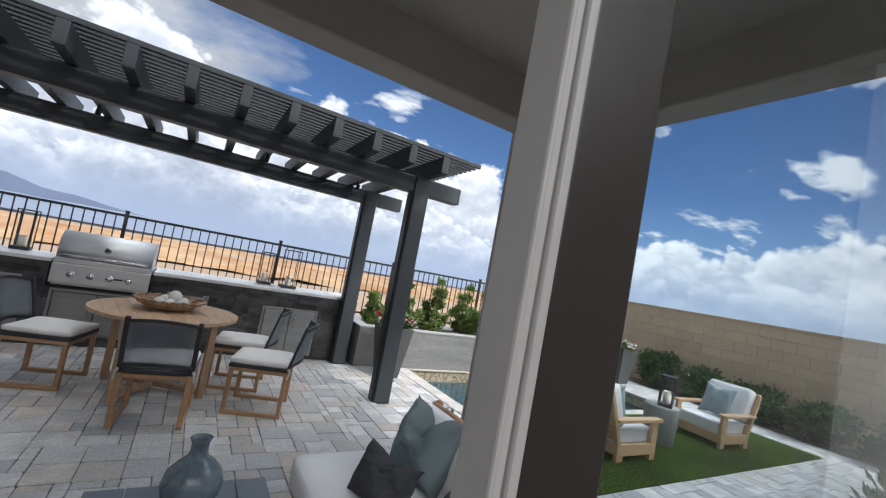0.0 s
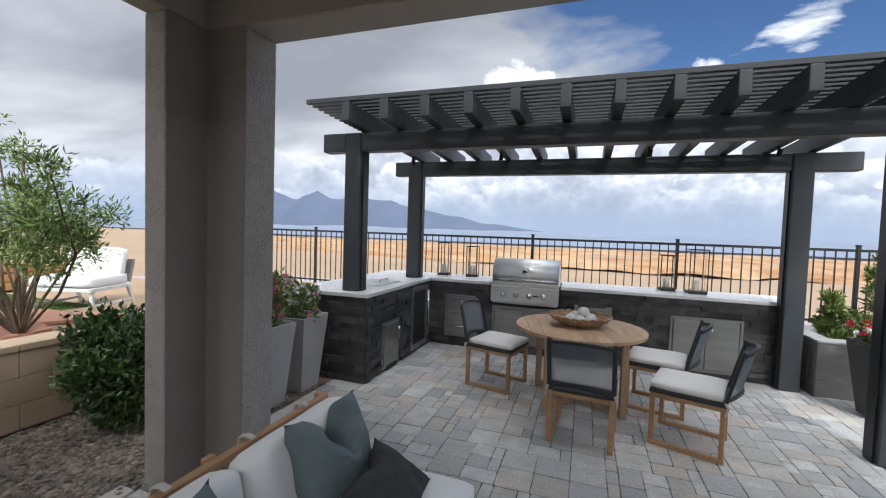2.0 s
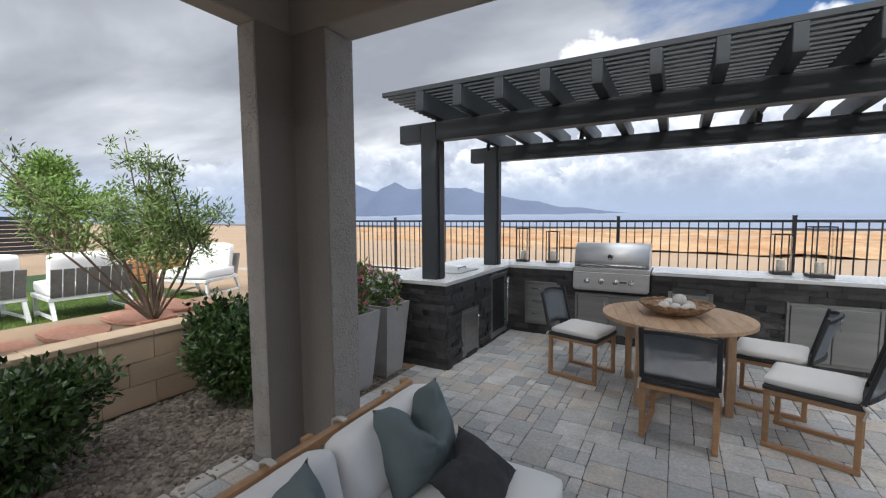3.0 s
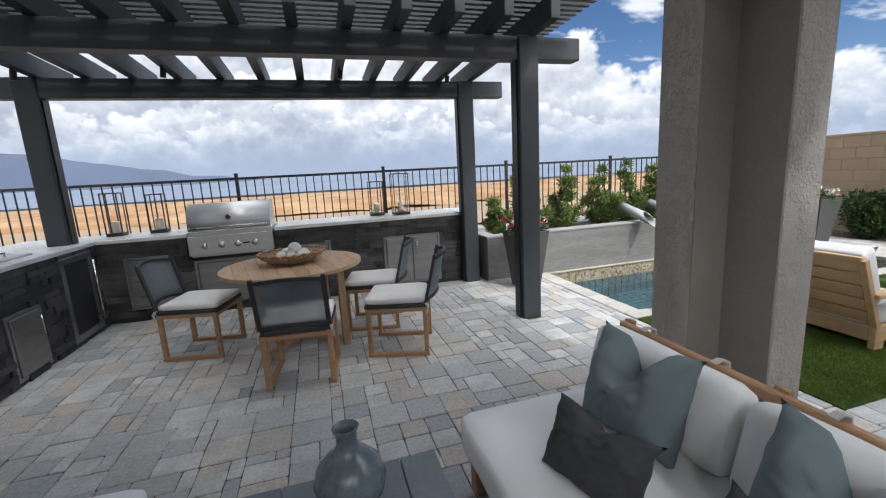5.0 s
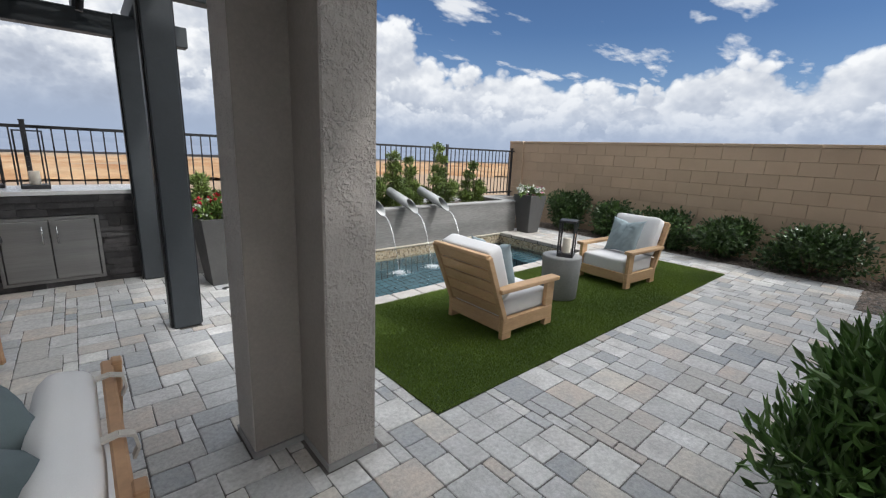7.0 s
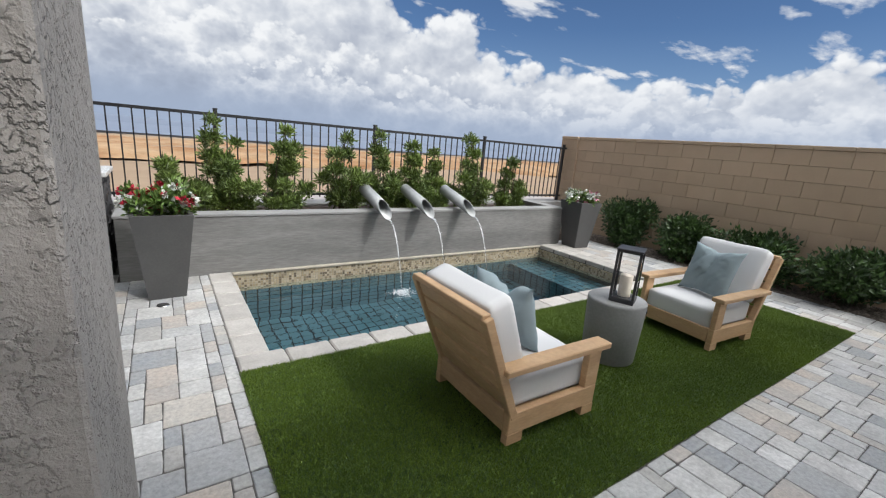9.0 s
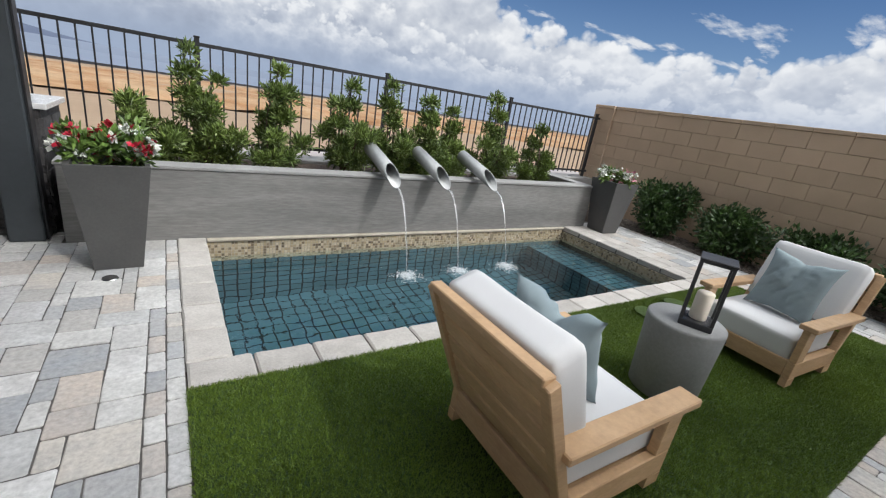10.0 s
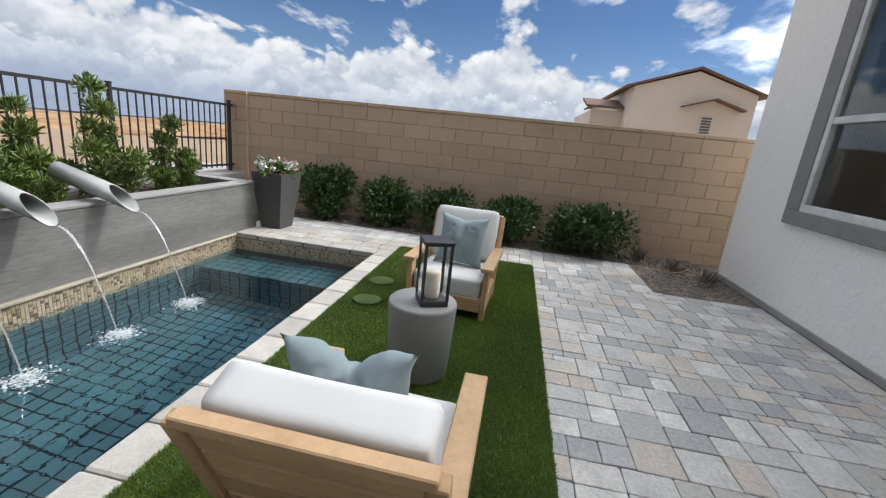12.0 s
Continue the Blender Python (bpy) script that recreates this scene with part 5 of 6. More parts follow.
# ---- armchairs, drum table ----
def armchair(m, label):
    """Faces +x; broad pale teak frame with slatted back."""
    t = thing("armchair", label, "armchair", m, "pale teak armchairs on the turf")
    W = 0.305
    for s in (-1, 1):
        y = s * W
        bm = bmesh.new()
        box(bm, -0.27, 0.36, y - 0.02, y + 0.02, 0.055, 0.17, 0.004)
        box(bm, -0.27, -0.17, y - 0.0201, y + 0.0201, 0.0, 0.055)
        box(bm, 0.27, 0.36, y - 0.0201, y + 0.0201, 0.0, 0.055)
        part("side_rail", bm, OAK, t)
        boxpart("front_post", (0.26, 0.36, y - 0.02, y + 0.02, 0.171, 0.397), OAK, t, 0.004)
        bm = bmesh.new()
        box(bm, -0.345, 0.385, y - 0.0475 + s * 0.006, y + 0.0475 + s * 0.006, 0.398, 0.432, 0.005)
        part("armrest", bm, OAK, t)
        bm = bmesh.new()
        bar(bm, (-0.235, y, 0.14), (-0.465, y, 0.69), 0.045, 0.045, 0.004)
        part("back_post", bm, OAK, t)
    boxpart("front_rail", (0.325, 0.36, -W + 0.021, W - 0.021, 0.06, 0.17), OAK, t, 0.004)
    boxpart("back_apron", (-0.27, -0.235, -W + 0.021, W - 0.021, 0.055, 0.17), OAK, t, 0.004)
    boxpart("deck", (-0.23, 0.32, -W + 0.021, W - 0.021, 0.13, 0.15), OAK, t, 0)
    for k in range(5):
        z0 = 0.19 + k * 0.1005
        z1 = z0 + 0.089
        xa, xb = -0.256 - 0.418 * (z0 - 0.19), -0.256 - 0.418 * (z1 - 0.19)
        bm = bmesh.new()
        bar(bm, (xa, 0, z0), (xb, 0, z1), 0.022, 2 * W - 0.05, 0.006)
        sl = part("back_slat", bm, OAK, t)
    bm = bmesh.new()
    bar(bm, (-0.465, -W + 0.0, 0.692), (-0.465, W - 0.0, 0.692), 0.05, 0.03, 0.004)
    part("top_rail", bm, OAK, t)
    bm = cushion(0.60, 0.555, 0.17, 10, 0.5, 0.034)
    bmesh.ops.translate(bm, verts=bm.verts, vec=(0.05, 0, 0.151))
    part("seat_cushion", bm, FABRIC_W_SUN, t, "white seat cushion")
    bm = cushion(0.46, 0.56, 0.15, 10, 0.5, 0.032)
    bmesh.ops.rotate(bm, verts=bm.verts, matrix=Matrix.Rotation(radians(68), 3, "Y"), cent=(0, 0, 0))
    x0 = min(v.co.x for v in bm.verts)
    z0 = min(v.co.z for v in bm.verts)
    bmesh.ops.translate(bm, verts=bm.verts, vec=(-0.435 - x0, 0, 0.30 - z0))
    part("back_cushion", bm, FABRIC_W_SUN, t, "white back cushion with piped seams")
    return t


armchair(pose(4.445, 3.30, 0.022, 0, 0, -1), "pale teak armchair with white cushions, slatted back, on turf")
armchair(pose(6.70, 3.33, 0.022, 0, 0, 176), "pale teak armchair with white cushions facing the pool lounge")
pillow_thing("blue grey pillow with a dented top on the armchair", FABRIC_T_LIT, 0.42, 0.40, 0.19, pose(4.50, 3.375, 0.350, 0, 0, -90 + 4) @ pose(0, 0, 0, 17), 0.075, 3.0, "armchair pillows")
pillow_thing("blue grey pillow with a dented top on the armchair", FABRIC_T_LIT, 0.41, 0.42, 0.16, pose(6.64, 3.32, 0.355, 0, 0, 90 - 8) @ pose(0, 0, 0, 19), 0.022, 8.0, "armchair pillows")

drum = thing("drum_table", "round grey concrete drum side table on the turf", "side table", pose(5.49, 3.36, 0.02))
bm = bmesh.new()
lathe(bm, [(0.0, 0.0), (0.175, 0.0), (0.18, 0.006), (0.198, 0.425), (0.197, 0.437), (0.188, 0.445), (0.0, 0.445)], 56)
for f in bm.faces:
    f.smooth = abs(f.normal.z) < 0.6
part("body", bm, DRUM, drum)
# no hole is cut: a row of black discs paints the slot's inner shade
bm = bmesh.new()
for k in range(9):
    a = radians(-62 + k * 3.0)
    rod(bm, (0.188 * math.cos(a), 0.188 * math.sin(a), 0.385), (0.2015 * math.cos(a), 0.2015 * math.sin(a), 0.385), 0.013, 10)
part("hand_slot", bm, BLACK, drum, "black discs standing in for the shade of a hand slot")
lan = lantern(0.158, 0.36, pose(5.47, 3.31, 0.4655, 0, 0, 24), "dark bronze candle lantern with glass sides on the drum table", CHARCOAL, "", 0.15)


boxpart("top_plate", (-0.083, 0.083, -0.083, 0.083, 0.3605, 0.372), CHARCOAL, lan, 0.003, "dark flat lantern top")
for x, y in ((6.38, 4.0), (6.86, 4.03)):
    bm = bmesh.new()
    lathe(bm, [(0.0, 0.007), (0.10, 0.006), (0.112, 0.002), (0.112, 0.0)], 28)
    lid = part("skimmer_lid", bm, TURF_LID, None)
    lid.location = (x, y, 0.022)
    tagged(lid, "round green lid set in the turf beside the coping", "lid", "turf lids")
bm = bmesh.new()
lathe(bm, [(0.0, 0.004), (0.03, 0.004), (0.04, 0.006), (0.045, 0.0)], 20)
drain = tagged(part("drain_cover", bm, CHROME), "small round metal drain cover in the paving", "drain")
drain.location = (2.81, 5.5, 0.001)


# ---- plants ----
def leaf_cloud(centres, radii, count, size, material, name="crown", up=0.35, seed=1, narrow=0.4, droop=0.0, shell=0.55):
    """Many small pointed leaves scattered through clumps; each leaf is two bent triangles."""
    rng = np.random.default_rng(seed)
    c = np.array(centres, float)
    r = np.array(radii, float)
    if r.ndim == 1:
        r = np.stack([r, r, r], 1)
    wgt = r.prod(1) ** (2 / 3)
    pick = rng.choice(len(c), count, p=wgt / wgt.sum())
    d = rng.normal(size=(count, 3))
    d /= np.linalg.norm(d, axis=1)[:, None]
    rad = (shell + (1 - shell) * rng.random(count)) * (0.86 + 0.28 * rng.random(count))
    pos = c[pick] + d * r[pick] * rad[:, None]
    axis = d * 0.75 + rng.normal(size=(count, 3)) * 0.55 + np.array([0, 0, up])
    axis[:, 2] -= droop
    axis /= np.linalg.norm(axis, axis=1)[:, None]
    side = np.cross(axis, rng.normal(size=(count, 3)))
    side /= np.linalg.norm(side, axis=1)[:, None] + 1e-9
    nrm = np.cross(side, axis)
    s = size * (0.65 + 0.7 * rng.random(count))[:, None]
    base = pos
    mid = pos + axis * s * 0.5 + nrm * s * 0.06
    tip = pos + axis * s - nrm * s * 0.05
    a = mid + side * s * narrow * 0.5
    b = mid - side * s * narrow * 0.5
    v = np.stack([base, a, tip, b], 1).reshape(-1, 3)
    i = np.arange(count)[:, None] * 4
    f = np.concatenate([i + np.array([[0, 1, 2]]), i + np.array([[0, 2, 3]])], 1).reshape(-1, 3)
    return mesh_np(name, v, f, material)


def branches(bm, root, tips, r0, r1=0.004, bend=0.15, seed=0):
    rng = random.Random(seed)
    for tip in tips:
        a, b = Vector(root), Vector(tip)
        mid = a.lerp(b, 0.5) + Vector((rng.uniform(-1, 1), rng.uniform(-1, 1), 0.3)) * bend * (b - a).length
        p = [a, a.lerp(mid, 0.5) + (mid - a.lerp(b, 0.5)) * 0.3, mid, mid.lerp(b, 0.55), b]
        for k in range(4):
            f0, f1 = k / 4, (k + 1) / 4
            rod(bm, p[k], p[k + 1], r0 + (r1 - r0) * f0, 6, r0 + (r1 - r0) * f1)


def shrub(x, y, z, w, d, h, n, material, label, seed, size=0.05, group="", category="shrub", narrow=0.5, up=0.35):
    t = thing("shrub", label, category, pose(x, y, z), group)
    rng = random.Random(seed)
    cs, rs = [], []
    for k in range(16):
        a, q = rng.uniform(0, 6.283), rng.uniform(0.1, 0.72)
        zz = rng.uniform(0.25, 0.80)
        cs.append((math.cos(a) * q * w / 2, math.sin(a) * q * d / 2, zz * h))
        k2 = rng.uniform(0.20, 0.32)
        rs.append((w * k2, d * k2, h * k2))
    cs.append((0, 0, h * 0.45))
    rs.append((w * 0.40, d * 0.40, h * 0.42))
    bm = bmesh.new()
    branches(bm, (0, 0, -0.02), [tuple(c) for c in cs[:9]], 0.016, seed=seed)
    part("stem", bm, BARK, t)
    part("crown", leaf_cloud(cs, rs, n, size, material, seed=seed, narrow=narrow, up=up, shell=0.35), None, t)
    return t


# shrubs along the block wall
for i, (x, y, w, h) in enumerate(((9.28, 5.75, 0.80, 0.72), (9.30, 4.78, 0.82, 0.62), (9.32, 3.86, 0.85, 0.60), (9.30, 3.0, 0.95, 0.66), (9.28, 1.85, 1.00, 0.66))):
    shrub(x, y, -0.02, w * 0.95, w * 1.12, h * 1.08, 5200, LEAF_SHRUB, "dense dark green shrub in gravel along the block wall", 20 + i, 0.066, "shrubs along the wall")
shrub(3.90, 0.86, -0.01, 0.84, 0.80, 0.92, 7000, LEAF_BUSH, "leafy green oleander-like shrub beside the house wall", 40, 0.095, narrow=0.27, up=0.9)
# clipped hedges in the gravel by the retaining wall
shrub(-3.30, 1.66, -0.02, 1.02, 1.12, 0.84, 8500, LEAF_SHRUB, "dark green clipped bush in river gravel", 50, 0.060, "bushes by the retaining wall")
shrub(-3.36, 3.10, -0.02, 0.90, 0.92, 0.86, 7000, LEAF_SHRUB, "dark green clipped bush in river gravel", 51, 0.060, "bushes by the retaining wall")


def planter_shrub(x, y, h, seed):
    """Upright young evergreen: leaders carrying whorls of narrow leaves."""
    t = thing("planter_shrub", "upright young evergreen shrub with whorled narrow leaves", "shrub", pose(x, y, 0.455), "young shrubs in the planter")
    rng = random.Random(seed)
    bm = bmesh.new()
    cs, rs = [], []
    for k in range(rng.randint(7, 9)):
        a, q = rng.uniform(0, 6.283), rng.uniform(0.16, 0.37)
        hh = h * (1.0 if k == 0 else 0.80 if k == 1 else rng.uniform(0.22, 0.60))
        if k < 2:
            q *= 0.3
        tip = (q * math.cos(a), q * 0.8 * math.sin(a), hh)
        branches(bm, (0, 0, 0), [tip], 0.011, 0.004, 0.10, seed + k)
        n = max(2, int(hh / 0.17))
        for j in range(n):
            f = (j + 1.0) / n
            if k == 0 and 0.25 < f < 0.6 and rng.random() < 0.5:
                continue
            r = rng.uniform(0.075, 0.125) * (1.3 - 0.4 * f if k < 2 else 1.0)
            spread = 0.12 * (1 - 0.75 * f)
            b = rng.uniform(0, 6.283)
            cs.append((tip[0] * f + spread * math.cos(b), tip[1] * f + spread * math.sin(b), hh * f - 0.04))
            rs.append((r, r, r * 0.8))
    part("stem", bm, BARK, t)
    part("crown", leaf_cloud(cs, rs, 6200, 0.066, LEAF_PLANTER, seed=seed, narrow=0.27, up=0.65, shell=0.05), None, t)


for i, (x, h) in enumerate(((2.95, 0.55), (3.45, 1.02), (4.02, 0.98), (4.75, 0.95), (5.28, 1.02), (5.72, 0.92), (6.22, 0.85), (6.75, 1.08), (7.50, 0.78))):
    planter_shrub(x, 6.86 + 0.07 * math.sin(i * 2.3), h, 70 + i)


def tapered_pot(x, y, h, base, top_w, material, label, flowers, seed, turn=0, group=""):
    t = thing("planter_pot", label, "planter", pose(x, y, 0, 0, 0, turn), group)
    bm = bmesh.new()
    b, w = base / 2, top_w / 2
    lv = [(b, 0.0), (w, h), (w - 0.03, h), (w - 0.05, h - 0.07)]
    rings = []
    for r, z in lv:
        rings.append([bm.verts.new((sx * r, sy * r, z)) for sx, sy in ((-1, -1), (1, -1), (1, 1), (-1, 1))])
    bm.faces.new(rings[0][::-1])
    for p, q in zip(rings, rings[1:]):
        for i in range(4):
            bm.faces.new((p[i], p[(i + 1) % 4], q[(i + 1) % 4], q[i]))
    bmesh.ops.bevel(bm, geom=[e for e in bm.edges if e.calc_face_angle(0) > 0.5], offset=0.005, segments=1, affect="EDGES")
    part("pot", bm, material, t)
    bm = bmesh.new()
    box(bm, -w + 0.055, w - 0.055, -w + 0.055, w - 0.055, h - 0.09, h - 0.05)
    part("soil", bm, SOIL, t)
    p = thing("flower_plant", "bushy green bedding plant with %s blooms in a pot" % flowers[0], "flowers", pose(x, y, h - 0.05), "potted flowers")
    rng = random.Random(seed)
    cs, rs = [], []
    for k in range(12):
        a, q = rng.uniform(0, 6.283), rng.uniform(0.2, 1.0) * w * 0.95
        cs.append((q * math.cos(a), q * math.sin(a), rng.uniform(0.04, 0.16) * flowers[2]))
        rs.append((0.08, 0.08, 0.07 * flowers[2]))
    part("foliage", leaf_cloud(cs, rs, 900, 0.06, LEAF_POT, "foliage", seed=seed, narrow=0.42, up=0.6, shell=0.2), None, p)
    for mat_, n in flowers[1]:
        bc, br = [], []
        for k in range(n):
            c = cs[rng.randrange(len(cs))]
            a = rng.uniform(0, 6.283)
            bc.append((c[0] + 0.07 * math.cos(a), c[1] + 0.07 * math.sin(a), c[2] + rng.uniform(-0.01, 0.10)))
            br.append((0.018, 0.018, 0.014))
        part("bloom", leaf_cloud(bc, br, n * 12, 0.034, mat_, "bloom", seed=seed + n, narrow=0.8, up=0.4, shell=0.1), None, p)["kind"] = "stuff"


tapered_pot(2.84, 5.78, 0.70, 0.26, 0.42, POT_DARK, "tall dark grey tapered planter beside the pool", ("red and white", [(PETAL_W, 34), (PETAL_R, 30)], 1.25), 90, 4, "tall tapered planters")
tapered_pot(8.34, 6.00, 0.72, 0.28, 0.44, POT_DARK, "tall dark grey tapered planter by the block wall", ("white and pink", [(PETAL_W, 46), (PETAL_P, 10)], 0.9), 91, -4, "tall tapered planters")
tapered_pot(-2.53, 4.27, 0.73, 0.28, 0.41, POT_PALE, "tall pale grey tapered planter at the counter end", ("white and pink", [(PETAL_W, 40), (PETAL_P, 20)], 1.8), 92, 2, "pale tapered planters")
tapered_pot(-2.54, 3.78, 0.73, 0.28, 0.41, POT_PALE, "tall pale grey tapered planter near the patio column", ("pink", [(PETAL_P, 34), (PETAL_R, 12)], 2.4), 93, -2, "pale tapered planters")


# ---- pool spouts and falling water ----
def spout(x):
    t = thing("water_spout", "grey metal scupper pipe cut on a slant, pouring water", "water spout", None, "pool water spouts")
    root, lip = Vector((x + 0.02, 6.62, 0.80)), Vector((x, 5.86, 0.615))
    ax = (lip - root).normalized()
    side = Vector((1, 0, 0))
    upv = side.cross(ax).normalized()
    if upv.z < 0:
        upv = -upv
    n, R = 28, 0.072
    bm = bmesh.new()
    rings = []
    for r in (R, R - 0.009):
        a0, a1 = [], []
        for i in range(n):
            a = 2 * math.pi * i / n
            off = side * (r * math.cos(a)) + upv * (r * math.sin(a))
            # slanted mouth: the top of the pipe ends well before the bottom lip
            cut = (math.sin(a) + 1) / 2
            a0.append(bm.verts.new(root + off))
            a1.append(bm.verts.new(lip + off - ax * (0.26 * cut ** 1.1)))
        rings.append((a0, a1))
    (o0, o1), (i0, i1) = rings
    for i in range(n):
        j = (i + 1) % n
        bm.faces.new((o0[i], o0[j], o1[j], o1[i]))
        bm.faces.new((i0[j], i0[i], i1[i], i1[j]))
        bm.faces.new((o1[i], o1[j], i1[j], i1[i]))
    bmesh.ops.recalc_face_normals(bm, faces=bm.faces[:])
    for f in bm.faces:
        f.smooth = True
    part("pipe", bm, PVC, t)
    # water sheet narrowing as it falls in an arc
    bm = bmesh.new()
    rows = []
    steps = 90
    for k in range(steps + 1):
        u = k / steps
        y = lip.y - 0.02 - 0.38 * u
        z = lip.z - R + 0.012 - 0.04 * u - 0.705 * u * u
        bead = noise.noise((k * 0.55, x * 9, 0.0))
        w = 0.019 * (1 - 0.66 * u ** 0.4) + 0.0035 * bead * min(1, 3 * u)
        th = 0.0055 + 0.003 * bead
        wob = 0.009 * noise.noise((k * 0.12, x * 5, 4.0)) * u + 0.003 * noise.noise((k * 0.7, x * 5, 8.0)) * u
        rows.append([bm.verts.new((x + wob + w * math.cos(a), y + th * math.sin(a) * 0.7, z + th * math.sin(a))) for a in [2 * math.pi * i / 10 for i in range(10)]])
    for a, b in zip(rows, rows[1:]):
        for i in range(10):
            bm.faces.new((a[i], a[(i + 1) % 10], b[(i + 1) % 10], b[i]))
    bm.faces.new(rows[0][::-1])
    bm.faces.new(rows[-1])
    smooth(bm)
    stream = part("water_stream", bm, STREAM, t, "thin clear falling water")
    # splash: droplets and rings where the stream lands
    cx, cy = x, lip.y - 0.40
    rng = np.random.default_rng(int(x * 100))
    n = 800
    ang, rad = rng.random(n) * 6.283, np.abs(rng.normal(size=n)) * 0.075
    pos = np.stack([cx + rad * np.cos(ang), cy + rad * np.sin(ang) * 0.9, -0.168 + 0.035 * np.exp(-rad * 9) * rng.random(n)], 1)
    s = 0.0012 + 0.0034 * rng.random(n) ** 2
    octa = np.array([[1, 0, 0], [-1, 0, 0], [0, 1, 0], [0, -1, 0], [0, 0, 1], [0, 0, -1]], float)
    tri = np.array([[0, 2, 4], [2, 1, 4], [1, 3, 4], [3, 0, 4], [2, 0, 5], [1, 2, 5], [3, 1, 5], [0, 3, 5]])
    flat = np.stack([1 + 2.2 * rng.random(n), 1 + 2.2 * rng.random(n), np.ones(n) * 0.8], 1)
    v = (pos[:, None, :] + octa[None] * (s[:, None] * flat)[:, None, :]).reshape(-1, 3)
    f = (np.arange(n)[:, None, None] * 6 + tri[None]).reshape(-1, 3)
    part("splash", mesh_np("splash", v, f, FOAM), None, t, "white splash droplets")["kind"] = "stuff"


for x in (4.93, 5.50, 6.12):
    spout(x)


# ---- side yard beyond the retaining wall ----
sboxes("side_lawn", [(-12.5, -5.42, -1.0, 4.9, 0.2, 0.350)], TURF_BASE, "green lawn of the side yard", "lawn")
bm = bmesh.new()
rng = random.Random(4)
for cx, cy, r in ((-4.55, 2.45, 0.42), (-4.75, 3.05, 0.48), (-5.15, 3.45, 0.5), (-4.45, 1.95, 0.35), (-4.6, 3.7, 0.4)):
    vs = []
    for k in range(9):
        a = 2 * math.pi * k / 9
        q = r * rng.uniform(0.75, 1.1)
        vs.append((cx + q * math.cos(a), cy + q * 0.6 * math.sin(a)))
    lo = [bm.verts.new((x, y, 0.58)) for x, y in vs]
    hi = [bm.verts.new((x, y, 0.612)) for x, y in vs]
    bm.faces.new(hi)
    for i in range(9):
        bm.faces.new((lo[i], lo[(i + 1) % 9], hi[(i + 1) % 9], hi[i]))
structure("flagstone_path", bm, FLAGSTONE, "salmon red flagstones in the side yard", "path")


def lounge_seat(m, label):
    """Low outdoor club seat seen from behind: grey slat back, white frame and cushions. Faces +x."""
    t = thing("lounge_seat", label, "seat", m, "side yard lounge seats")
    for s in (-1, 1):
        bm = bmesh.new()
        bar(bm, (0.34, s * 0.40, 0), (0.34, s * 0.40, 0.30), 0.04)
        bar(bm, (-0.44, s * 0.40, 0), (-0.30, s * 0.40, 0.32), 0.04)
        bar(bm, (-0.42, s * 0.40, 0.06), (0.34, s * 0.40, 0.06), 0.03)
        part("leg", bm, WIN_WHITE, t, "white metal leg")
    boxpart("seat_frame", (-0.36, 0.40, -0.43, 0.43, 0.26, 0.31), WIN_WHITE, t)
    for k in range(7):
        y = -0.36 + k * 0.12
        bm = bmesh.new()
        bar(bm, (-0.36, y, 0.31), (-0.46, y, 0.66), 0.02, 0.105, 0.002)
        part("back_slat", bm, GREYWOOD, t)
    bm = cushion(0.74, 0.82, 0.16, 6, 0.6, 0.05)
    bmesh.ops.translate(bm, verts=bm.verts, vec=(0.04, 0, 0.31))
    part("seat_cushion", bm, FABRIC_W, t, "white cushion")
    bm = cushion(0.44, 0.80, 0.15, 6, 0.6, 0.05)
    bmesh.ops.rotate(bm, verts=bm.verts, matrix=Matrix.Rotation(radians(78), 3, "Y"), cent=(0, 0, 0))
    bmesh.ops.translate(bm, verts=bm.verts, vec=(-0.36 - min(v.co.x for v in bm.verts), 0, 0.40 - min(v.co.z for v in bm.verts)))
    part("back_cushion", bm, FABRIC_W, t, "white cushion")
    return t


lounge_seat(pose(-6.75, 3.27, 0.352, 0, 0, 176), "grey slat-backed lounge seat with white cushions on lawn")
lounge_seat(pose(-7.15, 2.30, 0.352, 0, 0, 182), "grey slat-backed lounge seat with white cushions on lawn")
lounge_seat(pose(-6.7, 4.80, 0.352, 0, 0, -70), "white cushioned lounge seat behind the slender tree")
for k, (x, y) in enumerate(((-9.6, 4.35), (-9.3, 5.1), (-9.0, 5.8))):
    c = thing("wood_planter_box", "orange-stained slatted wooden planter box", "planter box", pose(x, y, 0.345), "orange planter boxes")
    for j in range(3):
        boxpart("board", (-0.32, 0.32, -0.33, 0.33, 0.02 + j * 0.15, 0.02 + j * 0.15 + 0.135), RUST, c, 0.01)
scr = thing("slat_screen", "dark horizontal slat privacy screen in the side yard", "screen", pose(-20, 6.3, 0.33))
for j in range(9):
    boxpart("slat", (-0.03, 0.03, -0.75, 0.75, 0.05 + j * 0.15, 0.05 + j * 0.15 + 0.13), BLACK, scr)
for y in (-0.7, 0.7):
    boxpart("post", (0.031, 0.1, y - 0.05, y + 0.05, 0, 1.45), BLACK, scr)


def tree(m, label, trunks, tips, clumps, n, size, material, seed, narrow=0.3, r0=0.03, shell=0.2, up=0.3):
    t = thing("tree", label, "tree", m)
    bm = bmesh.new()
    for root, ts in zip(trunks, tips):
        branches(bm, root, ts, r0, 0.005, 0.12, seed)
    part("trunk", bm, BARK, t)
    part("crown", leaf_cloud([c[:3] for c in clumps], [c[3] for c in clumps], n, size, material, seed=seed, narrow=narrow, up=up, shell=shell), None, t)
    return t


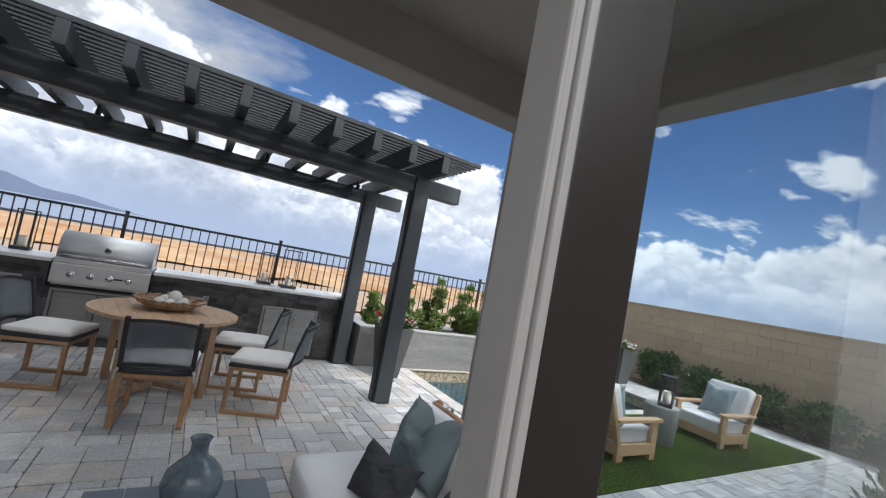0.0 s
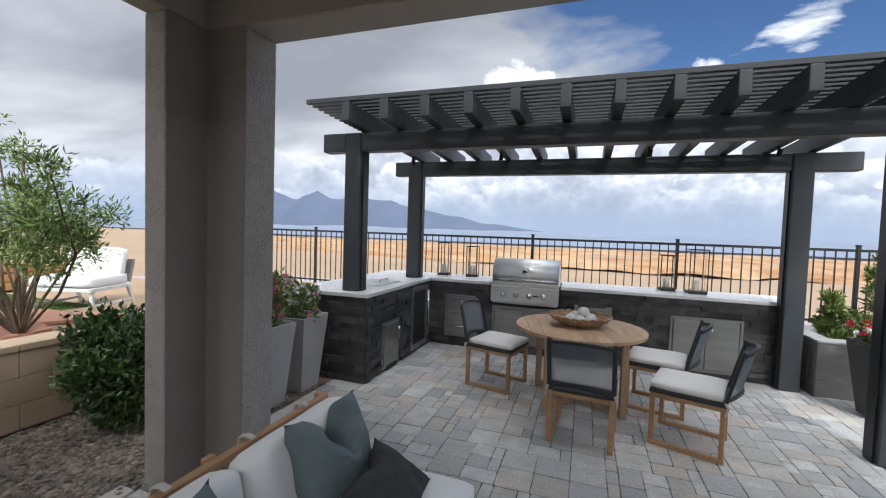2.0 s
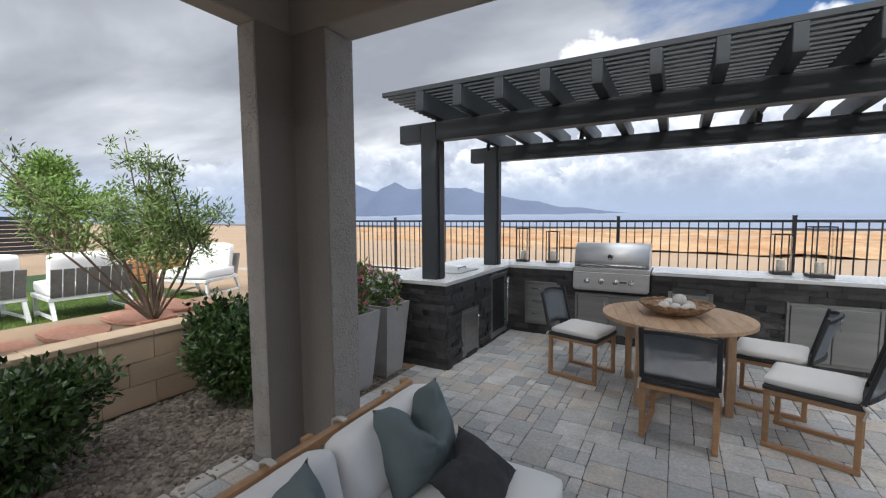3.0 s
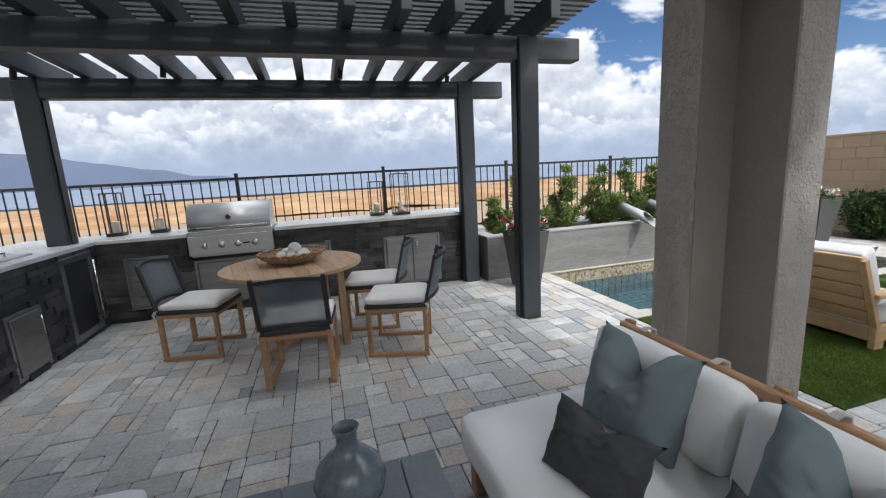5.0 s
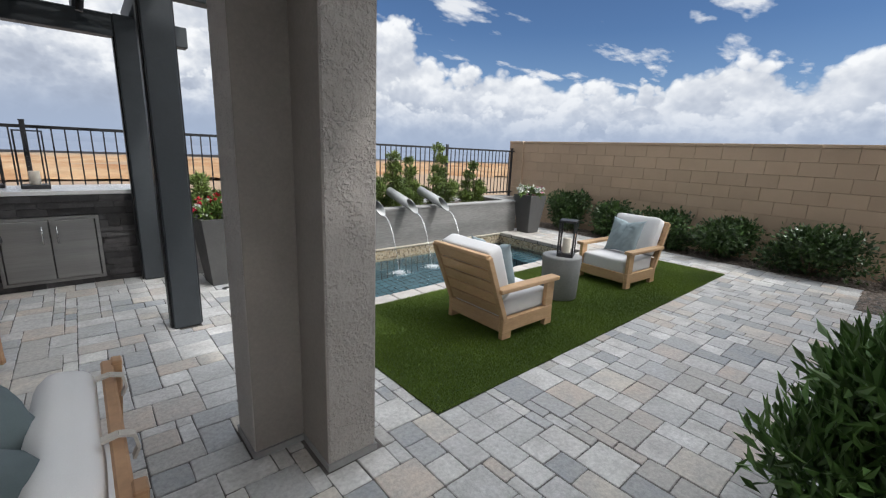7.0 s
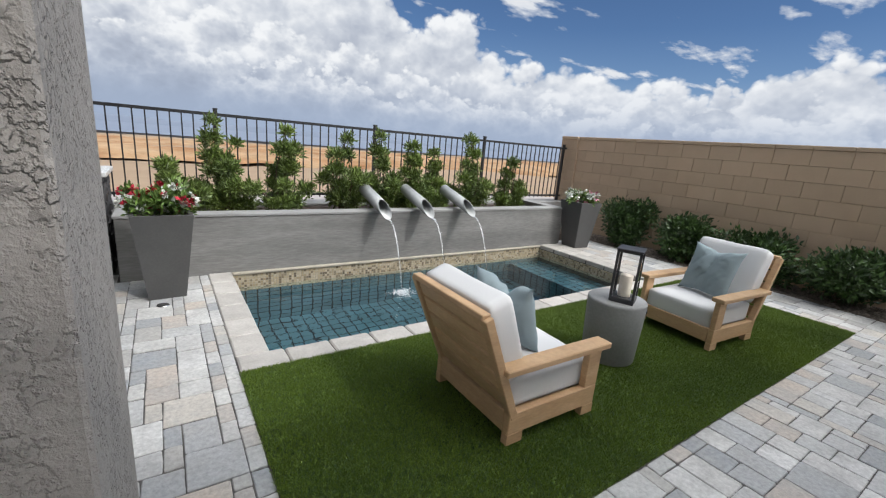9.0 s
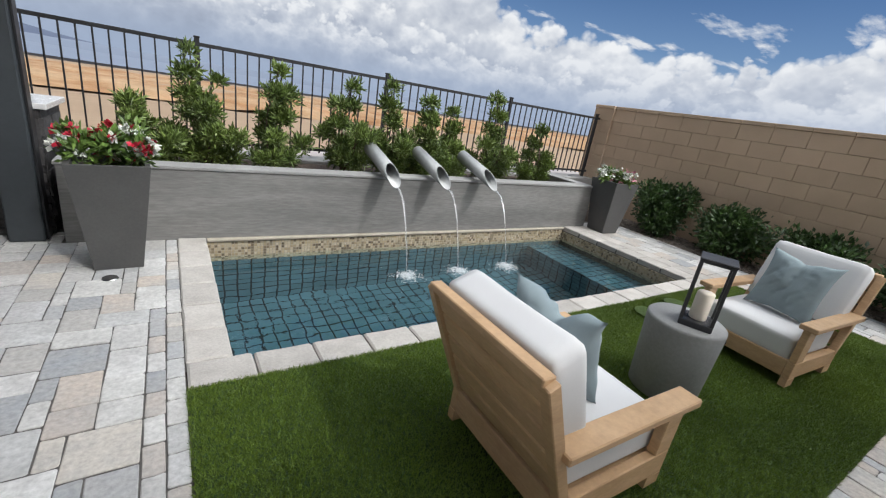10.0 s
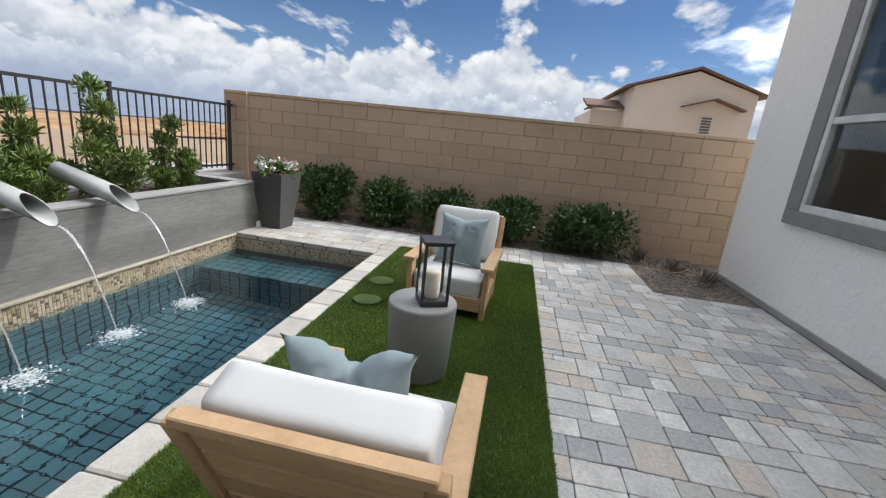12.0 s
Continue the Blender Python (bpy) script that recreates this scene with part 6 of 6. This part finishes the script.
rng = random.Random(12)
tips, clumps = [], []
for k in range(20):
    a = rng.uniform(0, 6.283)
    q = rng.uniform(0.45, 1.35)
    hh = rng.uniform(0.95, 1.55) if k > 4 else rng.uniform(1.6, 2.05)
    q = q if k > 3 else q * 0.7
    tip = (q * math.cos(a) * 0.85, q * math.sin(a), hh)
    tips.append(tip)
    for j in range(7):
        f = 0.62 + 0.38 * j / 6
        clumps.append((tip[0] * f + rng.uniform(-0.12, 0.12), tip[1] * f + rng.uniform(-0.12, 0.12), tip[2] * f + rng.uniform(-0.06, 0.06), rng.uniform(0.09, 0.18) * (1.2 - 0.6 * f if k <= 4 else 1.0)))
tree(pose(-4.42, 3.0, 0.58), "slender multi-stem desert tree with fine feathery leaves", [(0, 0, 0)], [tips], clumps, 11000, 0.06, LEAF_TREE, 61, 0.24, 0.014, 0.05)
rng = random.Random(15)
tips, clumps = [], []
for k in range(20):
    a, e = rng.uniform(0, 6.283), rng.uniform(-0.3, 1.2)
    q = rng.uniform(0.5, 1.0)
    c = (1.25 * q * math.cos(a) * math.cos(e), 1.25 * q * math.sin(a) * math.cos(e), 1.9 + 1.05 * q * math.sin(e))
    tips.append(c)
    clumps.append((*c, rng.uniform(0.30, 0.5)))
tree(pose(-13.4, 5.35, 0.2), "bright green leafy young tree beyond the lawn", [(0, 0, 0)], [tips], clumps, 6500, 0.12, LEAF_BRIGHT, 63, 0.4, 0.05, 0.2)

# small dry plants in the gravel at the house corner
for k, (x, y) in enumerate(((8.75, 0.85), (9.25, 1.1), (8.45, 0.55))):
    t = thing("dry_grass_tuft", "sparse dry tan grass tuft in gravel", "plant", pose(x, y, -0.02), "dry tufts by the house")
    part("dry_foliage", leaf_cloud([(0, 0, 0.05)], [(0.07, 0.07, 0.05)], 70, 0.15, GRAVEL, "dry_foliage", seed=k + 5, narrow=0.06, up=1.2, shell=0.1), None, t)


# ---- neighbouring house over the wall ----
def neighbour():
    t = thing("neighbour_house", "cream stucco house with brown tiled gable roof behind the wall", "house", pose(24, 0.0, -0.4))
    bm = bmesh.new()
    # main gable: ridge runs along x
    y0, y1, ze, zr = -6.72, -1.68, 4.84, 5.62
    pts = [(y0, 0), (y1, 0), (y1, ze), ((y0 + y1) / 2, zr), (y0, ze)]
    a = [bm.verts.new((0, y, z)) for y, z in pts]
    b = [bm.verts.new((12, y, z)) for y, z in pts]
    bm.faces.new(a[::-1])
    bm.faces.new(b)
    for i in range(5):
        bm.faces.new((a[i], a[(i + 1) % 5], b[(i + 1) % 5], b[i]))
    box(bm, 1.5, 8, -1.68, -0.25, 0, 3.85)
    part("wall", bm, HOUSE_FAR, t)
    bm = bmesh.new()
    ym = (y0 + y1) / 2
    for ya, za, yb, zb in ((y1 + 0.4, ze - 0.10, ym, zr + 0.08), (y0 - 0.4, ze - 0.10, ym, zr + 0.08)):
        p = [(-0.14, ya, za), (12.3, ya, za), (12.3, yb, zb), (-0.14, yb, zb)]
        lo = [bm.verts.new(q) for q in p]
        hi = [bm.verts.new((q[0], q[1], q[2] + 0.10)) for q in p]
        bm.faces.new(lo)
        bm.faces.new(hi)
        for i in range(4):
            bm.faces.new((lo[i], lo[(i + 1) % 4], hi[(i + 1) % 4], hi[i]))
    p = [(1.1, 0.05, 3.92), (1.1, -1.68, 3.92), (3.0, -1.68, 4.42), (3.0, 0.05, 4.42)]
    lo = [bm.verts.new(q) for q in p]
    hi = [bm.verts.new((q[0], q[1], q[2] + 0.10)) for q in p]
    bm.faces.new(lo)
    bm.faces.new(hi)
    for i in range(4):
        bm.faces.new((lo[i], lo[(i + 1) % 4], hi[(i + 1) % 4], hi[i]))
    bmesh.ops.recalc_face_normals(bm, faces=bm.faces[:])
    part("roof", bm, ROOFTILE, t)
    w = boxpart("window", (-0.05, 0.0, -5.15, -4.65, 3.05, 3.85), WIN_WHITE, t, 0)
    for k in range(6):
        boxpart("louvre", (-0.08, -0.051, -5.10, -4.70, 3.10 + k * 0.12, 3.18 + k * 0.12), GREYWOOD, w, 0)
    bm = bmesh.new()
    for s in (-1, 1):
        bar(bm, (-0.2, -5.0 + s * 1.25, 4.13), (-0.2, -5.0, 4.52), 0.4, 0.06)
    part("eyebrow_roof", bm, ROOFTILE, t)


neighbour()


# ---- turf, gravel, pool tiles ----
def blades(name, x0, x1, y0, y1, z, n, h, seed, label):
    rng = np.random.default_rng(seed)
    x, y = x0 + (x1 - x0) * rng.random(n), y0 + (y1 - y0) * rng.random(n)
    a = rng.random(n) * 6.283
    lean = rng.normal(size=(n, 2)) * 0.5 * h
    hh = h * (0.6 + 0.6 * rng.random(n))
    w = 0.0021
    v = np.stack([np.stack([x - w * np.cos(a), y - w * np.sin(a), np.full(n, z)], 1), np.stack([x + w * np.cos(a), y + w * np.sin(a), np.full(n, z)], 1), np.stack([x + lean[:, 0], y + lean[:, 1], z + hh], 1)], 1).reshape(-1, 3)
    f = np.arange(3 * n).reshape(-1, 3)
    ob = part(name, mesh_np(name, v, f, TURF), None)
    return tagged(ob, label, "turf", kind="stuff")


blades("turf_blades", 3.178, 8.21, 2.582, 4.222, 0.003, 420000, 0.0165, 3, "short green artificial grass blades")
blades("side_lawn_blades", -9.5, -5.42, 0.0, 4.8, 0.35, 50000, 0.05, 4, "green lawn blades in the side yard")


def stones(name, areas, n, size, z, seed, label):
    rng = np.random.default_rng(seed)
    total = sum((a[1] - a[0]) * (a[3] - a[2]) for a in areas)
    vs, fs, base = [], [], 0
    phi = (1 + 5 ** 0.5) / 2
    octa = np.array([[1, 0, 0], [-1, 0, 0], [0, 1, 0], [0, -1, 0], [0, 0, 1], [0, 0, -1]], float)
    tri = np.array([[0, 2, 4], [2, 1, 4], [1, 3, 4], [3, 0, 4], [2, 0, 5], [1, 2, 5], [3, 1, 5], [0, 3, 5]])
    # cut octahedra into chunkier pebbles
    ed = [(0, 2), (2, 1), (1, 3), (3, 0), (0, 4), (2, 4), (1, 4), (3, 4), (0, 5), (2, 5), (1, 5), (3, 5)]
    mids = np.array([(octa[a] + octa[b]) * 0.66 for a, b in ed])
    pts = np.concatenate([octa * 0.92, mids])
    idx = {e: 6 + i for i, e in enumerate(ed)}

    def mid(a, b):
        return idx[(a, b)] if (a, b) in idx else idx[(b, a)]

    tris = []
    for a, b, c in tri:
        ab, bc, ca = mid(a, b), mid(b, c), mid(c, a)
        tris += [(a, ab, ca), (ab, b, bc), (ca, bc, c), (ab, bc, ca)]
    tris = np.array(tris)
    for x0, x1, y0, y1 in areas:
        k = int(n * (x1 - x0) * (y1 - y0) / total)
        pos = np.stack([x0 + (x1 - x0) * rng.random(k), y0 + (y1 - y0) * rng.random(k), z + 0.008 * rng.random(k)], 1)
        s = size * (0.45 + 0.8 * rng.random(k))
        sc = np.stack([s * (0.8 + 0.6 * rng.random(k)), s * (0.6 + 0.4 * rng.random(k)), s * (0.4 + 0.25 * rng.random(k))], 1)
        a = rng.random(k) * 6.283
        c, sn = np.cos(a), np.sin(a)
        p = pts[None] * sc[:, None] * (0.85 + 0.3 * rng.random((k, len(pts), 1)))
        q = np.stack([p[..., 0] * c[:, None] - p[..., 1] * sn[:, None], p[..., 0] * sn[:, None] + p[..., 1] * c[:, None], p[..., 2]], -1) + pos[:, None]
        vs.append(q.reshape(-1, 3))
        fs.append((np.arange(k)[:, None, None] * len(pts) + tris[None]).reshape(-1, 3) + base)
        base += k * len(pts)
    ob = part(name, mesh_np(name, np.concatenate(vs), np.concatenate(fs), GRAVEL), None)
    return tagged(ob, label, "gravel", kind="stuff")


stones("river_gravel", [(-3.85, -2.36, 0.6, 4.45)], 8500, 0.024, -0.016, 8, "loose brown and grey river gravel")
stones("bed_gravel", [(9.02, 9.71, 0.25, 7.2), (7.85, 9.0, 0.24, 1.30)], 9000, 0.020, -0.012, 9, "loose brown gravel along the block wall")


def tile_field(name, quads, size, gap, material, label, jitter=0.0, seed=1):
    """Little square tiles: quads are (origin, u vector, v vector, normal)."""
    rng = random.Random(seed)
    vs, fs = [], []
    for o, u, v, nrm in quads:
        o, u, v, nrm = Vector(o), Vector(u), Vector(v), Vector(nrm)
        nu, nv = max(1, round(u.length / size)), max(1, round(v.length / size))
        du, dv = u / nu, v / nv
        g = gap / 2
        eu, ev = du.normalized() * g, dv.normalized() * g
        for i in range(nu):
            for j in range(nv):
                p = o + du * i + dv * j
                k = nrm * (0.003 + jitter * rng.random())
                b = [p + eu + ev, p + du - eu + ev, p + du - eu + dv - ev, p + dv + eu - ev]
                n = len(vs)
                vs += [tuple(q) for q in b] + [tuple(q + k) for q in b]
                fs += [(n + 4, n + 5, n + 6, n + 7)] + [(n + a, n + (a + 1) % 4, n + 4 + (a + 1) % 4, n + 4 + a) for a in range(4)]
    ob = part(name, mesh_np(name, vs, fs, material), None)
    return tagged(ob, label, "tiles", kind="stuff")


tile_field("pool_floor_tiles", [((PX0 - 0.012, PY0 - 0.012, -1.15), (3.77, 0, 0), (0, 1.79, 0), (0, 0, 1)), ((7.16, PY0 - 0.012, -0.462), (0.60, 0, 0), (0, 1.79, 0), (0, 0, 1)),
                                ((PX0 - 0.012, PY0 - 0.012, -1.15), (0, 1.8, 0), (0, 0, 0.88), (1, 0, 0)), ((PX0, PY0 - 0.012, -1.15), (4.35, 0, 0), (0, 0, 0.88), (0, 1, 0)),
                                ((PX0, PY1, -1.15), (4.35, 0, 0), (0, 0, 0.88), (0, -1, 0)), ((7.15, PY0, -1.15), (0, 1.78, 0), (0, 0, 0.68), (-1, 0, 0))], 0.115, 0.015, TILE_POOL, "teal pool tiles in dark grout under water")
sboxes("far_wall_grout", [(PX0, 7.16, PY1 - 0.0022, PY1 - 0.0006, -1.15, -0.272)], GROUT, "dark grout of the far pool wall under water", "pool")
sboxes("mosaic_grout", [(PX0, PX1, PY1 - 0.010, PY1 - 0.002, -0.27, 0.0), (PX1 + 0.002, PX1 + 0.010, PY0, PY1 - 0.01, -0.27, -0.062), (PX0 - 0.010, PX0 - 0.002, PY0, PY1 - 0.01, -0.27, -0.062)], GROUT_PALE, "pale grout behind the waterline mosaic", "trim")
sboxes("mosaic_ledge", [(PX0, PX1, PY1 - 0.035, PY1 - 0.0105, -0.03, 0.0)], GROUT_PALE, "rough pale mortar lip over the mosaic band", "trim", 0.008)
tile_field("waterline_mosaic", [((PX0, PY1 - 0.010, -0.27), (PX1 - PX0, 0, 0), (0, 0, 0.235), (0, -1, 0)), ((PX1 + 0.002, PY0, -0.27), (0, PY1 - PY0, 0), (0, 0, 0.21), (-1, 0, 0)), ((PX0 - 0.002, PY0, -0.27), (0, PY1 - PY0, 0), (0, 0, 0.21), (1, 0, 0))], 0.026, 0.005, MOSAIC, "brown and cream glass mosaic at the pool waterline", 0.002, 5)


# ---- laid pieces: pavers, coping, wall blocks, stone veneer ----
def slab_mesh(name, w, d, h, material, rng, bevel=0.006, wobble=0.006):
    """One paver: wobbly outline, soft top edge; its top is z = 0."""
    ring = []
    cs = [(-1, -1), (1, -1), (1, 1), (-1, 1)]
    for i, (sx, sy) in enumerate(cs):
        # each corner is rounded by its own radius, each side bows a little
        r = rng.uniform(0.005, 0.012)
        cx, cy = sx * w / 2 + rng.uniform(-wobble, 0) * sx * 0.6, sy * d / 2 + rng.uniform(-wobble, 0) * sy * 0.6
        corner = [(cx, cy - sy * r), (cx - sx * r * 0.3, cy - sy * r * 0.3), (cx - sx * r, cy)]
        ring += corner if sx * sy > 0 else corner[::-1]
        nx, ny = cs[(i + 1) % 4]
        ring.append(((sx + nx) * w / 4 - (sx + nx) * rng.uniform(0, wobble) * 0.3, (sy + ny) * d / 4 - (sy + ny) * rng.uniform(0, wobble) * 0.3))
    n = len(ring)
    vs = [(x, y, -h) for x, y in ring] + [(x, y, -bevel) for x, y in ring]
    for x, y in ring:
        q = math.hypot(x, y)
        vs.append((x * (1 - bevel * 1.3 / q), y * (1 - bevel * 1.3 / q), rng.uniform(-0.0012, 0.0)))
    fs = []
    for lvl in range(2):
        for i in range(n):
            j = (i + 1) % n
            fs.append((lvl * n + i, lvl * n + j, (lvl + 1) * n + j, (lvl + 1) * n + i))
    fs.append(tuple(range(2 * n, 3 * n)))
    me = bpy.data.meshes.new(name)
    me.from_pydata(vs, [], fs)
    me.materials.append(material)
    return me


PIECE = {}


def paver_mesh(a, b, rng):
    key = (a, b, rng.randrange(5))
    if key not in PIECE:
        PIECE[key] = slab_mesh("paver", a * UNIT - 0.001, b * UNIT - 0.001, 0.05, PAVER, rng, 0.0035, 0.007)
    return PIECE[key]


UNIT = 0.077


def pave(name, label, x0, x1, y0, y1, seed, holes=()):
    """Fills a rectangle with random three-size pavers, each its own piece."""
    nx, ny = round((x1 - x0) / UNIT), round((y1 - y0) / UNIT)
    ux, uy = (x1 - x0) / nx, (y1 - y0) / ny
    field = tagged(thing(name, label, "pavement", Matrix.Translation((x0, y0, 0)) @ Matrix.Diagonal((ux / UNIT, uy / UNIT, 1, 1))), kind="structure")
    rng = random.Random(seed)
    used = [[False] * nx for _ in range(ny)]
    for hx0, hx1, hy0, hy1 in holes:
        for j in range(ny):
            for i in range(nx):
                if hx0 <= x0 + (i + 0.5) * ux <= hx1 and hy0 <= y0 + (j + 0.5) * uy <= hy1:
                    used[j][i] = True
    sizes = [(3, 3), (3, 2), (2, 2), (3, 3), (2, 3), (2, 2), (3, 2), (2, 3), (2, 2), (3, 3)]
    for j in range(ny):
        for i in range(nx):
            if used[j][i]:
                continue
            opts = sizes[:]
            rng.shuffle(opts)
            for a, b in opts + [(2, 2), (2, 1), (1, 2), (1, 1)]:
                if i + a <= nx and j + b <= ny and not any(used[j + q][i + p] for q in range(b) for p in range(a)):
                    break
            for q in range(b):
                for p in range(a):
                    used[j + q][i + p] = True
            ob = part("paver", paver_mesh(a, b, rng), None, field)
            ob.location = ((i + a / 2) * UNIT, (j + b / 2) * UNIT, rng.uniform(-0.004, 0.001))
            ob.rotation_euler = (rng.uniform(-0.007, 0.007), rng.uniform(-0.007, 0.007), rng.choice((0, math.pi)) + rng.uniform(-0.008, 0.008))


P = "tumbled grey and tan concrete pavers with dark joints"
pave("pavement_1", P, -2.32, 0.43, 0.71, 3.40, 1, [(-2.43, -2.12, 2.55, 3.11), (-2.13, -1.82, 2.83, 3.11)])
pave("pavement_2", P, 0.43, 3.18, 0.71, 3.40, 2, [(2.51, 2.76, 2.56, 3.10), (2.24, 2.51, 2.84, 3.10)])
pave("pavement_3", P, -1.96, 0.43, 3.40, 6.44, 3)
pave("pavement_4", P, 0.43, 3.18, 3.40, 6.20, 4, [(2.23, 2.42, 4.66, 4.85)])
pave("pavement_5", P, -2.32, -1.96, 3.40, 4.58, 5)
pave("pavement_6", P, 3.18, 6.1, 0.23, 2.585, 6)
pave("pavement_7", P, 6.1, 9.0, 0.23, 2.585, 7, [(7.84, 9.1, 0.0, 1.30)])
pave("pavement_8", P, 8.205, 9.0, 2.585, 6.35, 8)
pave("pavement_9", P, 0.43, 2.48, 6.20, 6.44, 9)

coping = tagged(thing("pool_coping", "pale tumbled stone coping round the pool", "coping"), kind="structure")
rng = random.Random(31)


def lay_row(parent, name, a, b, width, length, material, z=0.008, thick=0.06):
    """A row of single slabs from a to b."""
    a, b = Vector((*a, 0)), Vector((*b, 0))
    n = max(1, round((b - a).length / length))
    step = (b - a) / n
    meshes = [slab_mesh(name, step.length - 0.005, width - 0.005, thick, material, rng, 0.009, 0.008) for _ in range(min(n, 4))]
    ang = math.atan2(step.y, step.x)
    for i in range(n):
        ob = part(name, meshes[i % len(meshes)], None, parent)
        p = a + step * (i + 0.5)
        ob.location = (p.x, p.y, z + rng.uniform(-0.002, 0.002))
        ob.rotation_euler = (0, 0, ang + rng.choice((0, math.pi)))


lay_row(coping, "coping_stone", (3.178, 4.317), (7.97, 4.317), 0.212, 0.30, COPING)
lay_row(coping, "coping_stone", (3.2825, 4.42), (3.2825, 6.20), 0.212, 0.30, COPING)
lay_row(coping, "coping_stone", (7.86, 4.42), (7.86, 6.20), 0.215, 0.30, COPING)
lay_row(coping, "coping_stone", (8.08, 4.22), (8.08, 6.20), 0.22, 0.26, COPING, 0.004)
edge = tagged(thing("patio_edging", "row of edging stones along the patio", "edging"), kind="structure")
lay_row(edge, "edging_stone", (-2.40, 0.71), (-2.40, 2.55), 0.14, 0.24, COPING, 0.0)


def block_mesh(l, h, t, rng):
    bm = bmesh.new()
    box(bm, -l / 2, l / 2, -t, 0, 0, h, 0.0035)
    for v in bm.verts:
        v.co += Vector((rng.uniform(-1, 1), 0, rng.uniform(-1, 1))) * 0.0012
    me = bpy.data.meshes.new("block")
    bm.to_mesh(me)
    bm.free()
    me.materials.append(BLOCK)
    return me


def block_courses(parent_name, label, category, origin, yaw, length, z0, courses, h=0.2, l=0.4, cap=0.05):
    """Running-bond block facing; the face looks along local -y."""
    w = tagged(thing(parent_name, label, category, Matrix.Translation(origin) @ Matrix.Rotation(radians(yaw), 4, "Z")), kind="structure")
    rng = random.Random(int(length * 10))
    pool = {}
    for c in range(courses):
        x = -(l / 2 if c % 2 else 0)
        while x < length - 0.01:
            a, b = max(0, x), min(length, x + l)
            if b - a > 0.03:
                key = (round(b - a, 3), rng.randrange(2))
                if key not in pool:
                    pool[key] = block_mesh(b - a - 0.003, h - 0.003, 0.05, rng)
                ob = part("block", pool[key], None, w)
                ob.location = ((a + b) / 2, rng.uniform(0.0, 0.003), z0 + c * h)
            x += l
    if cap:
        bm = bmesh.new()
        x = 0
        while x < length - 0.01:
            b = min(length, x + l)
            box(bm, x + 0.002, b - 0.002, -0.06, 0.20, z0 + courses * h, z0 + courses * h + cap, 0.004)
            x += l
        part("cap_course", bm, BLOCK, w)
    return w


# face of the east wall looks west: local x runs towards -y
block_courses("wall_east_blocks", "tan concrete block wall in running bond", "wall", (WALLX, 7.30, 0), -90, 8.2, -0.08, 9)
block_courses("wall_pilaster_blocks", "tan block pilaster facing", "wall", (WALLX - 0.04, 7.70, 0), -90, 0.40, -0.08, 9)
block_courses("wall_pilaster_side", "tan block pilaster facing", "wall", (WALLX - 0.04, 7.30, 0), 0, 0.40, -0.08, 9)
block_courses("wall_retaining_blocks", "low tan block retaining wall with a flat cap", "wall", (-3.85, -0.5, 0), 90, 3.55, 0.01, 3, cap=0.05)
block_courses("wall_pillar_blocks", "tan block pillar facing", "pillar", (-3.985, 1.35, 0), 90, 0.45, 0.12, 9)
block_courses("wall_pillar_side", "tan block pillar facing", "pillar", (-4.36, 1.335, 0), 0, 0.36, 0.12, 9, cap=0)


def ledge_face(origin, yaw, length, height, skip, seed):
    """Stacked ledge stone: thin rows of unequal stones standing out by unequal depths."""
    rng = random.Random(seed)
    m = Matrix.Translation(origin) @ Matrix.Rotation(radians(yaw), 4, "Z")
    rows = 15
    cuts = [0.0]
    for r in range(rows):
        cuts.append(cuts[-1] + rng.uniform(0.75, 1.3))
    cuts = [c * height / cuts[-1] for c in cuts]
    for r in range(rows):
        x = 0.0
        while x < length - 0.02:
            l = min(rng.choice((0.10, 0.15, 0.20, 0.26, 0.34)), length - x)
            if length - x - l < 0.08:
                l = length - x
            a, b, z0, z1 = x, x + l, cuts[r], cuts[r + 1]
            x += l
            spans = [(a, b)]
            for s0, s1, q0, q1 in skip:
                if q0 < (z0 + z1) / 2 < q1:
                    nxt = []
                    for p0, p1 in spans:
                        if p1 <= s0 or p0 >= s1:
                            nxt.append((p0, p1))
                        else:
                            if s0 - p0 > 0.03:
                                nxt.append((p0, s0))
                            if p1 - s1 > 0.03:
                                nxt.append((s1, p1))
                    spans = nxt
            for p0, p1 in spans:
                dp = rng.uniform(0.0, 0.03)
                bm = bmesh.new()
                box(bm, p0 + 0.001, p1 - 0.001, -dp, 0.029, z0 + 0.001, z1 - 0.001)
                for v in bm.verts:
                    if v.co.y < 0.01:
                        v.co += Vector((rng.uniform(-1, 1) * 0.002, rng.uniform(-1, 1) * 0.006, rng.uniform(-1, 1) * 0.002))
                ob = part("ledge_stone", bm, LEDGE, kitchen)
                ob.matrix_local = m


ledge_face((-1.95, KY, 0), 0, 4.37, 0.893, [(0.25, 0.73, 0.13, 0.72), (0.93, 1.77, 0.10, 0.62), (0.88, 1.82, 0.66, 0.95), (3.10, 3.85, 0.05, 0.69), (2.00, 2.45, 0.30, 0.72)], 3)
ledge_face((KX, KS, 0), 90, KY - KS, 0.893, [(0.34, 0.77, 0.03, 0.56), (1.13, 1.69, 0.04, 0.86)], 4)
ledge_face((-2.85, KS, 0), 0, 0.90, 0.893, [], 5)
ledge_face((2.42, KY, 0), 90, 0.6, 0.893, [], 6)
